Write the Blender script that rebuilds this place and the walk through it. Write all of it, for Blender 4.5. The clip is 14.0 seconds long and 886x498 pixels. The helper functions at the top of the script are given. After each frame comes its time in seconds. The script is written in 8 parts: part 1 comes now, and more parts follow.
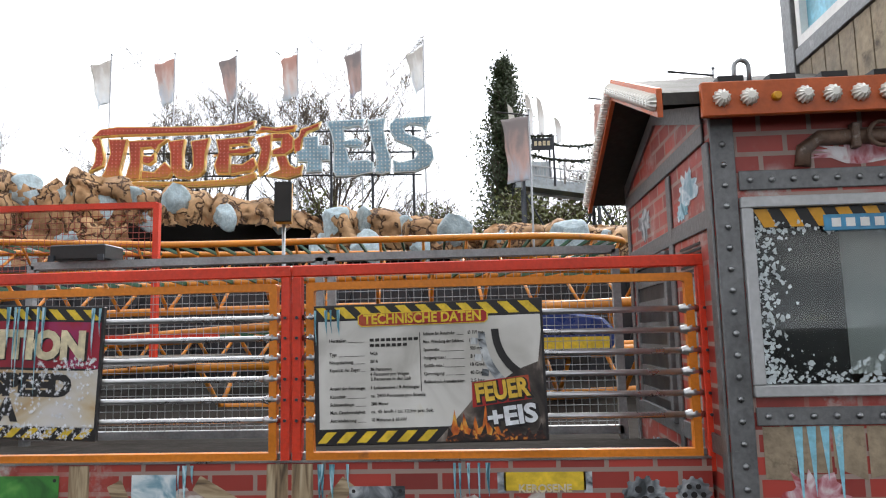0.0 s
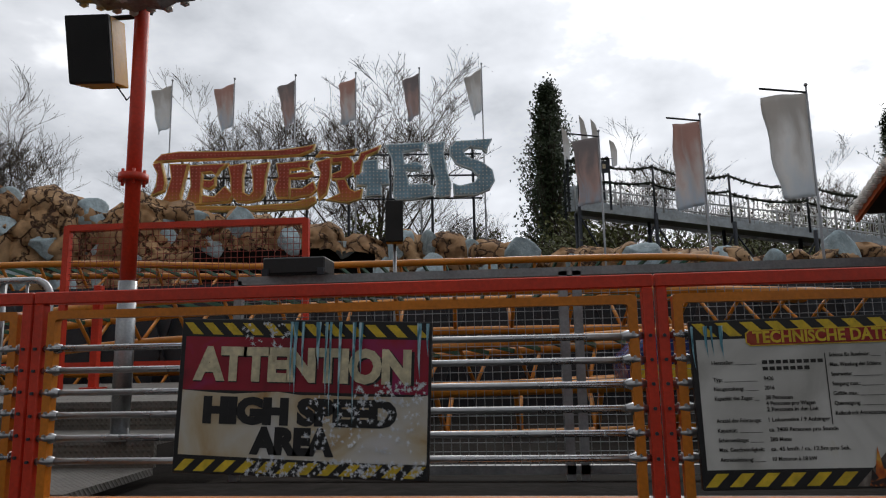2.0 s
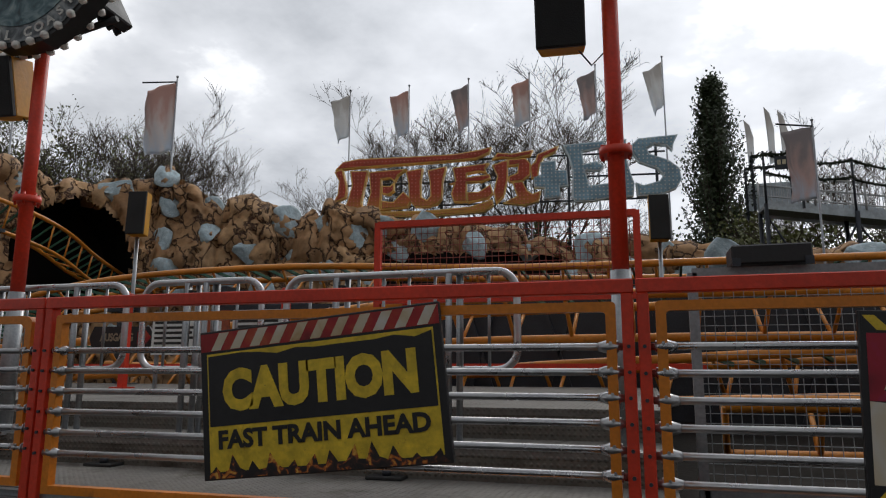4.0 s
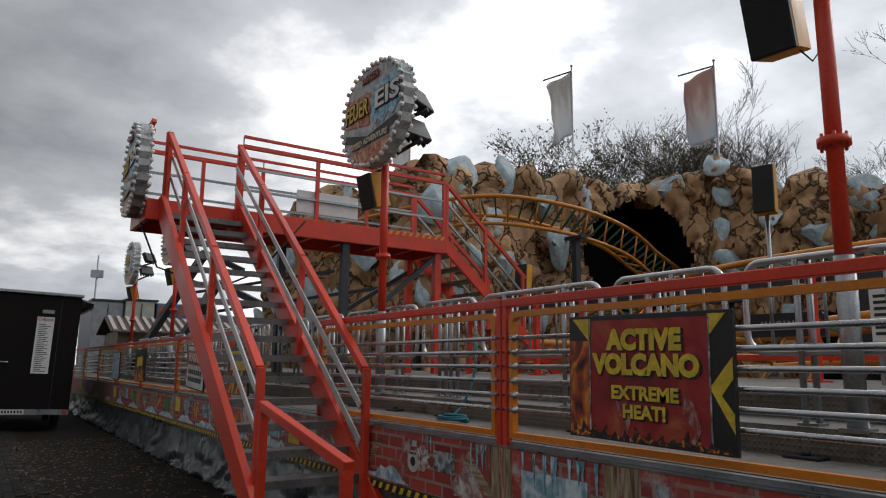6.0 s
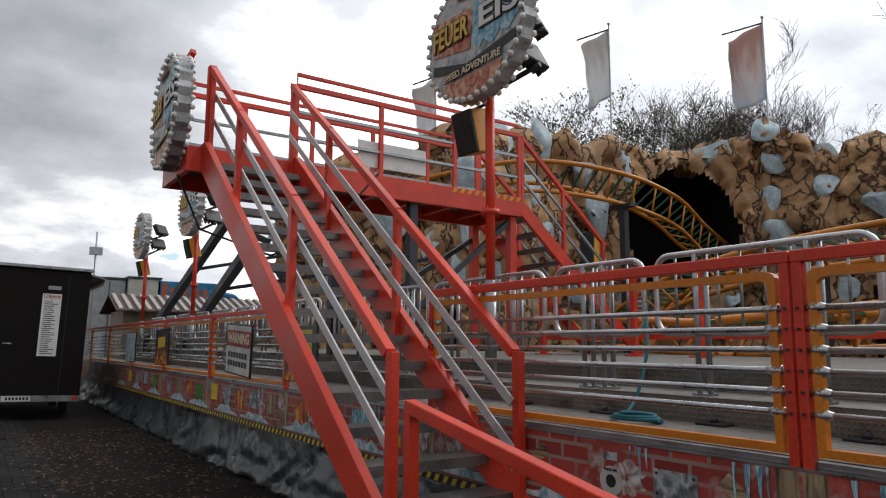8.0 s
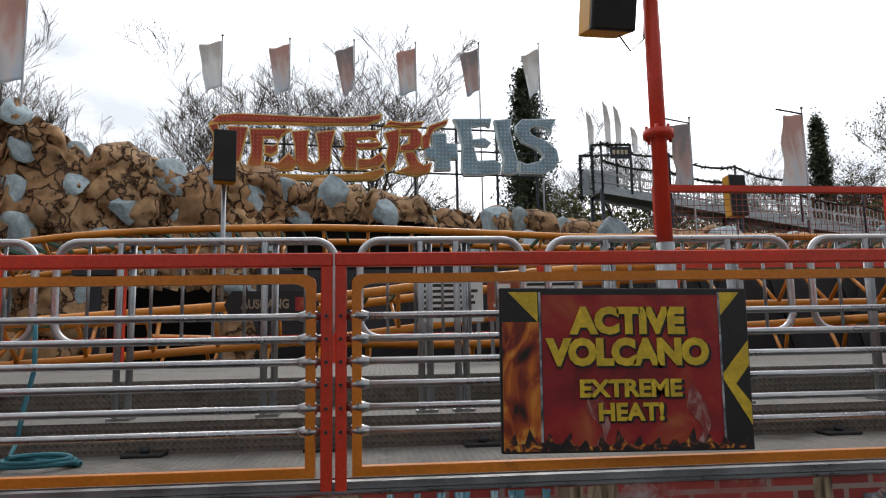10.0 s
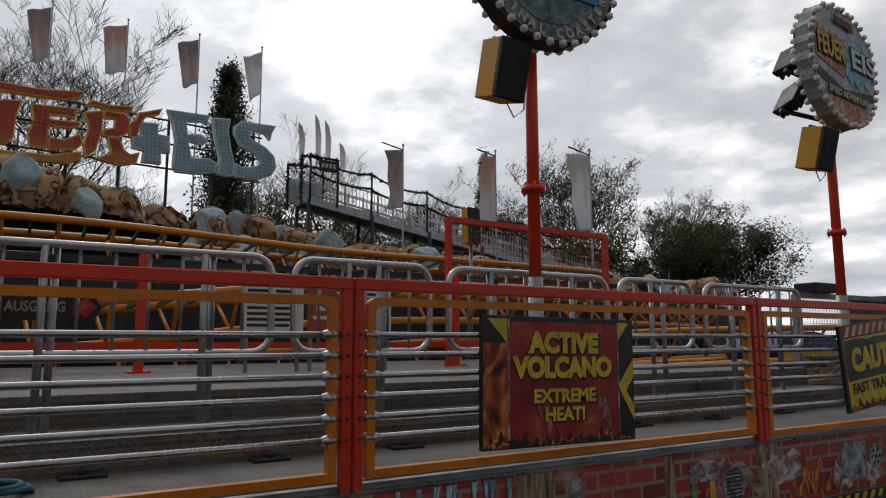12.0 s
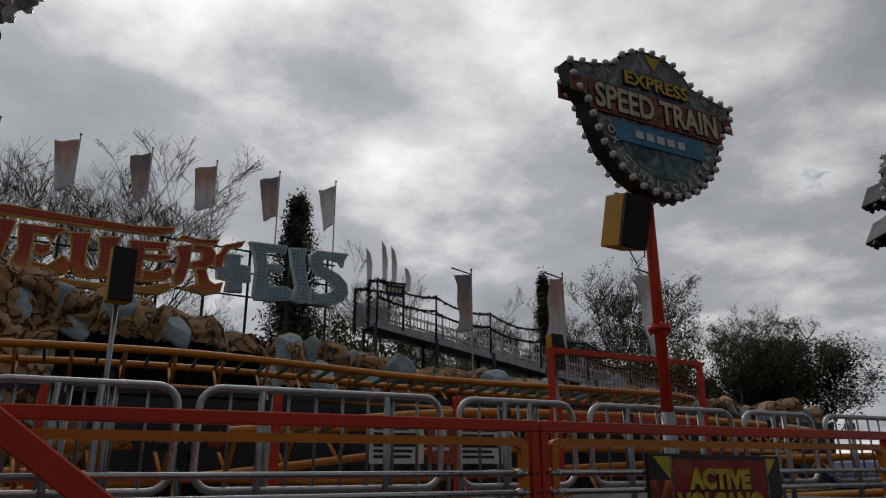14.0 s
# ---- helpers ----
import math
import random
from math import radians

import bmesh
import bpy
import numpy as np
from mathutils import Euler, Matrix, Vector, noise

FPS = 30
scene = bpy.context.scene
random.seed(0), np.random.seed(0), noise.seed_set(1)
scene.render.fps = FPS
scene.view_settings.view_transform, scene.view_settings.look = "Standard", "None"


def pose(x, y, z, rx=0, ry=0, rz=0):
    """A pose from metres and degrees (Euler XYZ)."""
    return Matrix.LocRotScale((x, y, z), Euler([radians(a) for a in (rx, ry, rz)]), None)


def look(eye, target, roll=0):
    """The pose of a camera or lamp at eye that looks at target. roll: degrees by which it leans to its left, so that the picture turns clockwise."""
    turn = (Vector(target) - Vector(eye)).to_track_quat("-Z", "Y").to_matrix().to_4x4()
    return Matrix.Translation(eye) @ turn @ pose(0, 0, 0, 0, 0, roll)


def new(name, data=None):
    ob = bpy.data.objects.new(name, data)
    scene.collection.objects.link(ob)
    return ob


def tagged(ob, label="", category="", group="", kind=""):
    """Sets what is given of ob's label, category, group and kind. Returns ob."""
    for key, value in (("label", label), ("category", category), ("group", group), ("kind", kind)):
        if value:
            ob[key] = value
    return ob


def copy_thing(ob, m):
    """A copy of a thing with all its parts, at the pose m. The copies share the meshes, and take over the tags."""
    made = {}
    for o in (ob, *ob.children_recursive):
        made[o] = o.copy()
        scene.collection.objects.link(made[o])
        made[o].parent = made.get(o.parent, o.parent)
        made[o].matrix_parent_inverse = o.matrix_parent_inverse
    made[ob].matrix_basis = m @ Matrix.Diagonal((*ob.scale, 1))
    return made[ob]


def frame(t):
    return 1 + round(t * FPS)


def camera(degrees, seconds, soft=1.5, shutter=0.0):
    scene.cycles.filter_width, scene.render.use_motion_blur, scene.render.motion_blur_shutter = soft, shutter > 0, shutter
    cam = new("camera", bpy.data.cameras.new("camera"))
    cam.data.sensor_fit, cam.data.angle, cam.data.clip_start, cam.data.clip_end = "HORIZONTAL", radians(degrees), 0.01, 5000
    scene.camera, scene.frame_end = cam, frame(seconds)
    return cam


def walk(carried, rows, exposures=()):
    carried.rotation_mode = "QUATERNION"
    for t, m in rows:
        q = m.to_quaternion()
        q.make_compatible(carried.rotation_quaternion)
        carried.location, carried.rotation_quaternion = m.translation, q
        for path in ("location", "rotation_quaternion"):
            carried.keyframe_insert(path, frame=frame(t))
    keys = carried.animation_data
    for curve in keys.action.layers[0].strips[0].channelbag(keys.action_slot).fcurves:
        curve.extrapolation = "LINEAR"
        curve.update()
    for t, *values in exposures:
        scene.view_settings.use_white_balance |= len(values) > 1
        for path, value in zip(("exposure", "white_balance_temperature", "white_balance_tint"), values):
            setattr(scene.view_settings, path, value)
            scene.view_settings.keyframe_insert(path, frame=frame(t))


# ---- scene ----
cam = camera(65.0, 14.0, soft=1.15)
PATH = [
    (0, (1.247, 0.054, 1.511), (1.115, 2.035, 1.754), -1.3),
    (0.5, (0.94, 0.064, 1.525), (0.75, 2.035, 1.806), -1.2),
    (1, (0.637, 0.119, 1.522), (0.444, 2.088, 1.816), -1.2),
    (1.5, (0.29, 0.307, 1.535), (0.105, 2.275, 1.839), -1.2),
    (2, (-0.171, 0.415, 1.514), (-0.364, 2.38, 1.835), -1.1),
    (2.5, (-0.693, 0.545, 1.524), (-0.949, 2.5, 1.856), -0.8),
    (2.7, (-0.853, 0.529, 1.52), (-1.173, 2.475, 1.854), -0.6),
    (4.8, (-2.869, 0.697, 1.516), (-3.806, 2.423, 1.894), -0.1),
    (5, (-3.038, 0.62, 1.509), (-4.147, 2.24, 1.892), -0.2),
    (5.5, (-3.587, 0.562, 1.478), (-5.097, 1.819, 1.853), 0.4),
    (6, (-4.023, 0.499, 1.432), (-5.664, 1.593, 1.764), 0.6),
    (6.5, (-4.472, 0.435, 1.447), (-6.156, 1.468, 1.757), 0.6),
    (7, (-4.946, 0.427, 1.463), (-6.651, 1.432, 1.755), 0.6),
    (7.5, (-5.393, 0.397, 1.469), (-7.1, 1.401, 1.744), 0.6),
    (8, (-5.781, 0.393, 1.448), (-7.418, 1.509, 1.72), 0.3),
    (8.5, (-6.152, 0.447, 1.464), (-7.541, 1.861, 1.736), 0.2),
    (9, (-6.515, 0.432, 1.506), (-7.316, 2.245, 1.776), -0.3),
    (9.2, (-6.621, 0.444, 1.493), (-7.211, 2.336, 1.759), -0.6),
    (11.3, (-7.948, 0.702, 1.522), (-7.068, 2.48, 1.784), -0.1),
    (11.5, (-8.057, 0.715, 1.522), (-7.148, 2.477, 1.786), 0.1),
    (12, (-8.465, 0.508, 1.564), (-7.423, 2.194, 1.832), -0.2),
    (12.5, (-8.723, 0.495, 1.53), (-7.639, 2.153, 1.81), -0.1),
    (13, (-8.897, 0.435, 1.596), (-7.828, 2.086, 1.957), -0.2),
    (13.5, (-9.028, 0.414, 1.615), (-8.025, 2.049, 2.181), -0.0),
    (14, (-9.195, 0.374, 1.622), (-8.318, 2.069, 2.223), -0.2),
]
# the sky's brightness as the clip's camera meters it on the way
EXPOSURES = [(0.0, 1.38), (0.5, 0.72), (1.0, 0.25), (2.0, -0.4), (5.0, -0.35), (7.0, -0.15), (8.5, 0.3), (9.2, 0.52), (11.3, -0.55), (12.5, -0.8), (13.5, -1.3), (14.0, -1.5)]
walk(cam, [(t, look(eye, target, roll)) for t, eye, target, roll in PATH], EXPOSURES)

# ---- world: a broken overcast, brightest round the hidden sun ----
SUN_DIR = Vector((0.08, 0.84, 0.54)).normalized()
world = bpy.data.worlds.new("overcast")
scene.world = world
world.use_nodes = True
wn, wl = world.node_tree.nodes, world.node_tree.links
wn.clear()
w_out, w_bg = wn.new("ShaderNodeOutputWorld"), wn.new("ShaderNodeBackground")
w_co = wn.new("ShaderNodeTexCoord")
w_sky = wn.new("ShaderNodeTexSky")
w_sky.sky_type = 'NISHITA'
w_sky.sun_disc = False
w_sky.sun_elevation = math.asin(SUN_DIR.z)
w_sky.sun_rotation = math.atan2(SUN_DIR.x, SUN_DIR.y)
w_skymul = wn.new("ShaderNodeMix")
w_skymul.data_type = 'RGBA'
w_skymul.blend_type = 'MULTIPLY'
w_skymul.inputs[0].default_value = 1.0
w_skymul.inputs[7].default_value = (0.10, 0.10, 0.10, 1)
wl.new(w_sky.outputs[0], w_skymul.inputs[6])
# cloud layer: flattened direction, so that the clouds close up towards the horizon
w_sep = wn.new("ShaderNodeSeparateXYZ")
wl.new(w_co.outputs["Generated"], w_sep.inputs[0])


def w_math(op, a, b=None, clamp=False):
    n = wn.new("ShaderNodeMath")
    n.operation, n.use_clamp = op, clamp
    for i, v in enumerate((a, b)):
        if v is None:
            continue
        if isinstance(v, (int, float)):
            n.inputs[i].default_value = v
        else:
            wl.new(v, n.inputs[i])
    return n.outputs[0]


w_up = w_math('ADD', w_math('MAXIMUM', w_sep.outputs[2], 0.0), 0.22)
w_com = wn.new("ShaderNodeCombineXYZ")
wl.new(w_math('DIVIDE', w_sep.outputs[0], w_up), w_com.inputs[0])
wl.new(w_math('DIVIDE', w_sep.outputs[1], w_up), w_com.inputs[1])


def w_noise(scale, detail, rough, w):
    n = wn.new("ShaderNodeTexNoise")
    n.noise_dimensions = '4D'
    n.inputs["W"].default_value = w
    n.inputs["Scale"].default_value, n.inputs["Detail"].default_value, n.inputs["Roughness"].default_value = scale, detail, rough
    wl.new(w_com.outputs[0], n.inputs["Vector"])
    return n.outputs[0]


w_big, w_fine = w_noise(0.75, 4, 0.5, 3.1), w_noise(2.1, 7, 0.58, 8.3)
w_mix = w_math('ADD', w_math('MULTIPLY', w_big, 0.6), w_math('MULTIPLY', w_fine, 0.4))
w_ramp = wn.new("ShaderNodeValToRGB")
wl.new(w_mix, w_ramp.inputs[0])
cr = w_ramp.color_ramp
cr.elements[0].position, cr.elements[0].color = 0.40, (0.38, 0.40, 0.435, 1)
cr.elements[1].position, cr.elements[1].color = 0.61, (1.50, 1.50, 1.49, 1)
e = cr.elements.new(0.5)
e.color = (0.60, 0.62, 0.66, 1)
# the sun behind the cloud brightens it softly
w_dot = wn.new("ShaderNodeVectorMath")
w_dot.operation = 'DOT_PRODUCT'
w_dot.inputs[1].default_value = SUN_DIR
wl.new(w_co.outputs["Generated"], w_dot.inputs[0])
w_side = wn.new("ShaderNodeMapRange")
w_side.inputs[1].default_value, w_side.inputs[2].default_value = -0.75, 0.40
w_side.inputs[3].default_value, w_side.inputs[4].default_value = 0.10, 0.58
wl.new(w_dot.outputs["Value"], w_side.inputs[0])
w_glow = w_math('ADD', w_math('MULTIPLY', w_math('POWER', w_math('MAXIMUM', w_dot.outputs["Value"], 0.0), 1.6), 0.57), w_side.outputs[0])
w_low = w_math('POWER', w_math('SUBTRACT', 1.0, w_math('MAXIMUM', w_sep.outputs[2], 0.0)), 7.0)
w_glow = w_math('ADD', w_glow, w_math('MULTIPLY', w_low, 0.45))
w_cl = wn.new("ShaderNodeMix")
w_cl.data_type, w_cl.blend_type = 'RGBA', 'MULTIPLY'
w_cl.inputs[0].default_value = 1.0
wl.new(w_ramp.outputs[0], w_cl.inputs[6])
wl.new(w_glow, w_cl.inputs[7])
w_gap = wn.new("ShaderNodeMapRange")
w_gap.inputs[1].default_value, w_gap.inputs[2].default_value = 0.655, 0.70
wl.new(w_fine, w_gap.inputs[0])
w_fin = wn.new("ShaderNodeMix")
w_fin.data_type = 'RGBA'
wl.new(w_gap.outputs[0], w_fin.inputs[0])
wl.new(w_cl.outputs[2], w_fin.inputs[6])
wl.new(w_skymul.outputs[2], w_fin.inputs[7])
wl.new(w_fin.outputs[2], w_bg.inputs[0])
w_bg.inputs[1].default_value = 1.75
wl.new(w_bg.outputs[0], w_out.inputs[0])
sun_data = bpy.data.lights.new("sun", 'SUN')
sun_data.energy, sun_data.angle, sun_data.color = 0.55, radians(14), (1.0, 0.95, 0.88)
sun_ob = new("sun", sun_data)
sun_ob.matrix_world = look((0, 0, 60), Vector((0, 0, 60)) - SUN_DIR)


# ---- materials ----
def material(name, base, rough=0.6, metal=0.0, vary=0.25, scale=3.0, grain=40.0, bump=0.15, dirt=None, dirt_at=0.55, spec=0.5, per_object=0.0, trans=0.0):
    """A surface with colour variation at two scales, patches of dirt, fine relief."""
    m = bpy.data.materials.new(name)
    m.use_nodes = True
    nt = m.node_tree
    n, l = nt.nodes, nt.links
    p = n["Principled BSDF"]
    co = n.new("ShaderNodeTexCoord")
    big, small = n.new("ShaderNodeTexNoise"), n.new("ShaderNodeTexNoise")
    big.inputs["Scale"].default_value, big.inputs["Detail"].default_value = scale, 6
    big.inputs["Roughness"].default_value = 0.6
    small.inputs["Scale"].default_value, small.inputs["Detail"].default_value = grain, 4
    for t in (big, small):
        l.new(co.outputs["Object"], t.inputs["Vector"])
    ramp = n.new("ShaderNodeMapRange")
    ramp.inputs[1].default_value, ramp.inputs[2].default_value = 0.3, 0.7
    ramp.inputs[3].default_value, ramp.inputs[4].default_value = 1 - vary, 1 + vary
    l.new(big.outputs[0], ramp.inputs[0])
    g = n.new("ShaderNodeMapRange")
    g.inputs[1].default_value, g.inputs[2].default_value = 0.3, 0.7
    g.inputs[3].default_value, g.inputs[4].default_value = 1 - vary * 0.5, 1 + vary * 0.5
    l.new(small.outputs[0], g.inputs[0])
    mul = n.new("ShaderNodeMath")
    mul.operation = 'MULTIPLY'
    l.new(ramp.outputs[0], mul.inputs[0])
    l.new(g.outputs[0], mul.inputs[1])
    last = mul.outputs[0]
    if per_object:
        oi = n.new("ShaderNodeObjectInfo")
        mr = n.new("ShaderNodeMapRange")
        mr.inputs[3].default_value, mr.inputs[4].default_value = 1 - per_object, 1 + per_object
        l.new(oi.outputs["Random"], mr.inputs[0])
        m2 = n.new("ShaderNodeMath")
        m2.operation = 'MULTIPLY'
        l.new(last, m2.inputs[0])
        l.new(mr.outputs[0], m2.inputs[1])
        last = m2.outputs[0]
    col = n.new("ShaderNodeMix")
    col.data_type, col.blend_type = 'RGBA', 'MULTIPLY'
    col.inputs[0].default_value = 1.0
    col.inputs[6].default_value = (*base, 1)
    l.new(last, col.inputs[7])
    out = col.outputs[2]
    if dirt:
        dn = n.new("ShaderNodeTexNoise")
        dn.inputs["Scale"].default_value, dn.inputs["Detail"].default_value = scale * 2.3, 8
        dn.inputs["Roughness"].default_value = 0.7
        l.new(co.outputs["Object"], dn.inputs["Vector"])
        dm = n.new("ShaderNodeMapRange")
        dm.inputs[1].default_value, dm.inputs[2].default_value = dirt_at, dirt_at + 0.14
        l.new(dn.outputs[0], dm.inputs[0])
        d = n.new("ShaderNodeMix")
        d.data_type = 'RGBA'
        l.new(dm.outputs[0], d.inputs[0])
        l.new(out, d.inputs[6])
        d.inputs[7].default_value = (*dirt, 1)
        out = d.outputs[2]
    l.new(out, p.inputs["Base Color"])
    rr = n.new("ShaderNodeMapRange")
    rr.inputs[1].default_value, rr.inputs[2].default_value = 0.3, 0.7
    rr.inputs[3].default_value, rr.inputs[4].default_value = max(0.03, rough - 0.12), min(1, rough + 0.12)
    l.new(big.outputs[0], rr.inputs[0])
    l.new(rr.outputs[0], p.inputs["Roughness"])
    p.inputs["Metallic"].default_value = metal
    p.inputs["Specular IOR Level"].default_value = spec
    if trans:
        p.inputs["Transmission Weight"].default_value = trans
    if bump:
        b = n.new("ShaderNodeBump")
        b.inputs["Strength"].default_value, b.inputs["Distance"].default_value = bump, 0.01
        l.new(small.outputs[0], b.inputs["Height"])
        l.new(b.outputs[0], p.inputs["Normal"])
    return m


RED = material("red_paint", (0.62, 0.040, 0.013), 0.42, vary=0.22, scale=2.0, grain=60, bump=0.08, dirt=(0.12, 0.045, 0.03), dirt_at=0.64)
ORANGE = material("orange_paint", (0.62, 0.19, 0.010), 0.42, vary=0.2, scale=2.2, grain=60, bump=0.08, dirt=(0.2, 0.07, 0.02), dirt_at=0.63)
TRACK = material("track_orange", (0.60, 0.22, 0.02), 0.4, vary=0.22, scale=1.5, grain=50, bump=0.06, dirt=(0.18, 0.08, 0.03), dirt_at=0.6)
STEEL = material("galvanised_steel", (0.30, 0.31, 0.32), 0.36, 0.9, vary=0.22, scale=6, grain=90, bump=0.08, dirt=(0.14, 0.14, 0.15), dirt_at=0.62)
CHROME = material("polished_tube", (0.46, 0.46, 0.47), 0.30, 0.9, vary=0.18, scale=2.5, grain=30, bump=0.0, dirt=(0.22, 0.215, 0.21), dirt_at=0.62)
GALV = material("grey_galvanised_frame", (0.30, 0.31, 0.32), 0.55, 0.6, vary=0.25, scale=5, grain=60, bump=0.1)
PALE_GALV = material("pale_galvanised_flat", (0.52, 0.52, 0.52), 0.5, 0.4, vary=0.2, scale=4, grain=50, bump=0.08, dirt=(0.30, 0.29, 0.28), dirt_at=0.62)
PLATE = material("worn_checker_plate", (0.172, 0.162, 0.147), 0.75, 0.0, vary=0.25, scale=1.2, grain=45, bump=0.2, dirt=(0.09, 0.08, 0.066), dirt_at=0.54, spec=0.25)
RISER = material("grey_riser_sheet", (0.150, 0.138, 0.118), 0.75, 0.0, vary=0.28, scale=1.4, grain=35, bump=0.15, dirt=(0.06, 0.05, 0.04), dirt_at=0.54, spec=0.25)
BLACK = material("black_paint", (0.012, 0.012, 0.013), 0.5, vary=0.3, bump=0.08)
RUBBER = material("black_rubber", (0.02, 0.02, 0.02), 0.75, vary=0.3)
DARKSTEEL = material("dark_steel_column", (0.035, 0.04, 0.05), 0.5, 0.3, vary=0.3, bump=0.1)
YELLOW = material("yellow_paint", (0.62, 0.30, 0.012), 0.45, vary=0.15, dirt=(0.25, 0.12, 0.03), dirt_at=0.66)
GRILLE = material("speaker_grille", (0.010, 0.010, 0.010), 0.7, vary=0.3, grain=150, bump=0.3)
WHITE = material("white_paint", (0.72, 0.72, 0.70), 0.5, vary=0.1, dirt=(0.4, 0.39, 0.36), dirt_at=0.66)
BULB = material("clear_bulb_cap", (0.80, 0.78, 0.72), 0.12, vary=0.08, bump=0.0, spec=0.7)
GREEN = material("green_cross_tie", (0.02, 0.10, 0.06), 0.5, vary=0.25)
ROCK = material("ochre_fibreglass_rock", (0.44, 0.255, 0.125), 0.75, vary=0.32, scale=0.9, grain=7, bump=0.6, dirt=(0.19, 0.095, 0.05), dirt_at=0.58)
ICE = material("blue_grey_painted_ice", (0.40, 0.50, 0.54), 0.6, vary=0.3, scale=2.2, grain=10, bump=0.5, dirt=(0.62, 0.67, 0.68), dirt_at=0.55, per_object=0.15)
ROCK_PALE = material("pale_ochre_rock", (0.50, 0.305, 0.155), 0.75, vary=0.30, scale=0.9, grain=7, bump=0.6, dirt=(0.24, 0.125, 0.065), dirt_at=0.58)


def shaded_joints(m, dark, scale):
    """Dark wandering joint lines, sunk into the surface; the paint includes crack shade."""
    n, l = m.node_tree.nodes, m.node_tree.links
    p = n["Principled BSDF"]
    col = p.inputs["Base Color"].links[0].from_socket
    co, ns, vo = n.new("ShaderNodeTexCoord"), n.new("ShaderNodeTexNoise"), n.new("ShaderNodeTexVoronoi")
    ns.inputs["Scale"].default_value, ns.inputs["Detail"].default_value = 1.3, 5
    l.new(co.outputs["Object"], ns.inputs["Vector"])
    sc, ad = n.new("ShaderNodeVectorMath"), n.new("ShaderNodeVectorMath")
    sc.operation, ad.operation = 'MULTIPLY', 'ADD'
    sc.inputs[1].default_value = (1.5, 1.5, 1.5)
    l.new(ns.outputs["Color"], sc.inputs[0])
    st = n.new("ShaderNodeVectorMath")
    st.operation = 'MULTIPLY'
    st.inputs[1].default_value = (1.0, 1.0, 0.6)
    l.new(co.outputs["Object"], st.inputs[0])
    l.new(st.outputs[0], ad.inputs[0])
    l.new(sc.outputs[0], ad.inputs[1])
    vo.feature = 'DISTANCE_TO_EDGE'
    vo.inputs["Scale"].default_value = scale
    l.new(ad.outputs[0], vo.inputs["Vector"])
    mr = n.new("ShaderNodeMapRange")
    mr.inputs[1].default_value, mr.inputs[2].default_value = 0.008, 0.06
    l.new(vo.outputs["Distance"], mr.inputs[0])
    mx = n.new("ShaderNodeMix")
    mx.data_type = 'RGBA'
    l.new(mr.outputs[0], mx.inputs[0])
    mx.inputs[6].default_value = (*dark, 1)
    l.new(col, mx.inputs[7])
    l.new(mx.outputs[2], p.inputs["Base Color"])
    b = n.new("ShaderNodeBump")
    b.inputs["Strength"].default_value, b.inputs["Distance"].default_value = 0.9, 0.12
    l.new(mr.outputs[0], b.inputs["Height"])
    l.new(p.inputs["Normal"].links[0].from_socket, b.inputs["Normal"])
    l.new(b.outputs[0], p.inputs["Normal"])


shaded_joints(ROCK, (0.10, 0.05, 0.03), 1.5)
shaded_joints(ROCK_PALE, (0.12, 0.06, 0.036), 1.5)


def chequer(m, pitch, depth):
    """Raised lozenges, alternately turned, over the plate."""
    n, l = m.node_tree.nodes, m.node_tree.links
    p = n["Principled BSDF"]
    co, sep = n.new("ShaderNodeTexCoord"), n.new("ShaderNodeSeparateXYZ")
    l.new(co.outputs["Object"], sep.inputs[0])

    def mt(op, a, b):
        q = n.new("ShaderNodeMath")
        q.operation = op
        for k, v in enumerate((a, b)):
            if isinstance(v, (int, float)):
                q.inputs[k].default_value = v
            elif v is not None:
                l.new(v, q.inputs[k])
        return q.outputs[0]
    k = 2 * math.pi / pitch
    v = mt('ADD', sep.outputs[1], sep.outputs[2])
    u1, u2 = mt('MULTIPLY', mt('ADD', sep.outputs[0], v), k), mt('MULTIPLY', mt('SUBTRACT', sep.outputs[0], v), k)
    h = mt('MULTIPLY', mt('SINE', u1, None), mt('SINE', u2, None))
    h = mt('MAXIMUM', h, 0.15)
    b = n.new("ShaderNodeBump")
    b.inputs["Strength"].default_value, b.inputs["Distance"].default_value = 0.8, depth
    l.new(h, b.inputs["Height"])
    l.new(p.inputs["Normal"].links[0].from_socket, b.inputs["Normal"])
    l.new(b.outputs[0], p.inputs["Normal"])


chequer(PLATE, 0.06, 0.008)
chequer(RISER, 0.06, 0.008)
# near-black: the shade inside the rock openings is put into this colour
CAVE = material("black_shade_backing", (0.012, 0.011, 0.010), 0.9, vary=0.3)
BARK = material("grey_brown_bark", (0.075, 0.058, 0.045), 0.9, vary=0.4, scale=2, grain=20, bump=0.6)
LEAF = material("spring_leaf", (0.13, 0.14, 0.045), 0.6, vary=0.4, per_object=0.2)
LEAF_DARK = material("dark_green_leaf", (0.040, 0.058, 0.022), 0.65, vary=0.4)
BUD = material("olive_brown_bud", (0.14, 0.11, 0.05), 0.7, vary=0.4)
TIMBER = material("weathered_board", (0.24, 0.19, 0.13), 0.7, vary=0.4, scale=2.5, grain=30, bump=0.4, dirt=(0.08, 0.06, 0.04), dirt_at=0.56)
# the pale patch tone puts highlights of the creases into the colour
SKIRT = material("grey_skirt_tarpaulin", (0.034, 0.040, 0.044), 0.34, vary=0.6, scale=2.4, grain=11, bump=1.0, dirt=(0.17, 0.20, 0.21), dirt_at=0.59)
TRAILER = material("brown_black_trailer", (0.009, 0.007, 0.006), 0.7, vary=0.25, scale=1.0, bump=0.03, spec=0.15)
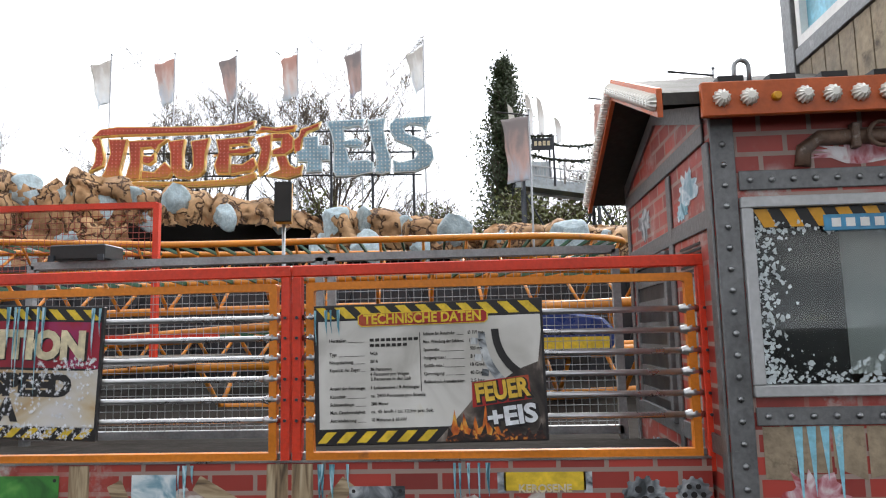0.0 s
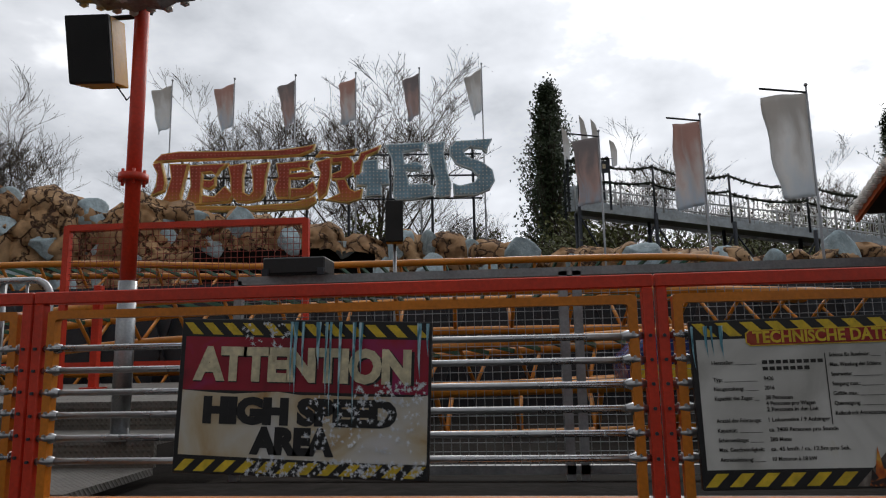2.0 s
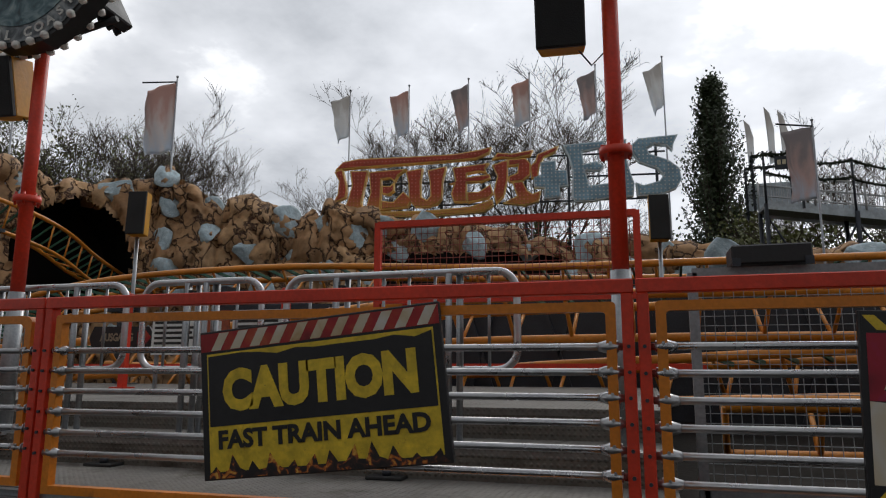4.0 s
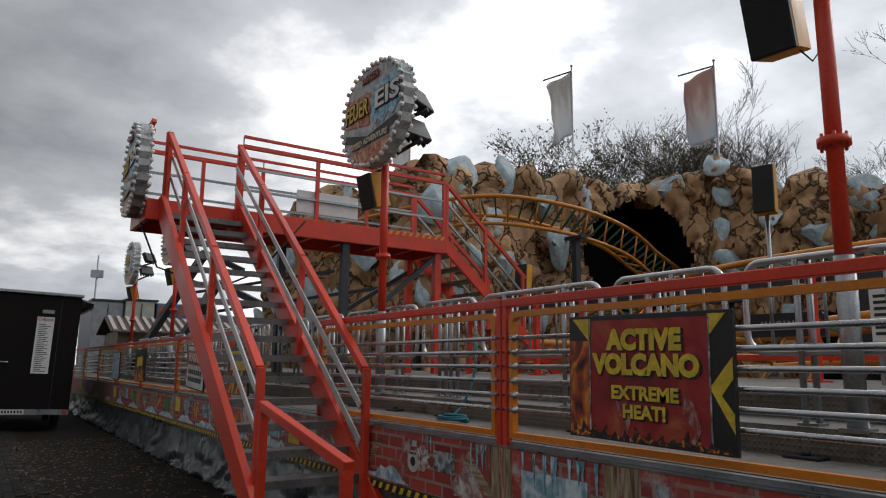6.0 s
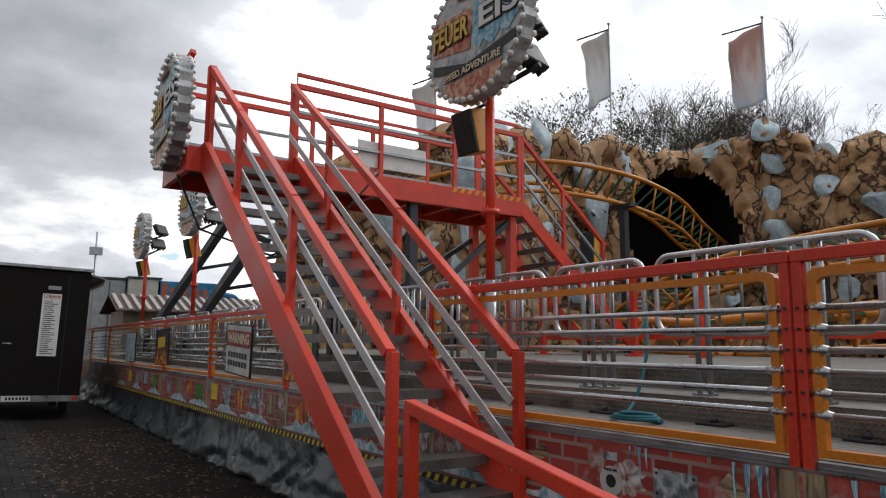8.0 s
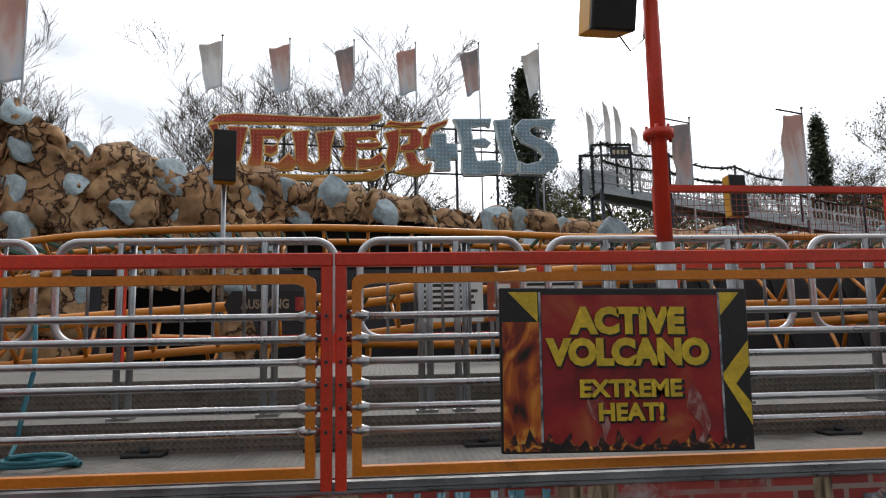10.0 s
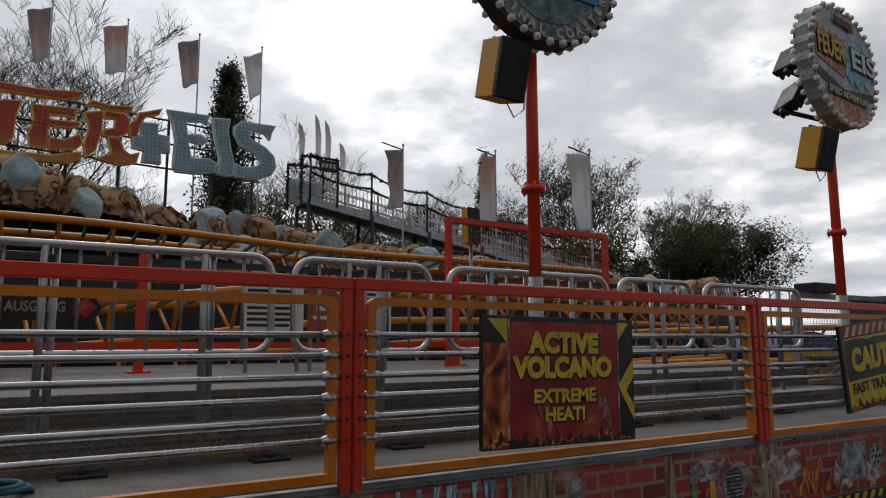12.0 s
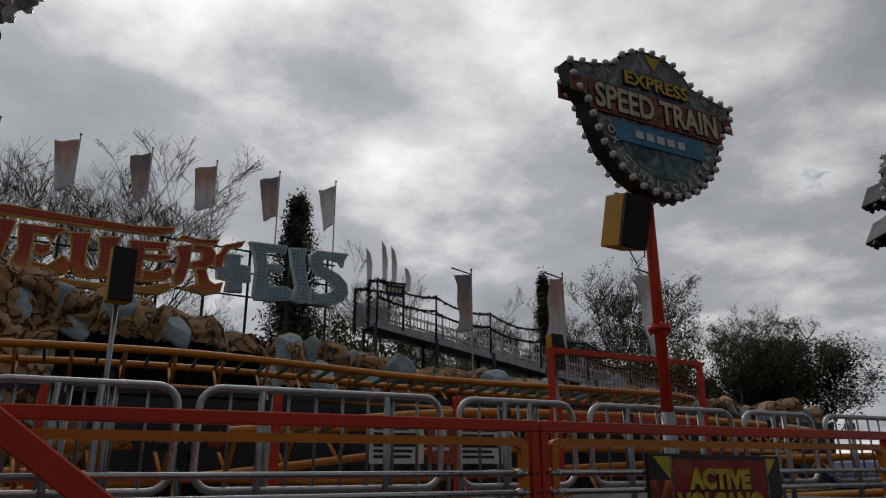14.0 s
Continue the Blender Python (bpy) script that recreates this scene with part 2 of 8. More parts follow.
PAPER = material("white_printed_paper", (0.68, 0.68, 0.66), 0.6, vary=0.06)
INK = material("black_ink", (0.02, 0.018, 0.016), 0.6, vary=0.2)
PINK = material("dark_red_fascia", (0.30, 0.05, 0.03), 0.45, vary=0.2)
ROPE = material("turquoise_rope", (0.03, 0.16, 0.20), 0.8, vary=0.2)


def ramp_material(name, stops, scale, distort=1.5, rough=0.5, stretch=(1, 1, 1)):
    """A print of clouded colour: noise through several colours."""
    m = bpy.data.materials.new(name)
    m.use_nodes = True
    n, l = m.node_tree.nodes, m.node_tree.links
    p = n["Principled BSDF"]
    co, mp, tx, rp = n.new("ShaderNodeTexCoord"), n.new("ShaderNodeMapping"), n.new("ShaderNodeTexNoise"), n.new("ShaderNodeValToRGB")
    mp.inputs["Scale"].default_value = stretch
    tx.inputs["Scale"].default_value, tx.inputs["Detail"].default_value, tx.inputs["Distortion"].default_value = scale, 6, distort
    l.new(co.outputs["Object"], mp.inputs["Vector"])
    l.new(mp.outputs[0], tx.inputs["Vector"])
    l.new(tx.outputs[0], rp.inputs[0])
    c = rp.color_ramp
    while len(c.elements) < len(stops):
        c.elements.new(0.5)
    for e, (pos, col) in zip(c.elements, stops):
        e.position, e.color = pos, (*col, 1)
    l.new(rp.outputs[0], p.inputs["Base Color"])
    p.inputs["Roughness"].default_value = rough
    return m


# ---- mesh helpers ----
def bx(bm, x0, x1, y0, y1, z0, z1, m=None):
    vs = [bm.verts.new((x, y, z)) for x in (x0, x1) for y in (y0, y1) for z in (z0, z1)]
    for f in ((0, 1, 3, 2), (4, 6, 7, 5), (0, 4, 5, 1), (2, 3, 7, 6), (0, 2, 6, 4), (1, 5, 7, 3)):
        bm.faces.new([vs[i] for i in f])
    if m is not None:
        for v in vs:
            v.co = m @ v.co
    return vs


def tube(bm, pts, r, n=8, closed=False, caps=True):
    """A round bar along the points; r is one radius or one for each point."""
    pts = [Vector(p) for p in pts]
    k = len(pts)
    rings = []
    prev = None
    for i, p in enumerate(pts):
        a = pts[(i - 1) % k] if (closed or i) else p
        b = pts[(i + 1) % k] if (closed or i < k - 1) else p
        d = (b - a).normalized() if (b - a).length > 1e-9 else Vector((0, 0, 1))
        if prev is None:
            prev = Vector((0, 0, 1)) if abs(d.z) < 0.9 else Vector((1, 0, 0))
        u = d.cross(prev).normalized()
        prev = u.cross(d)
        rad = r[i] if isinstance(r, (list, tuple)) else r
        rings.append([bm.verts.new(p + rad * (math.cos(t) * u + math.sin(t) * prev)) for t in (2 * math.pi * j / n for j in range(n))])
    for i in range(k if closed else k - 1):
        a, b = rings[i], rings[(i + 1) % k]
        for j in range(n):
            f = bm.faces.new((a[j], a[(j + 1) % n], b[(j + 1) % n], b[j]))
            f.smooth = n > 5
    if caps and not closed:
        bm.faces.new(rings[0])
        bm.faces.new(rings[-1][::-1])


def bar(bm, a, b, w, h=None, up=(0, 0, 1)):
    """A square bar from a to b, w wide and h deep."""
    a, b = Vector(a), Vector(b)
    h = h or w
    d = (b - a).normalized()
    up = Vector(up)
    if abs(d.dot(up)) > 0.98:
        up = Vector((0, 1, 0))
    s = d.cross(up).normalized()
    t = s.cross(d)
    vs = [bm.verts.new(q + s * i * w / 2 + t * j * h / 2) for q in (a, b) for i, j in ((-1, -1), (1, -1), (1, 1), (-1, 1))]
    for f in ((3, 2, 1, 0), (4, 5, 6, 7), (0, 1, 5, 4), (1, 2, 6, 5), (2, 3, 7, 6), (3, 0, 4, 7)):
        bm.faces.new([vs[i] for i in f])


def plate(bm, pts, depth, axis=(0, 1, 0)):
    """A flat outline given thickness along axis."""
    d = Vector(axis) * depth
    a = [bm.verts.new(Vector(p)) for p in pts]
    b = [bm.verts.new(Vector(p) + d) for p in pts]
    k = len(a)
    bm.faces.new(a)
    bm.faces.new(b[::-1])
    for i in range(k):
        bm.faces.new((a[i], b[i], b[(i + 1) % k], a[(i + 1) % k]))


def ball(bm, c, r, n=1, squash=1.0):
    v = bmesh.ops.create_icosphere(bm, subdivisions=n, radius=r)["verts"]
    for q in v:
        q.co = Vector((q.co.x, q.co.y * squash, q.co.z)) + Vector(c)
    for f in {f for q in v for f in q.link_faces}:
        f.smooth = True


def mesh_of(name, bm, mats, bevel=0.0):
    if bevel:
        bmesh.ops.bevel(bm, geom=bm.edges[:], offset=bevel, segments=1, affect='EDGES', profile=0.5)
    bmesh.ops.recalc_face_normals(bm, faces=bm.faces[:])
    me = bpy.data.meshes.new(name)
    bm.to_mesh(me)
    bm.free()
    for m in mats if isinstance(mats, (list, tuple)) else (mats,):
        me.materials.append(m)
    return me


def part(name, bm, mat, parent=None, label="", bevel=0.0):
    """One mesh object under a thing or a part."""
    ob = new(name, mesh_of(name, bm, mat, bevel) if isinstance(bm, bmesh.types.BMesh) else bm)
    if parent is not None:
        ob.parent = parent
    if label:
        tagged(ob, label)
    return ob


def thing(name, label, category, group="", at=(0, 0, 0)):
    ob = new(name)
    ob.empty_display_size = 0.1
    ob.location = at
    return tagged(ob, label, category, group)


def solid(name, bm, mat, label, category="", group="", kind="", bevel=0.0):
    return tagged(new(name, mesh_of(name, bm, mat, bevel)), label, category, group, kind)


def B():
    return bmesh.new()


def lettering(body, size, mat, bold=0.0, depth=0.002, width=None, slant=0.0, spacing=1.0):
    """Words in the built-in font as a mesh that stands in the xz plane, centred, facing -y."""
    cu = bpy.data.curves.new("letters", 'FONT')
    cu.body, cu.size, cu.extrude, cu.offset, cu.shear = body, size, depth, bold * size, slant
    cu.space_character = spacing
    cu.align_x, cu.align_y = 'CENTER', 'CENTER'
    cu.resolution_u = 3
    ob = bpy.data.objects.new("letters", cu)
    me = bpy.data.meshes.new_from_object(ob)
    bpy.data.objects.remove(ob)
    bpy.data.curves.remove(cu)
    xs = [v.co.x for v in me.vertices]
    if width and xs:
        k = width / max(1e-6, max(xs) - min(xs))
        me.transform(Matrix.Diagonal((k, 1, 1, 1)))
    me.transform(Matrix.Rotation(radians(90), 4, 'X'))
    me.materials.clear()
    me.materials.append(mat)
    return me


def letters(name, parent, body, size, mat, at, bold=0.02, depth=0.002, width=None, turn=0.0, label="", slant=0.0):
    ob = part(name, lettering(body, size, mat, bold, depth, width, slant), mat, parent, label)
    ob.matrix_basis = Matrix.Translation(at) @ Matrix.Rotation(radians(turn), 4, 'Y')
    return ob


R = random.Random(7)

# ---- ground ----
bm = B()
bmesh.ops.create_grid(bm, x_segments=60, y_segments=60, size=400)
for v in bm.verts:
    v.co.z = -0.004
GROUND = material("dark_dirt_asphalt", (0.018, 0.015, 0.013), 0.95, vary=0.5, scale=0.6, grain=12, bump=0.7, dirt=(0.012, 0.010, 0.008), dirt_at=0.5, spec=0.08)
ground = solid("ground", bm, GROUND, "dark damp asphalt with dirt and old leaves", "ground", kind="structure")

# ---- the front fence: red frames, orange inner frames, bright tubes ----
FY = 3.12
FENCE_X = [2.18, 0.363, -2.136, -4.637, -7.288, -9.93, -12.55, -15.2, -17.85, -20.5, -23.15, -25.8, -28.4]
TOP, LOW = 1.83, 0.95


bm = B()
tube(bm, [(0, 0, 0), (0, 0.010, 0)], 0.007, 6)
BOLT = mesh_of("bolt", bm, DARKSTEEL)


def fence_panel(x0, x1):
    p = thing("fence_panel", "red steel fence panel with orange inner frame and bright horizontal tubes", "fence", "fence panels of the ride front", (x0, FY, LOW))
    w, h = x1 - x0, TOP - LOW
    bm = B()
    bx(bm, 0.0, w, -0.025, 0.025, h - 0.05, h)
    part("top_rail", bm, RED, p, bevel=0.004)
    for x in (0.002, w - 0.042):
        bm = B()
        bx(bm, x, x + 0.040, -0.025, 0.025, -0.03, h - 0.05)
        part("post", bm, RED, p, bevel=0.004)
    # orange frame with rounded upper corners
    # towards the stairs the lower rail sits higher
    rise = 0.05 * min(1.0, max(0.0, (0.4 - x1) / 5.0))
    a, b, lo, hi = 0.062, w - 0.062, 0.030 + rise, h - 0.078
    rr = 0.02 if x1 > -4 else 0.055
    z_low, pitch = 0.202 + rise * 0.7, 0.0892 - rise * 0.14
    pts = [(a, lo), (b, lo)]
    pts += [(b - rr + rr * math.cos(t), hi - rr * 0.5 + rr * 0.5 * math.sin(t)) for t in (radians(v) for v in range(0, 91, 30))]
    pts += [(a + rr + rr * math.cos(t), hi - rr * 0.5 + rr * 0.5 * math.sin(t)) for t in (radians(v) for v in range(90, 181, 30))]
    bm = B()
    cx, cz = w / 2, h / 2
    t = 0.034
    outer = [bm.verts.new((x, y, z)) for y in (-0.02, 0.02) for x, z in pts]
    inner = [bm.verts.new((x + (t if x < cx else -t), y, z + (t if z < cz else -t))) for y in (-0.02, 0.02) for x, z in pts]
    k = len(pts)
    for i in range(k):
        j = (i + 1) % k
        for q in ((outer[i], outer[j], inner[j], inner[i]), (outer[k + j], outer[k + i], inner[k + i], inner[k + j]),
                  (outer[j], outer[i], outer[k + i], outer[k + j]), (inner[i], inner[j], inner[k + j], inner[k + i])):
            bm.faces.new(q)
    part("inner_frame", bm, ORANGE, p)
    for i in range(6):
        z = z_low + i * pitch
        bm = B()
        tube(bm, [(0.03, 0, z), (w - 0.03, 0, z)], 0.0135, 10)
        bar_ob = part("tube", bm, CHROME, p)
        for x, s in ((a, 1), (b, -1)):
            bm = B()
            tube(bm, [(x - s * 0.006, -0.001, z), (x + s * 0.03, -0.001, z), (x + s * 0.062, -0.001, z)], [0.021, 0.024, 0.015], 8)
            tube(bm, [(x + s * 0.02, -0.028, z + 0.012), (x + s * 0.02, -0.015, z + 0.012)], 0.006, 6)
            part("clamp", bm, CHROME, bar_ob)
    for x in (0.022, w - 0.022):
        for i in range(6):
            part("bolt", BOLT, None, p).location = (x, -0.034, z_low + i * pitch)
    return p


panels = []
for i in range(len(FENCE_X) - 1):
    if i == 5:
        continue
    panels.append(fence_panel(FENCE_X[i + 1] + 0.004, FENCE_X[i] - 0.004))

# ---- printed front below the fence ----
MX0, MX1, MZ0, MZ1 = -28.4, 2.14, 0.58, 0.974


def print_material():
    """A worn printed board: red bricks broken by pale stains."""
    m = material("printed_brick_board", (0.34, 0.06, 0.045), 0.4, vary=0.35, scale=2.6, grain=30, bump=0.05, dirt=(0.44, 0.42, 0.40), dirt_at=0.50)
    n, l = m.node_tree.nodes, m.node_tree.links
    p = n["Principled BSDF"]
    old = p.inputs["Base Color"].links[0].from_socket
    co = n.new("ShaderNodeTexCoord")
    sx_, ad, mp = n.new("ShaderNodeSeparateXYZ"), n.new("ShaderNodeMath"), n.new("ShaderNodeCombineXYZ")
    l.new(co.outputs["Object"], sx_.inputs[0])
    l.new(sx_.outputs[0], ad.inputs[0])
    l.new(sx_.outputs[1], ad.inputs[1])
    l.new(ad.outputs[0], mp.inputs[0])
    l.new(sx_.outputs[2], mp.inputs[1])
    br = n.new("ShaderNodeTexBrick")
    br.inputs["Scale"].default_value = 1.0
    br.inputs["Brick Width"].default_value, br.inputs["Row Height"].default_value, br.inputs["Mortar Size"].default_value = 0.20, 0.085, 0.010
    br.inputs["Color1"].default_value, br.inputs["Color2"].default_value, br.inputs["Mortar"].default_value = (0.44, 0.055, 0.040, 1), (0.20, 0.03, 0.025, 1), (0.30, 0.22, 0.19, 1)
    l.new(mp.outputs[0], br.inputs["Vector"])
    mx = n.new("ShaderNodeMix")
    mx.data_type = 'RGBA'
    mask = n.new("ShaderNodeTexNoise")
    mask.inputs["Scale"].default_value, mask.inputs["Detail"].default_value = 1.7, 5
    l.new(co.outputs["Object"], mask.inputs["Vector"])
    mr = n.new("ShaderNodeMapRange")
    mr.inputs[1].default_value, mr.inputs[2].default_value = 0.50, 0.60
    l.new(mask.outputs[0], mr.inputs[0])
    l.new(mr.outputs[0], mx.inputs[0])
    l.new(br.outputs[0], mx.inputs[6])
    l.new(old, mx.inputs[7])
    l.new(mx.outputs[2], p.inputs["Base Color"])
    return m


PRINT = print_material()
bm = B()
bx(bm, MX0, MX1, FY - 0.03, FY + 0.02, MZ0, MZ1)
front = solid("front_board", bm, PRINT, "printed front board with worn brick and machine pictures", "board", kind="structure")
bm = B()
bx(bm, MX0, MX1, FY - 0.036, FY + 0.03, MZ1 + 0.002, MZ1 + 0.010)
solid("front_sill", bm, STEEL, "thin pale metal sill along the front board", "sill", kind="structure")
bm = B()
bx(bm, MX0, 2.2, FY + 0.0, FY + 0.05, MZ1 + 0.012, MZ1 + 0.036)
solid("deck_edge", bm, STEEL, "grey metal edge of the deck", "edge", kind="structure")
# tarpaulin skirt down to the ground
bm = B()
nx = 560
cols = []
for i in range(nx + 1):
    x = MX0 + (MX1 - MX0) * i / nx
    col = []
    for j in range(13):
        z = 0.56 * (1 - j / 12)
        y = FY - 0.02 - 0.14 * (j / 12) ** 1.5 + 0.10 * noise.noise((x * 1.3, j * 0.25, 2.0)) * (j / 12) + 0.07 * abs(noise.noise((x * 3.1 + j * 0.25, j * 0.3, 7.0))) * (0.3 + j / 12) + 0.03 * abs(noise.noise((x * 8, j * 0.55, 4.0)))
        col.append(bm.verts.new((x, y, max(z, 0.0) + (0.012 if j == 12 else 0))))
    cols.append(col)
for i in range(nx):
    for j in range(12):
        f = bm.faces.new((cols[i][j], cols[i][j + 1], cols[i + 1][j + 1], cols[i + 1][j]))
        f.smooth = True
sk = solid("skirt", bm, SKIRT, "creased grey tarpaulin skirt hanging to the ground", "skirt", kind="structure")
md = sk.modifiers.new("thick", 'SOLIDIFY')
md.thickness = 0.006

# ---- stepped deck behind the fence ----
DX0, DX1 = -28.4, -2.0
bm = B()
bx(bm, DX0, DX1, FY + 0.051, 3.88, 0.98, 1.015)
deck = solid("deck", bm, PLATE, "worn grey checker-plate deck behind the fence", "floor", kind="structure")
bm = B()
bx(bm, DX0, DX1, 3.88, 4.39, 1.125, 1.16)
bx(bm, DX0, DX1, 4.39, 9.2, 1.285, 1.32)
solid("deck_steps", bm, PLATE, "two grey checker-plate levels stepping up from the deck", "step", kind="structure")
bm = B()
bx(bm, DX0, DX1, 3.882, 3.91, 1.015, 1.124)
bx(bm, DX0, DX1, 4.392, 4.42, 1.16, 1.284)
solid("step_risers", bm, RISER, "dull ribbed metal risers of the steps", "riser", kind="structure")
bm = B()
bx(bm, DX1 + 0.001, 2.15, FY + 0.051, 3.88, 0.90, 0.94)
bx(bm, DX1 + 0.001, 6.0, 3.881, 22, 0.80, 0.84)
solid("inner_floor", bm, GROUND, "dark floor under the ride beside the booth", "floor", kind="structure")

# ---- inner crowd barriers with round upper corners ----
BY = 4.0


def crowd_barrier(x0, x1):
    p = thing("crowd_barrier", "bright galvanised crowd barrier with rounded corners and upright bars", "barrier", "barriers on the steps", (x0, BY, 1.16))
    w, h, r = x1 - x0, 0.845, 0.10
    lo = 0.36
    arc = lambda cx, cz, a0, a1: [(cx + r * math.cos(radians(a)), 0, cz + r * math.sin(radians(a))) for a in range(a0, a1 + 1, 15)]
    pts = arc(w - r, h - r, 0, 90) + arc(r, h - r, 90, 180) + arc(r, lo + r, 180, 270) + arc(w - r, lo + r, 270, 360)
    bm = B()
    tube(bm, pts, 0.019, 10, closed=True)
    part("loop", bm, CHROME, p)
    for x in (0.30, w - 0.34):
        for dx in (0.0, 0.045):
            bm = B()
            tube(bm, [(x + dx, 0.02 * (1 if dx else -1), 0), (x + dx, 0.02 * (1 if dx else -1), h - 0.01)], 0.017, 8)
            part("post", bm, STEEL, p)
        bm = B()
        bx(bm, x - 0.03, x + 0.075, -0.05, 0.05, 0.0, 0.012)
        part("foot", bm, STEEL, p)
    k = max(3, int(w / 0.135))
    for i in range(1, k):
        x = w * i / k
        bm = B()
        tube(bm, [(x, 0, lo), (x, 0, h)], 0.0085, 6)
        part("bar", bm, STEEL, p)
    bm = B()
    bx(bm, 0.29, 0.34, -0.03, 0.03, h - 0.10, h - 0.05)
    part("coupling", bm, BLACK, p)
    return p


BARRIER_X = [(-8.66, -7.34), (-7.22, -6.40), (-6.27, -4.98), (-4.86, -4.10), (-3.95, -2.70), (-9.58, -8.76), (-11.2, -9.70),
             (-12.2, -11.32), (-13.6, -12.35), (-14.6, -13.75), (-16.0, -14.75), (-17.0, -16.15), (-18.4, -17.15), (-19.4, -18.55), (-20.8, -19.55), (-21.8, -20.95), (-23.2, -21.95)]
for a, b in BARRIER_X:
    crowd_barrier(a, b)

# ---- poles with lamps, loudspeakers and bulb-edged signs ----
PY = 3.905


def outline_gear(w, h, n):
    """A rounded shield with a toothed edge."""
    pts = []
    for i in range(n):
        t = 2 * math.pi * i / n
        c, s = math.cos(t), math.sin(t)
        rx = (abs(c) ** 2.4 + abs(s) ** 2.4) ** (-1 / 2.4)
        k = 1.0 if i % 2 else 0.955
        pts.append((w / 2 * c * rx * k * (1.0 - 0.22 * max(0, -s) ** 2), h / 2 * s * rx * k))
    return pts


def outline_badge(w, h):
    """A disc with a broad bevelled crown and two side wings."""
    half = [(0.0, 0.5), (0.09, 0.49), (0.19, 0.42), (0.25, 0.33), (0.37, 0.29), (0.5, 0.26), (0.475, 0.12), (0.41, 0.02), (0.38, -0.10), (0.33, -0.26), (0.22, -0.41), (0.11, -0.485), (0.0, -0.5)]
    right = [(x * w, z * h) for x, z in half]
    return right + [(-x, z) for x, z in right[-2:0:-1]]


SIGN_GREY = material("grey_riveted_sign_face", (0.36, 0.37, 0.37), 0.5, vary=0.35, scale=5, grain=40, bump=0.15, dirt=(0.10, 0.10, 0.11), dirt_at=0.55)
SIGN_PALE = material("pale_sign_face", (0.55, 0.53, 0.49), 0.5, vary=0.25, scale=5, grain=40, dirt=(0.22, 0.18, 0.15), dirt_at=0.6)
SIGN_BLUE = material("blue_sign_field", (0.05, 0.24, 0.42), 0.4, vary=0.3, scale=6)
SIGN_CYAN = material("ice_blue_field", (0.22, 0.50, 0.62), 0.45, vary=0.3, scale=6, dirt=(0.6, 0.68, 0.7), dirt_at=0.58)
SIGN_RUST = material("rust_red_field", (0.36, 0.08, 0.03), 0.5, vary=0.35, scale=6, dirt=(0.10, 0.04, 0.03), dirt_at=0.55)
SIGN_YEL = material("sign_yellow", (0.66, 0.42, 0.05), 0.5, vary=0.25, scale=8)
CREAM = material("cream_letter", (0.62, 0.54, 0.36), 0.5, vary=0.25, scale=10, dirt=(0.3, 0.2, 0.12), dirt_at=0.6)


G_FACE = ramp_material("weathered_pale_print", [(0.34, (0.20, 0.25, 0.28)), (0.46, (0.42, 0.45, 0.45)), (0.58, (0.60, 0.58, 0.55)), (0.72, (0.56, 0.42, 0.36))], 6, 1.5)
G_FIRE = ramp_material("weathered_fire_print", [(0.34, (0.30, 0.05, 0.03)), (0.48, (0.50, 0.17, 0.09)), (0.60, (0.62, 0.38, 0.22)), (0.74, (0.62, 0.54, 0.42))], 8, 1.5)
G_ICE = ramp_material("weathered_ice_print", [(0.34, (0.07, 0.25, 0.36)), (0.48, (0.22, 0.46, 0.58)), (0.60, (0.45, 0.64, 0.70)), (0.72, (0.70, 0.76, 0.78))], 8, 1.5)
B_RIM = ramp_material("riveted_badge_metal", [(0.34, (0.06, 0.07, 0.075)), (0.48, (0.17, 0.19, 0.20)), (0.60, (0.30, 0.32, 0.32)), (0.74, (0.42, 0.42, 0.40))], 9, 1.5)
B_DISC = ramp_material("badge_disc_print", [(0.34, (0.03, 0.06, 0.07)), (0.48, (0.08, 0.15, 0.17)), (0.60, (0.20, 0.28, 0.29)), (0.74, (0.38, 0.42, 0.40))], 7, 1.5)
B_RED = ramp_material("badge_brown_red_print", [(0.34, (0.10, 0.02, 0.012)), (0.48, (0.24, 0.05, 0.025)), (0.60, (0.36, 0.10, 0.04)), (0.74, (0.46, 0.20, 0.09))], 9, 1.5)


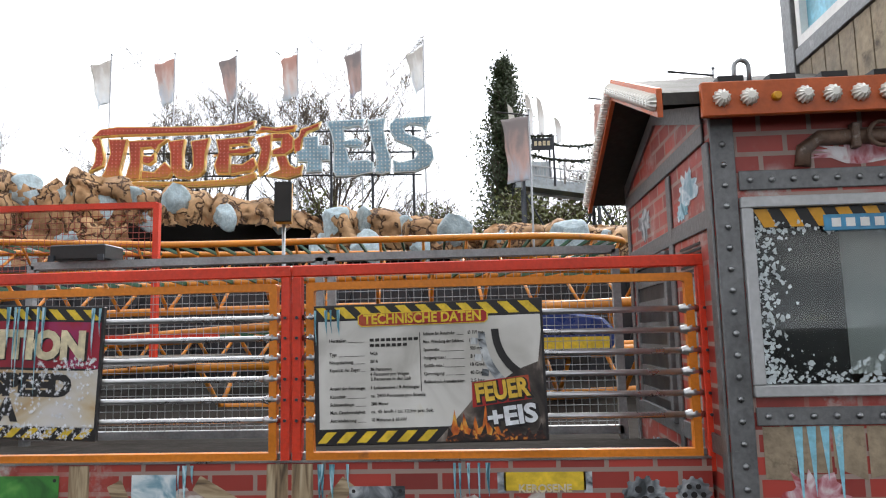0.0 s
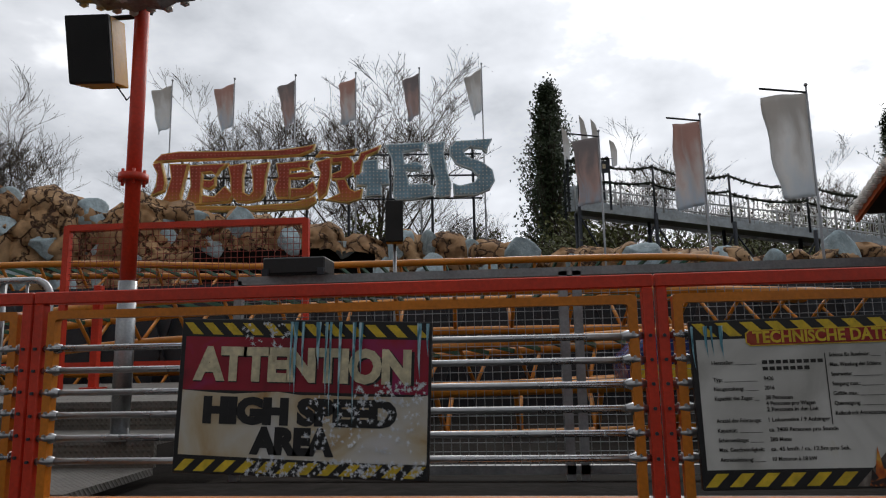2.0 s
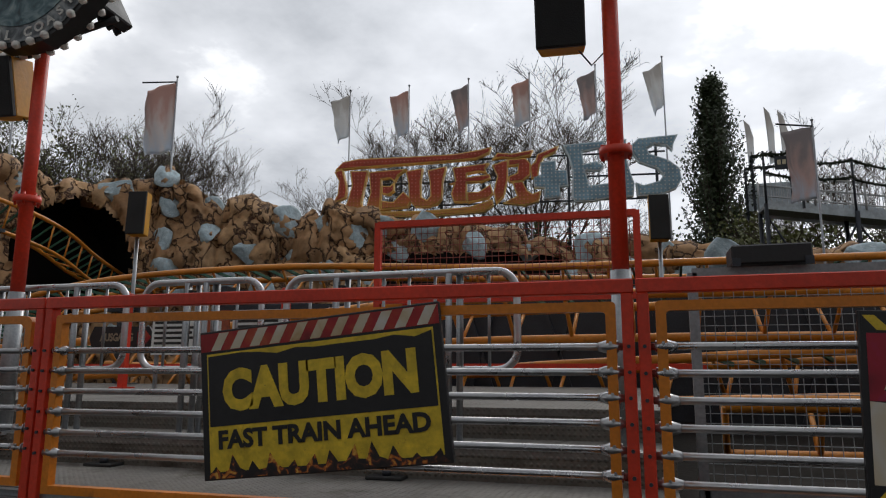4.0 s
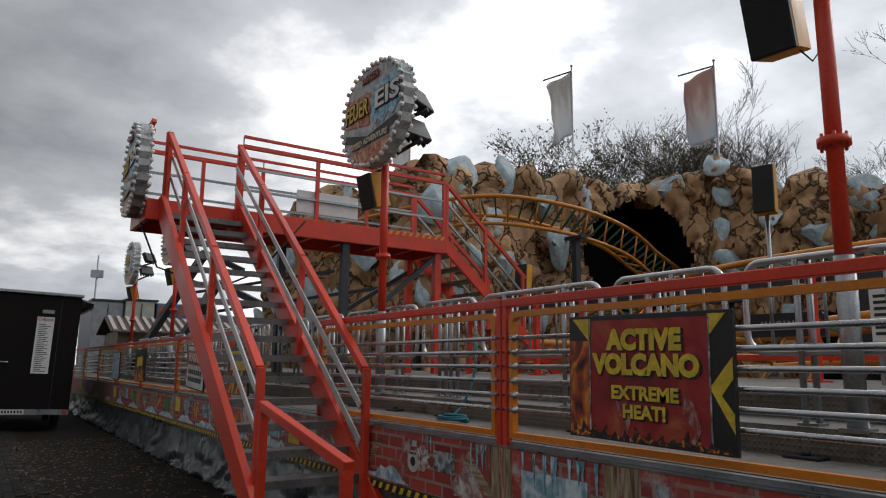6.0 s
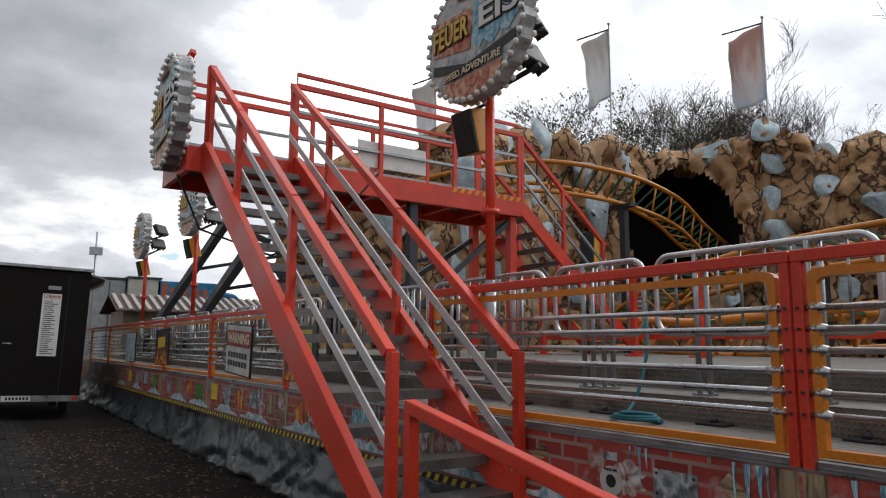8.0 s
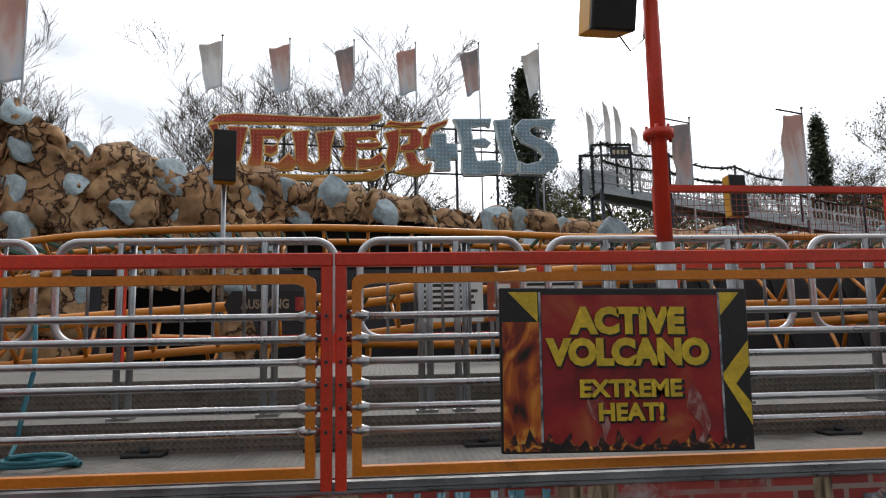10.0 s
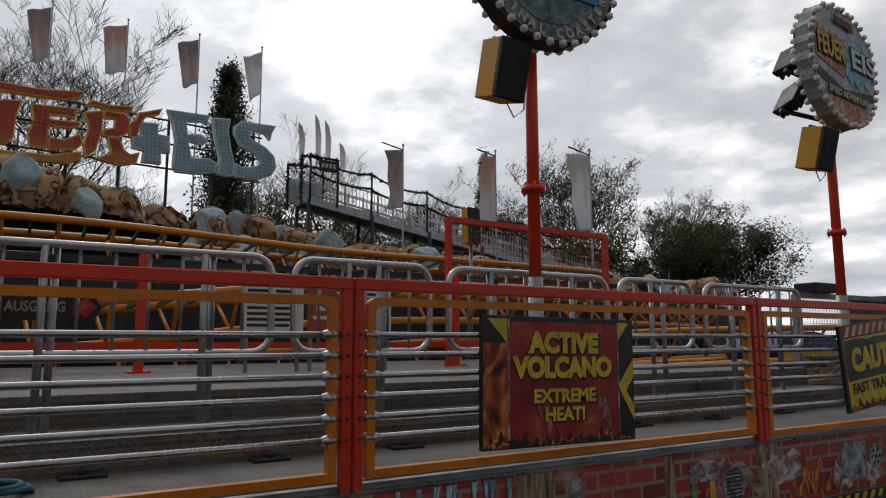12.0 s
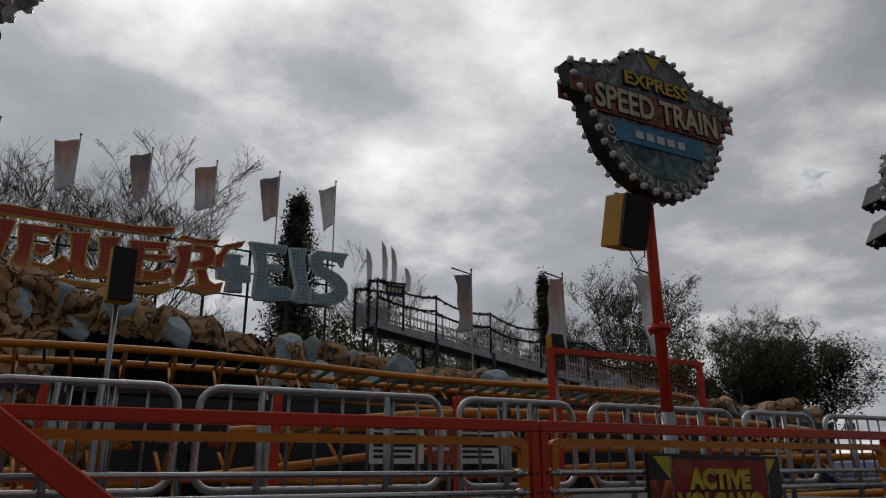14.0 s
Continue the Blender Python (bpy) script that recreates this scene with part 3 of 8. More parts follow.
def sign_board(kind, at, turn, both):
    """A bulb-edged sign; both: the same print on its back."""
    wide, high = (1.60, 1.17) if kind == "badge" else (1.36, 1.12)
    label = "bulb-edged grey badge sign with red and blue print on a pole" if kind == "badge" else "bulb-edged pale toothed sign with fire and ice print on a pole"
    s = thing("pole_sign", label, "sign", "bulb-edged signs on poles", at)
    s.rotation_euler = (0, 0, radians(turn))
    pts = outline_badge(wide, high) if kind == "badge" else outline_gear(wide, high, 44)
    bm = B()
    plate(bm, [(x, -0.06, z) for x, z in pts], 0.12)
    part("body", bm, BLACK if kind == "badge" else SIGN_GREY, s)
    for side in ((-1, 1) if both else (-1,)):
        bm = B()
        plate(bm, [(x * 0.95, side * 0.061, z * 0.95) for x, z in pts], side * 0.006)
        face = part("face", bm, B_RIM if kind == "badge" else G_FACE, s)
        bm = B()
        inner = [(0.40 * wide * math.cos(t), 0.40 * high * math.sin(t)) for t in (2 * math.pi * i / 40 for i in range(40))]
        if kind == "badge":
            ring = [(0.36 * high * math.cos(t), 0.36 * high * math.sin(t) - 0.03) for t in (2 * math.pi * i / 40 for i in range(40))]
            plate(bm, [(x, side * 0.068, z) for x, z in ring], side * 0.004)
            part("disc", bm, B_DISC, s)
            # words set round the lower rim
            for word, a0, a1 in (("ORIGINAL", 196, 262), ("COASTER", 280, 340)):
                for i, ch in enumerate(word):
                    a = radians(a0 + (a1 - a0) * i / (len(word) - 1))
                    rr = 0.415 * high
                    q = letters("letter", s, ch, 0.085, SIGN_PALE, (-side * rr * math.cos(a), side * 0.086, rr * math.sin(a) - 0.03), 0.03, 0.002)
                    q.matrix_basis = Matrix.Translation((-side * rr * math.cos(a), side * 0.080, rr * math.sin(a) - 0.03)) @ Matrix.Rotation(0 if side < 0 else math.pi, 4, 'Z') @ Matrix.Rotation(-(a - radians(270)), 4, 'Y')
            for nm, x0, x1, z0, z1, mt, dz in (("red_band", -0.40, 0.40, -0.04, 0.17, B_RED, 0), ("blue_plaque", -0.27, 0.27, -0.20, -0.07, SIGN_BLUE, 0)):
                bm = B()
                bx(bm, x0 * wide, x1 * wide, side * 0.074, side * 0.082, z0 * high, z1 * high)
                part(nm, bm, mt, s, bevel=0.003)
            for x in (-0.46, 0.46):
                bm = B()
                plate(bm, [((x - 0.035) * wide, side * 0.069, 0.06 * high), ((x + 0.035) * wide * 0.99, side * 0.069, 0.06 * high), ((x + 0.035) * wide * 0.97, side * 0.069, 0.17 * high), ((x - 0.035) * wide, side * 0.069, 0.17 * high)], side * 0.004)
                part("wing", bm, B_RED, s)
            bm = B()
            plate(bm, [(-0.08, side * 0.069, 0.46 * high), (0.08, side * 0.069, 0.46 * high), (0.0, side * 0.069, 0.36 * high)], side * 0.004)
            part("triangle", bm, SIGN_YEL, s)
            words = (("EXPRESS", 0.15, SIGN_YEL, 0.245, 0.62), ("SPEED TRAIN", 0.26, CREAM, 0.06, 1.18))
            bars_at = ((-0.135, 0.5),)
        else:
            bm = B()
            plate(bm, [(x * wide, side * 0.069, z * high) for x, z in ((-0.42, -0.02), (-0.02, -0.10), (0.02, 0.22), (-0.42, 0.26))], side * 0.005)
            part("fire_field", bm, G_FIRE, s)
            bm = B()
            plate(bm, [(x * wide, side * 0.070, z * high) for x, z in ((0.0, -0.06), (0.08, -0.13), (0.12, -0.08), (0.2, -0.15), (0.28, -0.07), (0.34, -0.12), (0.45, -0.02), (0.45, 0.30), (0.02, 0.24))], side * 0.005)
            part("ice_field", bm, G_ICE, s)
            bm = B()
            plate(bm, [(x * wide, side * 0.069, z * high) for x, z in ((-0.42, -0.09), (-0.05, -0.2), (0.42, -0.13), (0.42, -0.2), (-0.05, -0.28), (-0.42, -0.17))], side * 0.004)
            part("ribbon", bm, BLACK, s)
            ring = [(0.30 * wide * math.cos(t), 0.16 * high * math.sin(t) - 0.30 * high) for t in (math.pi + math.pi * i / 20 for i in range(21))]
            bm = B()
            plate(bm, [(x, side * 0.069, z) for x, z in ring], side * 0.003)
            part("roundel", bm, G_FIRE, s)
            words = (("FEUER", 0.26, SIGN_YEL, 0.09, 0.52), ("EIS", 0.26, WHITE, 0.09, 0.5), ("DANGER", 0.10, SIGN_RUST, 0.36, 0.36), ("SPEED ADVENTURE", 0.085, CREAM, -0.255, 0.80))
            bars_at = ()
        for i, (body, size, mt, z, w) in enumerate(words):
            dx = -0.30 if body == "FEUER" else (0.36 if body == "EIS" else 0.0)
            for mat_l, grow_l, dy in ((INK, 0.07, 0.084), (mt, 0.025, 0.089)):
                q = letters("lettering", s, body, size, mat_l, (dx * (1 if side < 0 else -1), side * dy, z * high), grow_l, 0.002, w + (0.02 if mat_l is INK else 0))
                if side > 0:
                    q.matrix_basis = q.matrix_basis @ Matrix.Rotation(math.pi, 4, 'Z')
        for z, w in bars_at:
            bm = B()
            for i in range(5):
                bx(bm, (-0.5 + i * 0.2) * w, (-0.36 + i * 0.2) * w, side * 0.084, side * 0.088, z * high - 0.03, z * high + 0.03)
            part("illegible_print", bm, WHITE, s)
    # bulbs round the rim
    k = len(pts)
    per = [Vector((x, 0, z)) for x, z in pts]
    total = sum((per[i] - per[(i + 1) % k]).length for i in range(k))
    step, run, todo = total / 40, 0.0, 0.0
    bm = B()
    ball(bm, (0, 0, 0), 0.030, 1)
    bulb = mesh_of("bulb", bm, BULB)
    for i in range(k):
        a, b = per[i], per[(i + 1) % k]
        seg = (b - a).length
        while todo < run + seg:
            q = a + (b - a) * ((todo - run) / seg)
            for side in ((-1, 1) if both else (-1,)):
                o = part("bulb", bulb, None, s)
                o.location = (q.x * 0.985, side * 0.075, q.z * 0.985)
            todo += step
        run += seg
    return s


def floodlight(at, turn):
    s = thing("floodlight", "black wide floodlight on a bracket arm behind the sign", "floodlight", "floodlights on the poles", at)
    s.rotation_euler = (0, 0, radians(turn))
    bm = B()
    tube(bm, [(0, 0, 0), (0.42, 0, 0.10)], 0.022, 6)
    part("arm", bm, BLACK, s)
    bm = B()
    vs = bx(bm, 0.34, 0.42, -0.19, 0.19, -0.13, 0.13, Matrix.Rotation(radians(-28), 4, 'Y') @ Matrix.Translation((0, 0, 0.06)))
    part("lamp_head", bm, BLACK, s, bevel=0.01)
    for i in range(5):
        bm = B()
        bx(bm, 0.30, 0.342, -0.16 + i * 0.075, -0.14 + i * 0.075, -0.14, 0.14, Matrix.Rotation(radians(-28), 4, 'Y') @ Matrix.Translation((0, 0, 0.06)))
        part("cooling_fin", bm, BLACK, s)
    return s


def loudspeaker(at, turn, tilt, w=0.24, h=0.37, d=0.22):
    s = thing("loudspeaker", "yellow-cased loudspeaker with a black grille", "loudspeaker", "loudspeakers", at)
    s.rotation_euler = (radians(tilt), 0, radians(turn))
    bm = B()
    plate(bm, [(-w / 2, -d / 2, -h / 2), (w / 2, -d / 2, -h / 2), (w / 2, -d / 2, h / 2), (-w / 2, -d / 2, h / 2)], 0.03)
    part("case_front", bm, BLACK, s, bevel=0.004)
    bm = B()
    v = bx(bm, -w / 2, w / 2, -d / 2 + 0.03, d / 2, -h / 2, h / 2)
    for q in v:
        if q.co.y > 0:
            q.co.x *= 0.90
    part("case", bm, YELLOW, s, bevel=0.006)
    bm = B()
    bx(bm, -w / 2 + 0.004, w / 2 - 0.004, -d / 2 - 0.012, -d / 2, -h / 2 + 0.004, h / 2 - 0.004)
    part("grille", bm, GRILLE, s, "black mesh grille", bevel=0.004)
    return s


def sign_pole(x, kind, turn, spk, spk_turn, lamp_turn, both=True, base=1.15, sign=True):
    p = thing("sign_pole", "red round steel pole on a bright steel sleeve", "pole", "red sign poles", (x, PY, base))
    bm = B()
    tube(bm, [(0, 0, 0.0), (0, 0, 0.82)], 0.048, 14)
    part("sleeve", bm, STEEL, p, "bright steel sleeve")
    bm = B()
    tube(bm, [(0, 0, 0.82), (0, 0, 2.75)], 0.040, 14)
    part("shaft", bm, RED, p)
    bm = B()
    tube(bm, [(0, 0, 1.365), (0, 0, 1.405)], 0.078, 14)
    fl_part = part("flange", bm, RED, p)
    for i in range(6):
        t = i * math.pi / 3
        bm = B()
        tube(bm, [(0.062 * math.cos(t), 0.062 * math.sin(t), 1.345), (0.062 * math.cos(t), 0.062 * math.sin(t), 1.425)], 0.008, 6)
        part("bolt", bm, RED, fl_part)
    bm = B()
    bx(bm, -0.06, 0.06, -0.06, 0.06, 0, 0.02)
    part("foot_plate", bm, STEEL, p)
    bm = B()
    tube(bm, [(-0.30, 0, 2.33), (0, 0, 2.33)], 0.014, 6)
    tube(bm, [(-0.30, 0, 2.33), (-0.30, 0, 2.2)], 0.014, 6)
    part("speaker_bracket", bm, BLACK, p)
    bm = B()
    tube(bm, [(-0.2, 0.05, 2.0), (-0.1, 0.06, 1.86), (-0.03, 0.045, 1.92), (0.0, 0.043, 2.3), (0.0, 0.043, 2.7)], 0.005, 5)
    part("cable", bm, RUBBER, p)
    if sign:
        sign_board(kind, (x + 0.0, PY - 0.12, 4.03), turn, both)
        floodlight((x + 0.05, PY + 0.05, 3.95), lamp_turn)
        floodlight((x + 0.05, PY + 0.05, 3.60), lamp_turn - 15)
    loudspeaker((x + spk, PY - 0.01, 3.27), spk_turn, 14)
    return p


sign_pole(-2.20, "gear", 6, -0.24, 4, 165)
sign_pole(-5.685, "badge", 0, -0.24, 5, 20)
sign_pole(-10.24, "gear", 0, -0.22, 4, 30)
sign_pole(-19.3, "gear", 0, -0.22, 4, 40)
sign_pole(-23.8, "gear", 0, -0.22, 4, 40)

# ---- the stairs to the bridge ----
ST_Y0, ST_Y1 = 2.19, 3.07
ST = thing("staircase", "open red steel staircase with grey treads and double handrails", "stairs", at=(-8.2, 2.6, 0))
sx = lambda z: -9.2 - (z - 0.79) / 0.765


def rel(ob, x, y, z):
    return (x - ob.location.x, y - ob.location.y, z - ob.location.z)


for y in (ST_Y0 - 0.02, ST_Y1 + 0.02):
    bm = B()
    a, b = Vector(rel(ST, sx(0.0) - 0.02, y, 0.0)), Vector(rel(ST, sx(3.32), y, 3.32))
    d = Vector((0, 0, 0.20))
    plate(bm, [a + Vector((-0.2, -0.03, 0)), a + Vector((0.0, -0.03, 0)), a + Vector((0.0, -0.03, 0.08)), b + Vector((0.10, -0.03, 0.04)), b + Vector((-0.05, -0.03, 0.04)), b + Vector((-0.05, -0.03, -0.18))], 0.06)
    part("stringer", bm, RED, ST, bevel=0.004)
TREAD = material("worn_steel_tread", (0.17, 0.165, 0.16), 0.45, 0.6, vary=0.3, scale=5, grain=60, bump=0.3, dirt=(0.09, 0.085, 0.08), dirt_at=0.56)
for k in range(1, 18):
    z = 0.07 + 0.18 * k
    bm = B()
    x = sx(z)
    q = rel(ST, x, 0, z)
    bx(bm, q[0] - 0.235, q[0] + 0.01, ST_Y0 - 2.6 + 0.012, ST_Y1 - 2.6 - 0.012, z - 0.03, z)
    bx(bm, q[0] - 0.01, q[0] + 0.014, ST_Y0 - 2.6 + 0.012, ST_Y1 - 2.6 - 0.012, z - 0.055, z + 0.004)
    part("tread", bm, TREAD, ST)
for y in (2.21, 3.05):
    for i, z in enumerate((0.56, 1.63, 2.60, 3.30)):
        x = sx(z) + (-0.0 if i else 0.0)
        top = z + 0.85
        bm = B()
        bar(bm, rel(ST, x, y, z - (0.25 if i == 0 else 0.12)), rel(ST, x, y, top), 0.06, 0.05)
        part("post", bm, RED, ST, bevel=0.003)
    bm = B()
    bar(bm, rel(ST, -8.93, y, 1.40), rel(ST, -12.51, y, 4.15), 0.06, 0.06)
    part("handrail", bm, RED, ST, bevel=0.004)
    for dz in (0.30, 0.56):
        bm = B()
        s = -0.035 if y > 2.6 else 0.035
        bar(bm, rel(ST, sx(0.56) - 0.02, y + s, 0.56 + dz), rel(ST, sx(3.30), y + s, 3.30 + dz), 0.012, 0.055)
        part("knee_rail", bm, PALE_GALV, ST, "flat galvanised knee rail")
# lower short handrail beside the first steps
LR = thing("short_handrail", "short sloping red handrail beside the lowest steps", "handrail", at=(-8.6, 2.13, 0))
bm = B()
bar(bm, (0.0, 0, 1.165), (1.30, 0, 0.925), 0.06, 0.06)
part("rail", bm, RED, LR, bevel=0.004)
for x, z in ((0.02, 1.16), (1.27, 0.92)):
    bm = B()
    bar(bm, (x, 0, 0.0), (x, 0, z), 0.055, 0.055)
    part("post", bm, RED, LR, bevel=0.003)

# ---- the bridge and the stairs down behind it ----
BR = thing("footbridge", "red steel footbridge over the ride with railings", "bridge", at=(-12.9, 4.2, 3.3))
bm = B()
bx(bm, -0.55, 0.40, -2.2, 2.0, -0.05, 0.0)
part("floor", bm, PLATE, BR)
for x in (-0.55, 0.36):
    bm = B()
    bx(bm, x, x + 0.05, -2.2, 2.0, -0.22, 0.03)
    part("side_beam", bm, RED, BR, bevel=0.005)
for y0, y1, z0, z1 in [(-2.2, -2.15, -0.22, 0.03), (1.95, 2.0, -0.22, 0.03)] + [(-1.7 + 0.55 * i, -1.64 + 0.55 * i, -0.16, -0.051) for i in range(7)]:
    bm = B()
    bx(bm, -0.5, 0.36, y0, y1, z0, z1)
    part("cross_beam", bm, RED, BR)
for x, y0 in ((0.385, -1.1), (-0.525, -2.18)):
    ys = [y0 + (1.97 - y0) * i / (3 if x > 0 else 5) for i in range(4 if x > 0 else 6)]
    for y in ys:
        bm = B()
        bar(bm, (x, y, 0), (x, y, 0.86), 0.045, 0.045)
        part("railing_post", bm, RED, BR)
    for z, mt, w in ((0.86, RED, 0.05), (0.58, STEEL, 0.03), (0.30, STEEL, 0.03), (0.99, RED, 0.035)):
        bm = B()
        bar(bm, (x, y0, z), (x, 1.97, z), w, w)
        part("railing_bar", bm, mt, BR)
    for y in ys[::2]:
        bm = B()
        bar(bm, (x, y, 0.86), (x, y, 0.99), 0.015, 0.015)
        part("railing_stub", bm, STEEL, BR)
bm = B()
for z in (0.86, 0.5, 0.2):
    bar(bm, (-0.525, -2.18, z), (0.385, -2.18, z), 0.04, 0.04)
part("end_rail", bm, RED, BR)
bm = B()
bar(bm, (0.385, -2.0, 0), (0.385, -2.0, 0.86), 0.06, 0.06)
bar(bm, (0.385, -2.18, 0.98), (-0.2, -2.28, 0.7), 0.05, 0.05)
part("end_post", bm, RED, BR)
bm = B()
bx(bm, 0.345, 0.36, -0.35, 0.55, 0.12, 0.42)
part("white_panel", bm, WHITE, BR, "white sheet-metal panel", bevel=0.004)
bm = B()
for i in range(10):
    plate(bm, [(0.412, 0.9 + i * 0.11, -0.03), (0.412, 0.95 + i * 0.11, -0.03), (0.412, 0.985 + i * 0.11, 0.025), (0.412, 0.935 + i * 0.11, 0.025)], 0.003, (1, 0, 0))
part("hazard_stripes", bm, YELLOW, BR)
for x, y in ((-0.5, -0.2), (-0.5, 1.9), (0.3, 1.9), (0.3, 0.4)):
    bm = B()
    bar(bm, (x, y, -1.98), (x, y, -0.22), 0.10, 0.10)
    part("support_column", bm, DARKSTEEL if y < 1 else RED, BR)
bm = B()
bar(bm, (0.3, 0.4, -1.5), (0.3, 1.9, -0.25), 0.06, 0.06)
bar(bm, (-0.5, -0.2, -1.7), (-0.5, 1.9, -0.4), 0.06, 0.06)
part("brace", bm, DARKSTEEL, BR)
DS = thing("rear_staircase", "red steel stairs leading down from the footbridge", "stairs", at=(-12.9, 6.2, 3.3))
for x in (-0.53, 0.385):
    bm = B()
    plate(bm, [(x - 0.025, 0, -0.2), (x - 0.025, 0, 0.02), (x - 0.025, 2.3, -1.96), (x - 0.025, 2.1, -1.98)], 0.05, (1, 0, 0))
    part("stringer", bm, RED, DS)
    for y in (0.02, 0.75, 1.5):
        bm = B()
        bar(bm, (x, y, -0.86 * y), (x, y, 0.86 - 0.86 * y), 0.045, 0.045)
        part("post", bm, RED, DS)
    bm = B()
    bar(bm, (x, 0, 0.86), (x, 1.55, -0.46), 0.05, 0.05)
    part("handrail", bm, RED, DS)
    for dz in (0.3, 0.58):
        bm = B()
        bar(bm, (x, 0, dz), (x, 1.55, dz - 1.33), 0.03, 0.03)
        part("knee_rail", bm, STEEL, DS)
for k in range(1, 11):
    bm = B()
    bx(bm, -0.5, 0.36, 0.21 * k - 0.1, 0.21 * k + 0.12, -0.18 * k - 0.03, -0.18 * k)
    part("tread", bm, PLATE, DS)

# ---- the artificial rock face ----
# plan of the face: x, y, foot, top
ROCK_PLAN = [(-27.5, 8.5, 0.0, 6.6), (-22.5, 9.0, 0.0, 7.0), (-19.3, 10.2, 0.0, 7.1), (-19.4, 13.0, 0.0, 7.2), (-19.3, 15.2, 0.0, 7.5), (-18.2, 17.2, 0.0, 7.2), (-16.1, 18.6, 0.0, 7.75), (-15.0, 19.2, 0.0, 7.0),
             (-12.3, 20.0, 0.0, 6.6), (-9.9, 20.9, 0.0, 6.3), (-7.5, 21.1, 0.0, 6.0), (-5.0, 21.4, 0.0, 5.8), (-2.0, 21.5, 0.0, 5.3), (1.5, 21.5, 0.0, 4.95), (5.0, 21.5, 0.0, 4.6), (9.0, 21.5, 0.0, 4.5), (14.0, 21.0, 0.0, 4.5), (19.0, 20.0, 0.0, 4.4)]
lens = [0.0]
for a, b in zip(ROCK_PLAN, ROCK_PLAN[1:]):
    lens.append(lens[-1] + math.hypot(b[0] - a[0], b[1] - a[1]))


def along(s):
    i = max(k for k in range(len(lens) - 1) if lens[k] <= s + 1e-9)
    t = (s - lens[i]) / (lens[i + 1] - lens[i])
    a, b = ROCK_PLAN[i], ROCK_PLAN[i + 1]
    p = [a[k] + (b[k] - a[k]) * t for k in range(4)]
    n = Vector((b[1] - a[1], -(b[0] - a[0]), 0)).normalized()
    return p, n


def cell(p, k):
    d, pts = noise.voronoi(Vector(p) * k)
    h = math.sin(pts[0].x * 12.9898 + pts[0].y * 78.233 + pts[0].z * 37.7) * 43758.5453
    return d, h - math.floor(h), pts[0]


def rock_face():
    bm = B()
    step = 0.10
    ns, nz = int(lens[-1] / step), 62
    grid, tone = [], {}
    for i in range(ns + 1):
        s = lens[-1] * i / ns
        p, n = along(min(s, lens[-1] - 1e-6))
        hump = cell((s, 0, 0), 0.42)
        top = p[3] + (0.85 if p[0] < -10 else 0.5) * (hump[1] - 0.5) + 0.30 * noise.noise((s * 0.9, 0, 3)) + 0.12 * noise.noise((s * 2.6, 5, 3)) - 0.25 * math.exp(-((hump[0][1] - hump[0][0]) / 0.08) ** 2)
        col = []
        for j in range(nz + 1):
            z = 0.6 + (top - 0.6) * j / nz
            q = Vector((p[0], p[1], z))
            bend = Vector((noise.noise(q * 0.8), noise.noise(q * 0.8 + Vector((9, 0, 0))), noise.noise(q * 0.8 + Vector((0, 7, 0)))))
            w = Vector((q.x, q.y, q.z * 0.62)) + bend * 0.55
            d1, h1, c1 = cell(w, 0.62)
            d2, h2, c2 = cell(w + bend * 0.3, 1.55)
            g1, g2 = d1[1] - d1[0], d2[1] - d2[0]
            a1, a2 = h1 * 40.0, h2 * 40.0
            f = 0.40 * noise.noise(q * 0.4) + 0.34 * (h1 - 0.5) + 0.12 * (h2 - 0.5)
            # every block is a plane tilted its own way
            m1, m2 = w - c1 / 0.62, w - c2 / 1.55
            f += 0.17 * (math.cos(a1) * (m1.x + m1.y) + 0.9 * math.sin(a1) * m1.z) + 0.16 * (math.cos(a2) * (m2.x + m2.y) + math.sin(a2) * m2.z)
            # rounded blocks with deep narrow joints
            f -= 0.20 * math.exp(-(g1 / 0.05) ** 2) + 0.22 * math.exp(-((hump[0][1] - hump[0][0]) / 0.05) ** 2)
            f -= 0.12 * math.exp(-(g2 / 0.06) ** 2)
            # slanting ridges on each block
            f += 0.07 * (1 - 2 * abs(noise.noise(Vector((q.x * 1.3 + q.y * 1.3, q.z * 2.6 + h1 * 9, h1 * 20))))) + 0.035 * noise.noise(q * 4.5)
            back = 0.0
            if j > nz - 6:
                back = 0.40 * ((j - nz + 6) / 6) ** 2
            col.append(bm.verts.new(q + n * (f - back)))
            tone[(i, j)] = 1 if h1 > 0.5 else 0
        grid.append(col)
    free = []
    for i in range(ns):
        s = lens[-1] * (i + 0.5) / ns
        p, n = along(s)
        for j in range(nz):
            c = (grid[i][j].co + grid[i + 1][j + 1].co) / 2
            # tunnel mouth
            dx = (s - TUN_S) / 1.60
            dz = (c.z - 4.70) / 1.90
            k = abs(dx) ** 2.6 + abs(dz) ** 2.2 + 0.3 * abs(dx * dz) + 0.25 * noise.noise(c * 1.1)
            if k < 1:
                continue
            # low dark gap under the right-hand rocks
            if -9.9 < c.x < 0.0 and c.y > 18 and 3.0 < c.z < 5.15 - 0.035 * (c.x + 9.9) + 0.22 * noise.noise((c.x * 0.9, 1, 1)) - (0.9 if c.x > -4.4 else 0):
                continue
            # doorway at the track's foot
            if -14.2 < c.x < -11.6 and c.y > 18 and c.z < 3.0:
                continue
            f = bm.faces.new((grid[i][j], grid[i + 1][j], grid[i + 1][j + 1], grid[i][j + 1]))
            f.material_index = tone[(i, j)]
            f.smooth = True
            if c.z > 2.6 and k > 1.9:
                free.append((grid[i][j].co.copy(), n, s, j / nz))
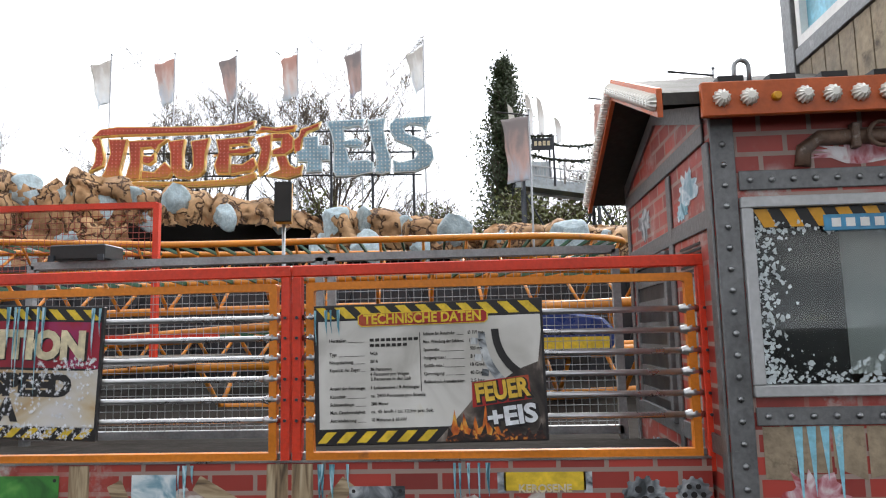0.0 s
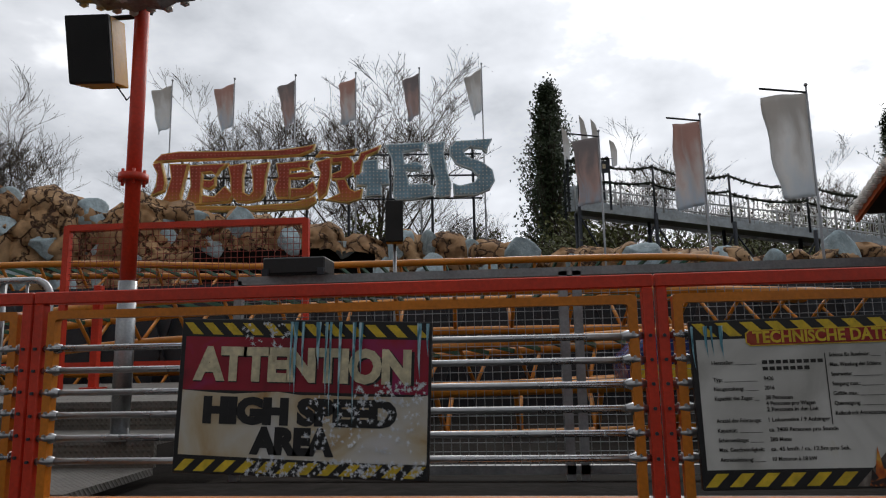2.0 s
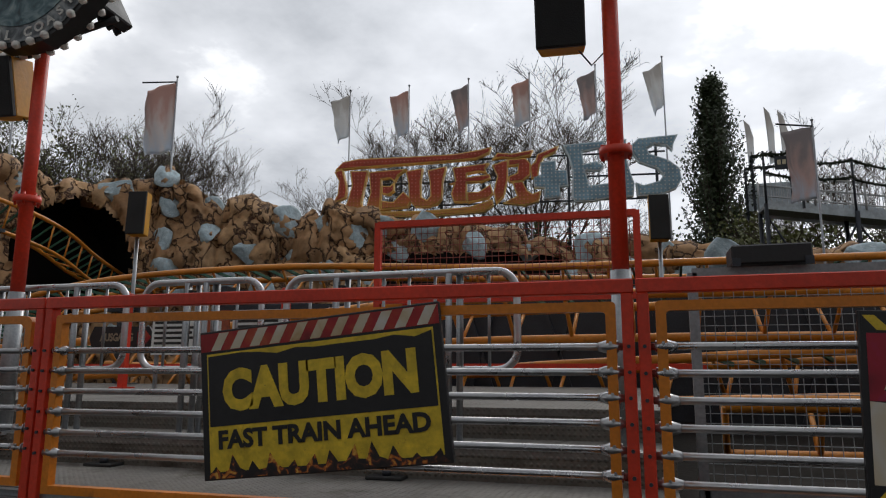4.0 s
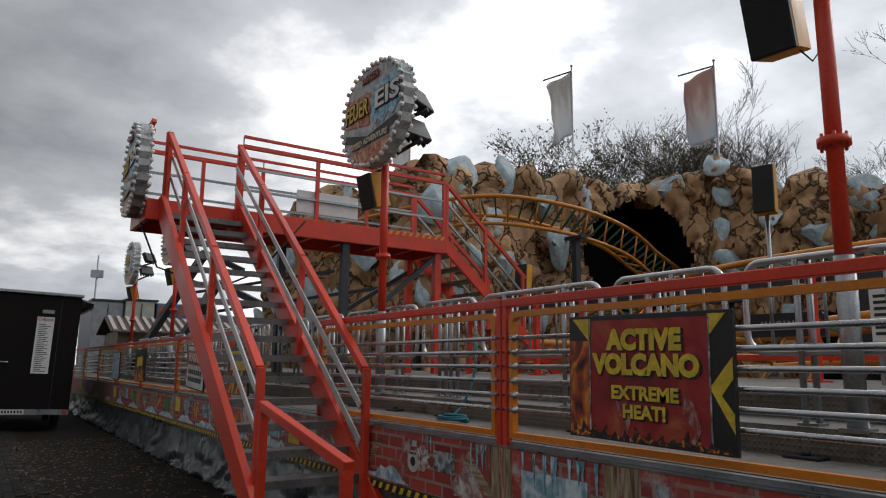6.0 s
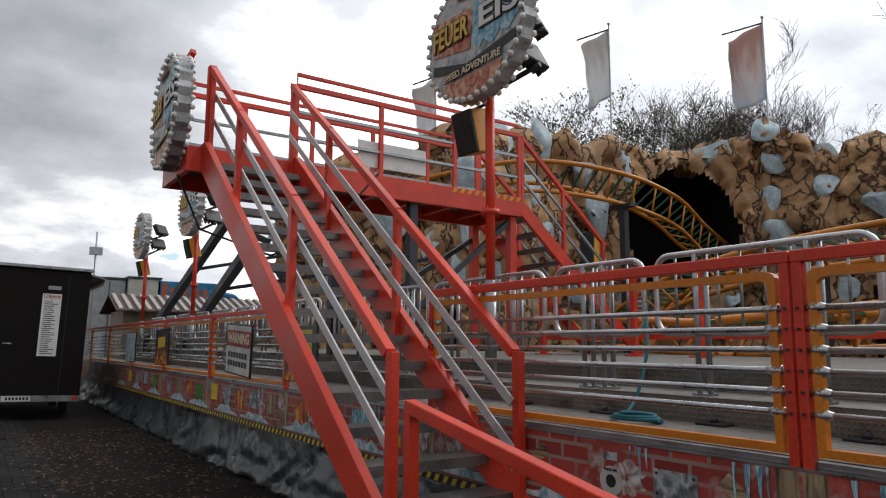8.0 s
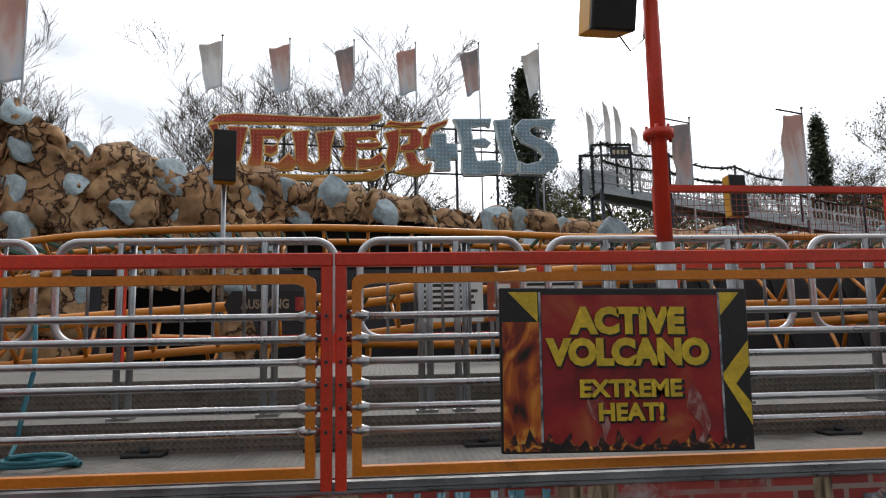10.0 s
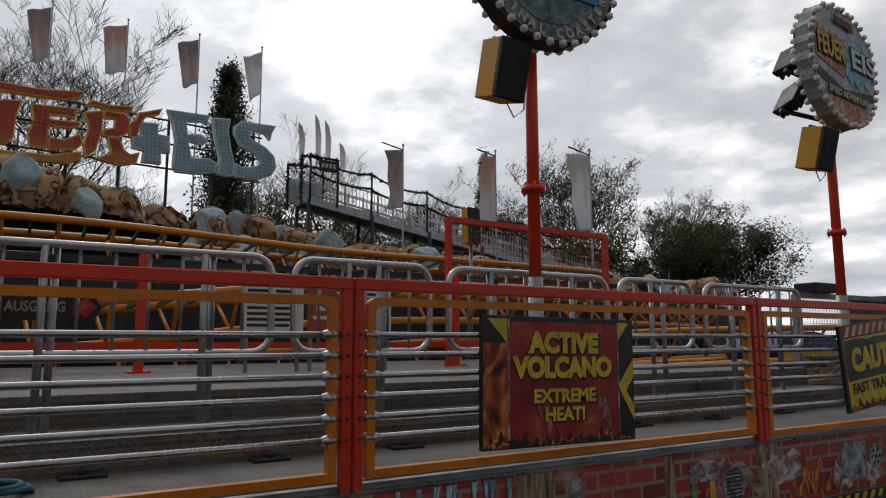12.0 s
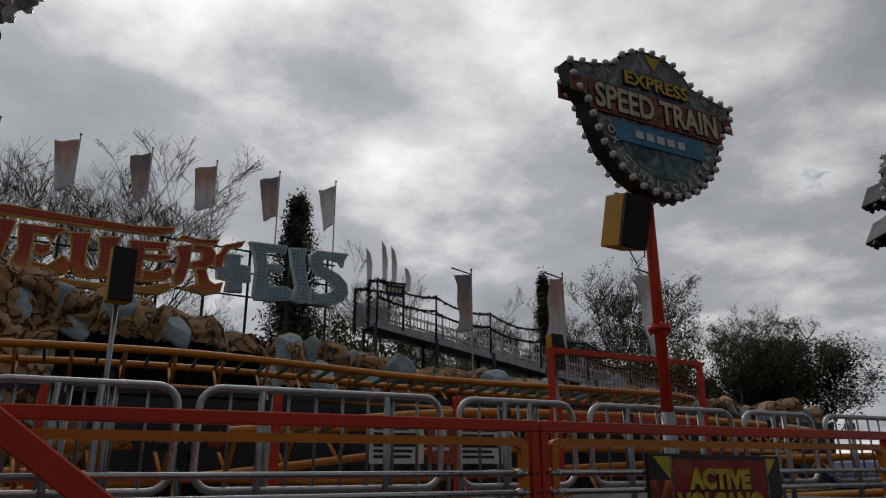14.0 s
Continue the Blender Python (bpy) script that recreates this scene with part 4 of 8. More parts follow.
    # back of the face
    for i in range(ns):
        a, b = grid[i][nz].co, grid[i + 1][nz].co
        _, n = along(lens[-1] * (i + 0.5) / ns)
        q = [a, b, b - n * 1.0 - Vector((0, 0, 0.6)), a - n * 1.0 - Vector((0, 0, 0.6))]
        bm.faces.new([bm.verts.new(v) for v in q])
    return bm, free


TUN_S = lens[5] - 0.10
bm, ROCK_SPOTS = rock_face()
me = bpy.data.meshes.new("rock_face")
bm.normal_update()
bm.to_mesh(me)
bm.free()
for m in (ROCK, ROCK_PALE):
    me.materials.append(m)
rock = tagged(new("rock_face", me), "artificial ochre rock face with blue-grey ice boulders and a tunnel mouth", "rock wall", kind="structure")


def ice_boulder(seed):
    """A faceted boulder with flattened sides."""
    rg = random.Random(seed)
    bm = B()
    bmesh.ops.create_icosphere(bm, subdivisions=3, radius=1.0)
    planes = [(Vector((rg.uniform(-1, 1), rg.uniform(-1, 1), rg.uniform(-1, 1))).normalized(), rg.uniform(0.45, 0.75)) for _ in range(11)]
    for v in bm.verts:
        for nn, d in planes:
            k = v.co.dot(nn) - d
            if k > 0:
                v.co -= nn * k
        v.co += v.co.normalized() * 0.06 * noise.noise(v.co * 2.5 + Vector((seed, 0, 0)))
        v.co.z *= 1.15
    me = mesh_of("ice_boulder", bm, ICE)
    for f in me.polygons:
        f.use_smooth = True
    return me


BOULDERS = [ice_boulder(60 + i) for i in range(7)]
rg = random.Random(17)
taken = []
spots = [q for q in ROCK_SPOTS if q[3] > 0.90]
rg.shuffle(spots)
rest = list(ROCK_SPOTS)
rg.shuffle(rest)
for limit, pool in ((26, spots), (98, rest)):
    for co, n, s, up in pool:
        if len(taken) >= limit:
            break
        big = rg.uniform(0.36, 0.68)
        if any((co - c).length < big + r + 0.15 for c, r in taken):
            continue
        taken.append((co, big))
        b = part("ice_boulder", BOULDERS[len(taken) % 7], None, rock)
        b.location = co - n * 0.04 - Vector((0, 0, 0.28 if up > 0.9 else 0.0))
        b.scale = (big * rg.uniform(0.7, 1.35), big * 0.42, big * rg.uniform(0.7, 1.45))
        b.rotation_euler = (rg.uniform(-0.3, 0.3), rg.uniform(-0.5, 0.5), math.atan2(n.y, n.x) + math.pi / 2 + rg.uniform(-0.3, 0.3))
# black surfaces behind the openings, in place of the shade inside
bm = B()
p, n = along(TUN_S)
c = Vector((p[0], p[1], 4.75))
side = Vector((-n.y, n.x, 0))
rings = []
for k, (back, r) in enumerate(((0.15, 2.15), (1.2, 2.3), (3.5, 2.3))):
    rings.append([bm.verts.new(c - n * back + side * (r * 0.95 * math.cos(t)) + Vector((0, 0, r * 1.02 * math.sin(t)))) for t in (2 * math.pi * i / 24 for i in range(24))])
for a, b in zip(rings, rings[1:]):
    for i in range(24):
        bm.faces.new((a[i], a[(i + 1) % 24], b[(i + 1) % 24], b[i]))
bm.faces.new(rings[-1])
solid("tunnel_shade_shell", bm, CAVE, "black shell standing in for the shade inside the rock tunnel", "tunnel", kind="structure")
# added sheets whose black stands for the shade in the gap and doorway
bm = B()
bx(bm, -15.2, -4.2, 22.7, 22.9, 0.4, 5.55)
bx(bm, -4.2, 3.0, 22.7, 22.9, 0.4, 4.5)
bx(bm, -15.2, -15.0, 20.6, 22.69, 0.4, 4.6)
solid("cave_shade_sheet", bm, CAVE, "black sheets added as the shade under the rocks", "wall", kind="structure")

# ---- coaster track ----


def smooth_path(pts, k=8):
    """A rounded path through the points."""
    pts = [Vector(p) for p in pts]
    out = []
    for i in range(len(pts) - 1):
        p0, p1, p2, p3 = pts[max(i - 1, 0)], pts[i], pts[i + 1], pts[min(i + 2, len(pts) - 1)]
        for j in range(k):
            t = j / k
            out.append(0.5 * ((2 * p1) + (-p0 + p2) * t + (2 * p0 - 5 * p1 + 4 * p2 - p3) * t * t + (-p0 + 3 * p1 - 3 * p2 + p3) * t * t * t))
    return out + [pts[-1]]


def coaster_track(pts, banks, drop=0.42, posts=()):
    """Twin rails with cross ties, and a lattice of struts to a lower tube."""
    path = smooth_path(pts)
    tr = thing("coaster_track", "orange tubular coaster track with green cross ties", "coaster track", "coaster track", path[0])
    o = path[0]
    left, right, low = [], [], []
    for i, p in enumerate(path):
        d = (path[min(i + 1, len(path) - 1)] - path[max(i - 1, 0)]).normalized()
        s = d.cross(Vector((0, 0, 1))).normalized()
        u = i / (len(path) - 1) * (len(banks) - 1)
        k = min(int(u), len(banks) - 2)
        a = radians(banks[k] + (banks[k + 1] - banks[k]) * (u - k))
        r = s * math.cos(a) + Vector((0, 0, 1)) * math.sin(a)
        nrm = r.cross(d).normalized()
        left.append(p - r * 0.45 - o)
        right.append(p + r * 0.45 - o)
        low.append(p - nrm * drop - o)
    for nm, line, rad in (("rail", left, 0.055), ("rail", right, 0.055), ("spine", low, 0.05)):
        bm = B()
        tube(bm, line, rad, 10)
        part(nm, bm, TRACK, tr)
    total = [0.0]
    for a, b in zip(path, path[1:]):
        total.append(total[-1] + (b - a).length)
    k, i = 0, 0
    while k * 0.34 < total[-1]:
        s = k * 0.34
        while total[i + 1] < s and i < len(path) - 2:
            i += 1
        t = (s - total[i]) / max(1e-6, total[i + 1] - total[i])
        l, r, w = left[i].lerp(left[i + 1], t), right[i].lerp(right[i + 1], t), low[i].lerp(low[i + 1], t)
        bm = B()
        bar(bm, l, r, 0.035, 0.05)
        part("cross_tie", bm, GREEN, tr)
        if k % 2 == 0:
            for q in (l, r):
                bm = B()
                tube(bm, [q, w], 0.024, 6)
                part("strut", bm, TRACK, tr)
        k += 1
    for f in posts:
        q = low[int(f * (len(low) - 1))] + o
        c = thing("track_column", "dark steel column carrying the coaster track", "column", "track columns", (q.x, q.y, 0.4))
        bm = B()
        bar(bm, (0, 0, 0), (0, 0, q.z - 0.45), 0.16, 0.16)
        part("shaft", bm, DARKSTEEL, c)
        bm = B()
        bx(bm, -0.3, 0.3, -0.12, 0.12, q.z - 0.5, q.z - 0.42)
        part("saddle", bm, DARKSTEEL, c)
    return tr


# upper curve out of the tunnel, past the bridge
coaster_track([(-18.6, 19.5, 4.2), (-17.9, 17.2, 4.55), (-17.3, 15.2, 5.0), (-17.3, 13.2, 5.35), (-18.2, 11.4, 5.6), (-20.2, 10.2, 5.55), (-23.0, 9.2, 5.3), (-26.5, 9.2, 5.0)], [-24, -32, -34, -30, -22, -10, 0, 0], drop=0.55, posts=(0.42, 0.7, 0.95))
# long low curve before the rocks
coaster_track([(-16.5, 13.0, 2.2), (-14.2, 12.0, 2.75), (-11.5, 11.6, 3.1), (-8.0, 11.6, 3.2), (-4.0, 11.6, 3.05), (-0.5, 11.5, 2.98), (2.2, 11.9, 2.95), (3.3, 13.0, 2.95), (2.6, 14.4, 2.95), (0.0, 15.0, 2.9), (-6.0, 15.4, 2.6)], [0, 4, 6, 6, 4, 8, 16, 22, 16, 6, 0], posts=(0.2, 0.35, 0.5, 0.62))
# lower runs inside the ride
coaster_track([(-11.0, 8.4, 1.75), (-8.0, 8.8, 1.95), (-5.0, 9.0, 2.25), (-2.0, 8.8, 2.3), (1.5, 9.2, 2.3), (4.5, 10.5, 2.3)], [0, 4, 6, 4, 0, 0])
coaster_track([(-10.0, 10.0, 1.6), (-6.0, 9.9, 1.45), (-3.0, 9.6, 1.55), (0.5, 8.4, 1.7), (3.5, 7.4, 1.8)], [0, 0, 5, 5, 0])
coaster_track([(-14.0, 9.0, 1.9), (-11.5, 8.6, 1.75), (-11.0, 8.4, 1.75)], [0, 0])
coaster_track([(-1.5, 7.0, 1.25), (1.0, 6.9, 1.3), (4.0, 7.6, 1.35)], [0, 0])

# ---- the large fire and ice sign on its frame ----
FIRE = material("fire_letter_face", (0.46, 0.07, 0.03), 0.45, vary=0.25, scale=1.2, grain=18)
fn, fl = FIRE.node_tree.nodes, FIRE.node_tree.links
f_bsdf = fn["Principled BSDF"]
f_red = f_bsdf.inputs["Base Color"].links[0].from_socket
f_co, f_sep, f_map, f_mix = fn.new("ShaderNodeTexCoord"), fn.new("ShaderNodeSeparateXYZ"), fn.new("ShaderNodeMapRange"), fn.new("ShaderNodeMix")
fl.new(f_co.outputs["Object"], f_sep.inputs[0])
fl.new(f_sep.outputs[2], f_map.inputs[0])
# the print runs from gold at the foot to red at the top
f_map.inputs[1].default_value, f_map.inputs[2].default_value = -0.1, 0.75
f_mix.data_type = 'RGBA'
fl.new(f_map.outputs[0], f_mix.inputs[0])
f_mix.inputs[6].default_value = (0.62, 0.33, 0.05, 1)
fl.new(f_red, f_mix.inputs[7])
fl.new(f_mix.outputs[2], f_bsdf.inputs["Base Color"])
RED_BULB = material("red_bulb_cap", (0.70, 0.22, 0.17), 0.2, vary=0.15, bump=0.0)
FIRE_RIM = material("gold_letter_rim", (0.80, 0.52, 0.14), 0.4, vary=0.25, scale=2)
ICE_FACE = material("ice_letter_face", (0.25, 0.40, 0.50), 0.45, vary=0.3, scale=1.5, grain=14, dirt=(0.50, 0.62, 0.68), dirt_at=0.6)
ICE_RIM = material("frosted_letter_rim", (0.66, 0.75, 0.78), 0.4, vary=0.25, scale=2)
SX, SY, SZ = -12.6, 23.2, 7.0
SIGN_TURN = math.atan2(1.5, 12.0)


def big_letter(group, label, strokes, bulbs, face, rim):
    """Letter from outlined strokes; strokes in metres along the sign and up."""
    strokes = [[(x * 0.875, z) for x, z in pts] for pts in strokes]
    s = thing("sign_letter", label, "sign letter", group, (SX, SY, SZ))
    s.rotation_euler = (0, 0, SIGN_TURN)
    for pts in strokes:
        bm = B()
        plate(bm, [(x, 0.0, z) for x, z in pts], 0.22)
        part("stroke", bm, rim, s)
        c = Vector((sum(p[0] for p in pts) / len(pts), 0, sum(p[1] for p in pts) / len(pts)))
        ins = []
        k = len(pts)
        area = sum(pts[i][0] * pts[(i + 1) % k][1] - pts[(i + 1) % k][0] * pts[i][1] for i in range(k))
        sg = 1 if area > 0 else -1
        for i in range(k):
            a, b, d = (Vector((pts[j % k][0], 0, pts[j % k][1])) for j in (i - 1, i, i + 1))
            e1, e2 = (b - a).normalized(), (d - b).normalized()
            n1, n2 = Vector((-e1.z, 0, e1.x)) * sg, Vector((-e2.z, 0, e2.x)) * sg
            m = (n1 + n2)
            m = m / max(0.35, m.length_squared) * 2 * 0.045
            ins.append(b + m)
        bm = B()
        plate(bm, [(v.x, -0.03, v.z) for v in ins], 0.035)
        part("face", bm, face, s)
        if bulbs:
            bm = B()
            x0, x1 = min(v.x for v in ins), max(v.x for v in ins)
            z0, z1 = min(v.z for v in ins), max(v.z for v in ins)
            sp = 0.135
            for ix in range(int((x1 - x0) / sp) + 1):
                for iz in range(int((z1 - z0) / sp) + 1):
                    x, z = x0 + ix * sp + 0.05, z0 + iz * sp + 0.05
                    inside = False
                    for i in range(k):
                        a, b = ins[i], ins[(i + 1) % k]
                        if (a.z > z) != (b.z > z) and x < (b.x - a.x) * (z - a.z) / (b.z - a.z) + a.x:
                            inside = not inside
                    if inside:
                        vs = [bm.verts.new((x + 0.032 * math.cos(t), -0.032, z + 0.032 * math.sin(t))) for t in (0.8, 2.4, 3.9, 5.5)]
                        tip = bm.verts.new((x, -0.06, z))
                        for i in range(4):
                            bm.faces.new((vs[i], vs[(i + 1) % 4], tip))
            tagged(part("bulbs", bm, RED_BULB if face is FIRE else BULB, s), kind="stuff")
    return s


fire = ("letters of the big sign", "large orange-red bulb-studded letter with a gold rim", )
# F
big_letter(*fire, [[(0.53, 1.66), (1.3, 1.66), (1.18, 1.13), (1.04, 0.51), (1.13, 0.09), (0.11, 0), (0.44, 0.51), (0.62, 1.13)], [(-0.16, 1.66), (0.2, 1.75), (0.35, 1.25), (0.41, 0.95), (0.35, 0.68), (-0.2, 0.45), (0.02, 0.83), (0.05, 1.31)]], True, FIRE, FIRE_RIM)
# E
big_letter(*fire, [[(1.33, 1.6), (2.92, 1.66), (2.56, 1.42), (2.44, 1.19), (2.23, 1.34), (1.87, 1.31), (1.84, 0.18), (1.21, 0.15), (1.42, 0.83)], [(1.9, 1.07), (2.23, 1.04), (2.41, 1.19), (2.41, 0.86), (2.17, 0.71), (1.9, 0.77)], [(1.87, 0.51), (2.38, 0.45), (2.8, 0.83), (3.16, 0.51), (2.98, 0.24), (1.87, 0.17)]], True, FIRE, FIRE_RIM)
# U
big_letter(*fire, [[(2.89, 1.57), (3.61, 1.66), (3.52, 1.13), (3.55, 0.6), (3.78, 0.48), (3.93, 0.63), (3.9, 1.13), (3.81, 1.57), (4.59, 1.69), (4.44, 1.13), (4.41, 0.51), (4.2, 0.3), (3.72, 0.21), (3.28, 0.24), (3.04, 0.48), (3.01, 1.13)]], True, FIRE, FIRE_RIM)
# E
big_letter(*fire, [[(4.83, 1.63), (6.35, 1.75), (6.17, 1.57), (6.23, 1.39), (5.91, 1.45), (5.43, 1.39), (5.4, 0.36), (4.89, 0.36), (4.77, 0.68), (4.95, 1.13)], [(4.71, 1.04), (5.4, 1.25), (6.35, 1.34), (6.38, 1.19), (6, 1.07), (5.43, 1.07)], [(5.43, 0.71), (5.91, 0.71), (6.38, 0.98), (6.5, 0.65), (6.29, 0.45), (5.43, 0.33)]], True, FIRE, FIRE_RIM)
# R
big_letter(*fire, [[(6.44, 1.66), (7.1, 1.84), (7.07, 1.13), (6.92, 0.51), (6.59, 0.24), (6.5, 0.68), (6.65, 1.25)], [(7.1, 1.84), (7.79, 1.87), (8, 1.66), (7.97, 1.25), (7.64, 1.04), (7.1, 1.01), (7.1, 1.22), (7.46, 1.34), (7.49, 1.63), (7.1, 1.6)], [(7.25, 1.01), (7.67, 1.04), (7.85, 0.68), (8.06, 0.57), (8.39, 0.68), (8.3, 0.3), (7.76, 0.15), (6.86, 0.27), (7.43, 0.51)], [(6.44, 1.87), (6.68, 2.11), (7.25, 2.05), (8.12, 2.16), (8, 1.96), (7.34, 1.87), (6.8, 1.93)]], True, FIRE, FIRE_RIM)
big_letter("letters of the big sign", "long red flourish over the word with a gold edge", [[(-0.13, 1.72), (0.2, 2.02), (0.89, 2.11), (3.13, 2.11), (4.92, 2.13), (5.97, 2.25), (6.44, 2.34), (6.35, 2.13), (5.82, 1.93), (4.62, 1.87), (2.23, 1.81), (0.89, 1.78)]], True, FIRE, FIRE_RIM)
big_letter("letters of the big sign", "long gold flourish under the word", [[(0.44, -0.09), (1.63, 0.12), (3.72, 0.09), (5.52, 0.18), (6.44, 0.42), (6.5, 0.21), (6.12, -0.03), (4.32, -0.11), (2.23, -0.1)]], True, FIRE, FIRE_RIM)
big_letter("letters of the big sign", "orange flame tongue beside the plus sign", [[(8.18, 1.72), (8.27, 1.99), (8.57, 2.08), (9.13, 2.28), (9.01, 2.05), (8.54, 1.87), (8.36, 1.6), (8.27, 1.13), (8, 1.13), (7.97, 1.57)]], True, FIRE, FIRE_RIM)
cold = ("letters of the big sign", "large ice-blue letter with a frosted rim")
big_letter("letters of the big sign", "large ice-blue plus sign with a frosted rim", [[(8.38, 1.69), (9, 1.74), (9, 1.38), (9.42, 1.38), (9.47, 0.81), (9.13, 0.79), (9.16, 0.4), (8.48, 0.37), (8.53, 0.76), (8.12, 0.79), (8.09, 1.2), (8.4, 1.25)]], True, ICE_FACE, ICE_RIM)
big_letter(*cold, [[(9.29, 2.28), (10.91, 2.36), (10.83, 2.03), (10.65, 2.1), (10.02, 2), (10.1, 1.56), (10.59, 1.64), (10.88, 1.46), (10.72, 1.3), (10.12, 1.33), (10.28, 0.79), (10.98, 0.84), (11.27, 0.73), (11.22, 0.37), (10.44, 0.24), (9.71, 0.22), (9.6, 0.42), (9.65, 1.33), (9.52, 1.85)]], True, ICE_FACE, ICE_RIM)
big_letter(*cold, [[(11.01, 2.31), (11.77, 2.39), (11.69, 1.97), (11.82, 1.33), (12, 0.79), (11.95, 0.37), (11.56, 0.29), (11.32, 0.35), (11.38, 0.94), (11.17, 1.59), (11.09, 1.97)]], True, ICE_FACE, ICE_RIM)
big_letter(*cold, [[(12.21, 2.39), (13.72, 2.47), (13.54, 2.16), (13.49, 1.9), (13.28, 2.1), (12.78, 2.16), (12.52, 2), (12.63, 1.82), (13.31, 1.59), (13.7, 1.3), (13.78, 0.89), (13.57, 0.58), (12.99, 0.37), (12.08, 0.35), (12.05, 0.84), (12.34, 0.73), (12.94, 0.86), (13.1, 1.07), (12.89, 1.3), (12.21, 1.54), (11.95, 1.9), (11.95, 2.18)]], True, ICE_FACE, ICE_RIM)
FR = thing("sign_scaffold", "dark lattice scaffold carrying the big sign", "scaffold", at=(SX, SY, SZ))
FR.rotation_euler = (0, 0, SIGN_TURN)
for i in range(8):
    bm = B()
    x = 0.8 + i * 1.5
    tube(bm, [(x, 0.35, -3.2), (x, 0.35, 2.3 if i > 2 else 1.9)], 0.05, 8)
    part("upright", bm, DARKSTEEL, FR)
for z in (0.35, 1.2, 2.0):
    bm = B()
    tube(bm, [(0.3, 0.33, z), (11.6, 0.33, z)], 0.035, 6)
    part("cross_tube", bm, DARKSTEEL, FR)


# ---- flags ----
def flag_material(name, top, mid, low):
    m = material(name, mid, 0.8, vary=0.3, scale=1.6, grain=14, bump=0.1)
    n, l = m.node_tree.nodes, m.node_tree.links
    out, p = n["Material Output"], n["Principled BSDF"]
    co, sep, ns = n.new("ShaderNodeTexCoord"), n.new("ShaderNodeSeparateXYZ"), n.new("ShaderNodeTexNoise")
    ns.inputs["Scale"].default_value, ns.inputs["Detail"].default_value = 3.0, 5
    l.new(co.outputs["Generated"], sep.inputs[0])
    l.new(co.outputs["Generated"], ns.inputs["Vector"])
    a = n.new("ShaderNodeMath")
    a.operation = 'MULTIPLY_ADD'
    a.inputs[1].default_value = 1.3
    l.new(ns.outputs[0], a.inputs[0])
    l.new(sep.outputs[2], a.inputs[2])
    rp = n.new("ShaderNodeValToRGB")
    e = rp.color_ramp.elements
    e[0].position, e[0].color = 0.38, (*low, 1)
    e[1].position, e[1].color = 0.88, (*top, 1)
    k = e.new(0.62)
    k.color = (*mid, 1)
    mr = n.new("ShaderNodeMath")
    mr.operation = 'MULTIPLY'
    mr.inputs[1].default_value = 0.62
    l.new(a.outputs[0], mr.inputs[0])
    l.new(mr.outputs[0], rp.inputs[0])
    l.new(rp.outputs[0], p.inputs["Base Color"])
    tr = n.new("ShaderNodeBsdfTranslucent")
    l.new(rp.outputs[0], tr.inputs[0])
    mx = n.new("ShaderNodeMixShader")
    mx.inputs[0].default_value = 0.65
    l.new(p.outputs[0], mx.inputs[1])
    l.new(tr.outputs[0], mx.inputs[2])
    l.new(mx.outputs[0], out.inputs[0])
    return m


FLAGS = [flag_material("grey_white_flag_cloth", (0.62, 0.60, 0.58), (0.80, 0.80, 0.80), (0.70, 0.74, 0.78)), flag_material("pale_red_flag_cloth", (0.60, 0.44, 0.40), (0.72, 0.68, 0.67), (0.62, 0.68, 0.75)), flag_material("smoky_flag_cloth", (0.40, 0.37, 0.37), (0.62, 0.50, 0.47), (0.58, 0.62, 0.68))]
POLE = material("flag_pole_grey", (0.35, 0.36, 0.38), 0.4, 0.5, vary=0.15)


def flag(x, y, top, foot, w, h, mat, limp=0.5, turn=180, arm=False):
    """A cloth on a pole; limp: how far it hangs in folds."""
    s = thing("flag", "grey-white printed event flag on a slim pole", "flag", "flags round the ride", (x, y, foot))
    bm = B()
    tube(bm, [(0, 0, 0), (0, 0, top - foot)], [0.04, 0.025], 8)
    ball(bm, (0, 0, top - foot + 0.03), 0.05, 1)
    part("mast", bm, POLE, s)
    if arm:
        bm = B()
        a = radians(turn)
        tube(bm, [(0, 0, top - foot - 0.15), (w * 1.04 * math.cos(a), w * 1.04 * math.sin(a), top - foot - 0.12)], 0.025, 6)
        part("arm", bm, BLACK, s)
    bm = B()
    nu, nv = 12, 20
    g = []
    ph = R.uniform(0, 6)
    for i in range(nu + 1):
        u = i / nu
        col = []
        for j in range(nv + 1):
            v = j / nv
            out = u * w * (1 - limp * (0.35 + 0.55 * v))
            wob = 0.13 * w * u * math.sin(7 * u + 3.2 * v + ph) * (0.4 + limp + 0.5 * v) + 0.05 * math.sin(11 * v + ph) * u
            a = radians(turn)
            zz = top - foot - 0.17 - v * h - limp * u * h * 0.28
            col.append(bm.verts.new((math.cos(a) * (out + 0.03) - math.sin(a) * wob, math.sin(a) * (out + 0.03) + math.cos(a) * wob, zz)))
        g.append(col)
    for i in range(nu):
        for j in range(nv):
            f = bm.faces.new((g[i][j], g[i + 1][j], g[i + 1][j + 1], g[i][j + 1]))
            f.smooth = True
    c = part("cloth", bm, mat, s)
    md = c.modifiers.new("thick", 'SOLIDIFY')
    md.thickness = 0.006
    return s


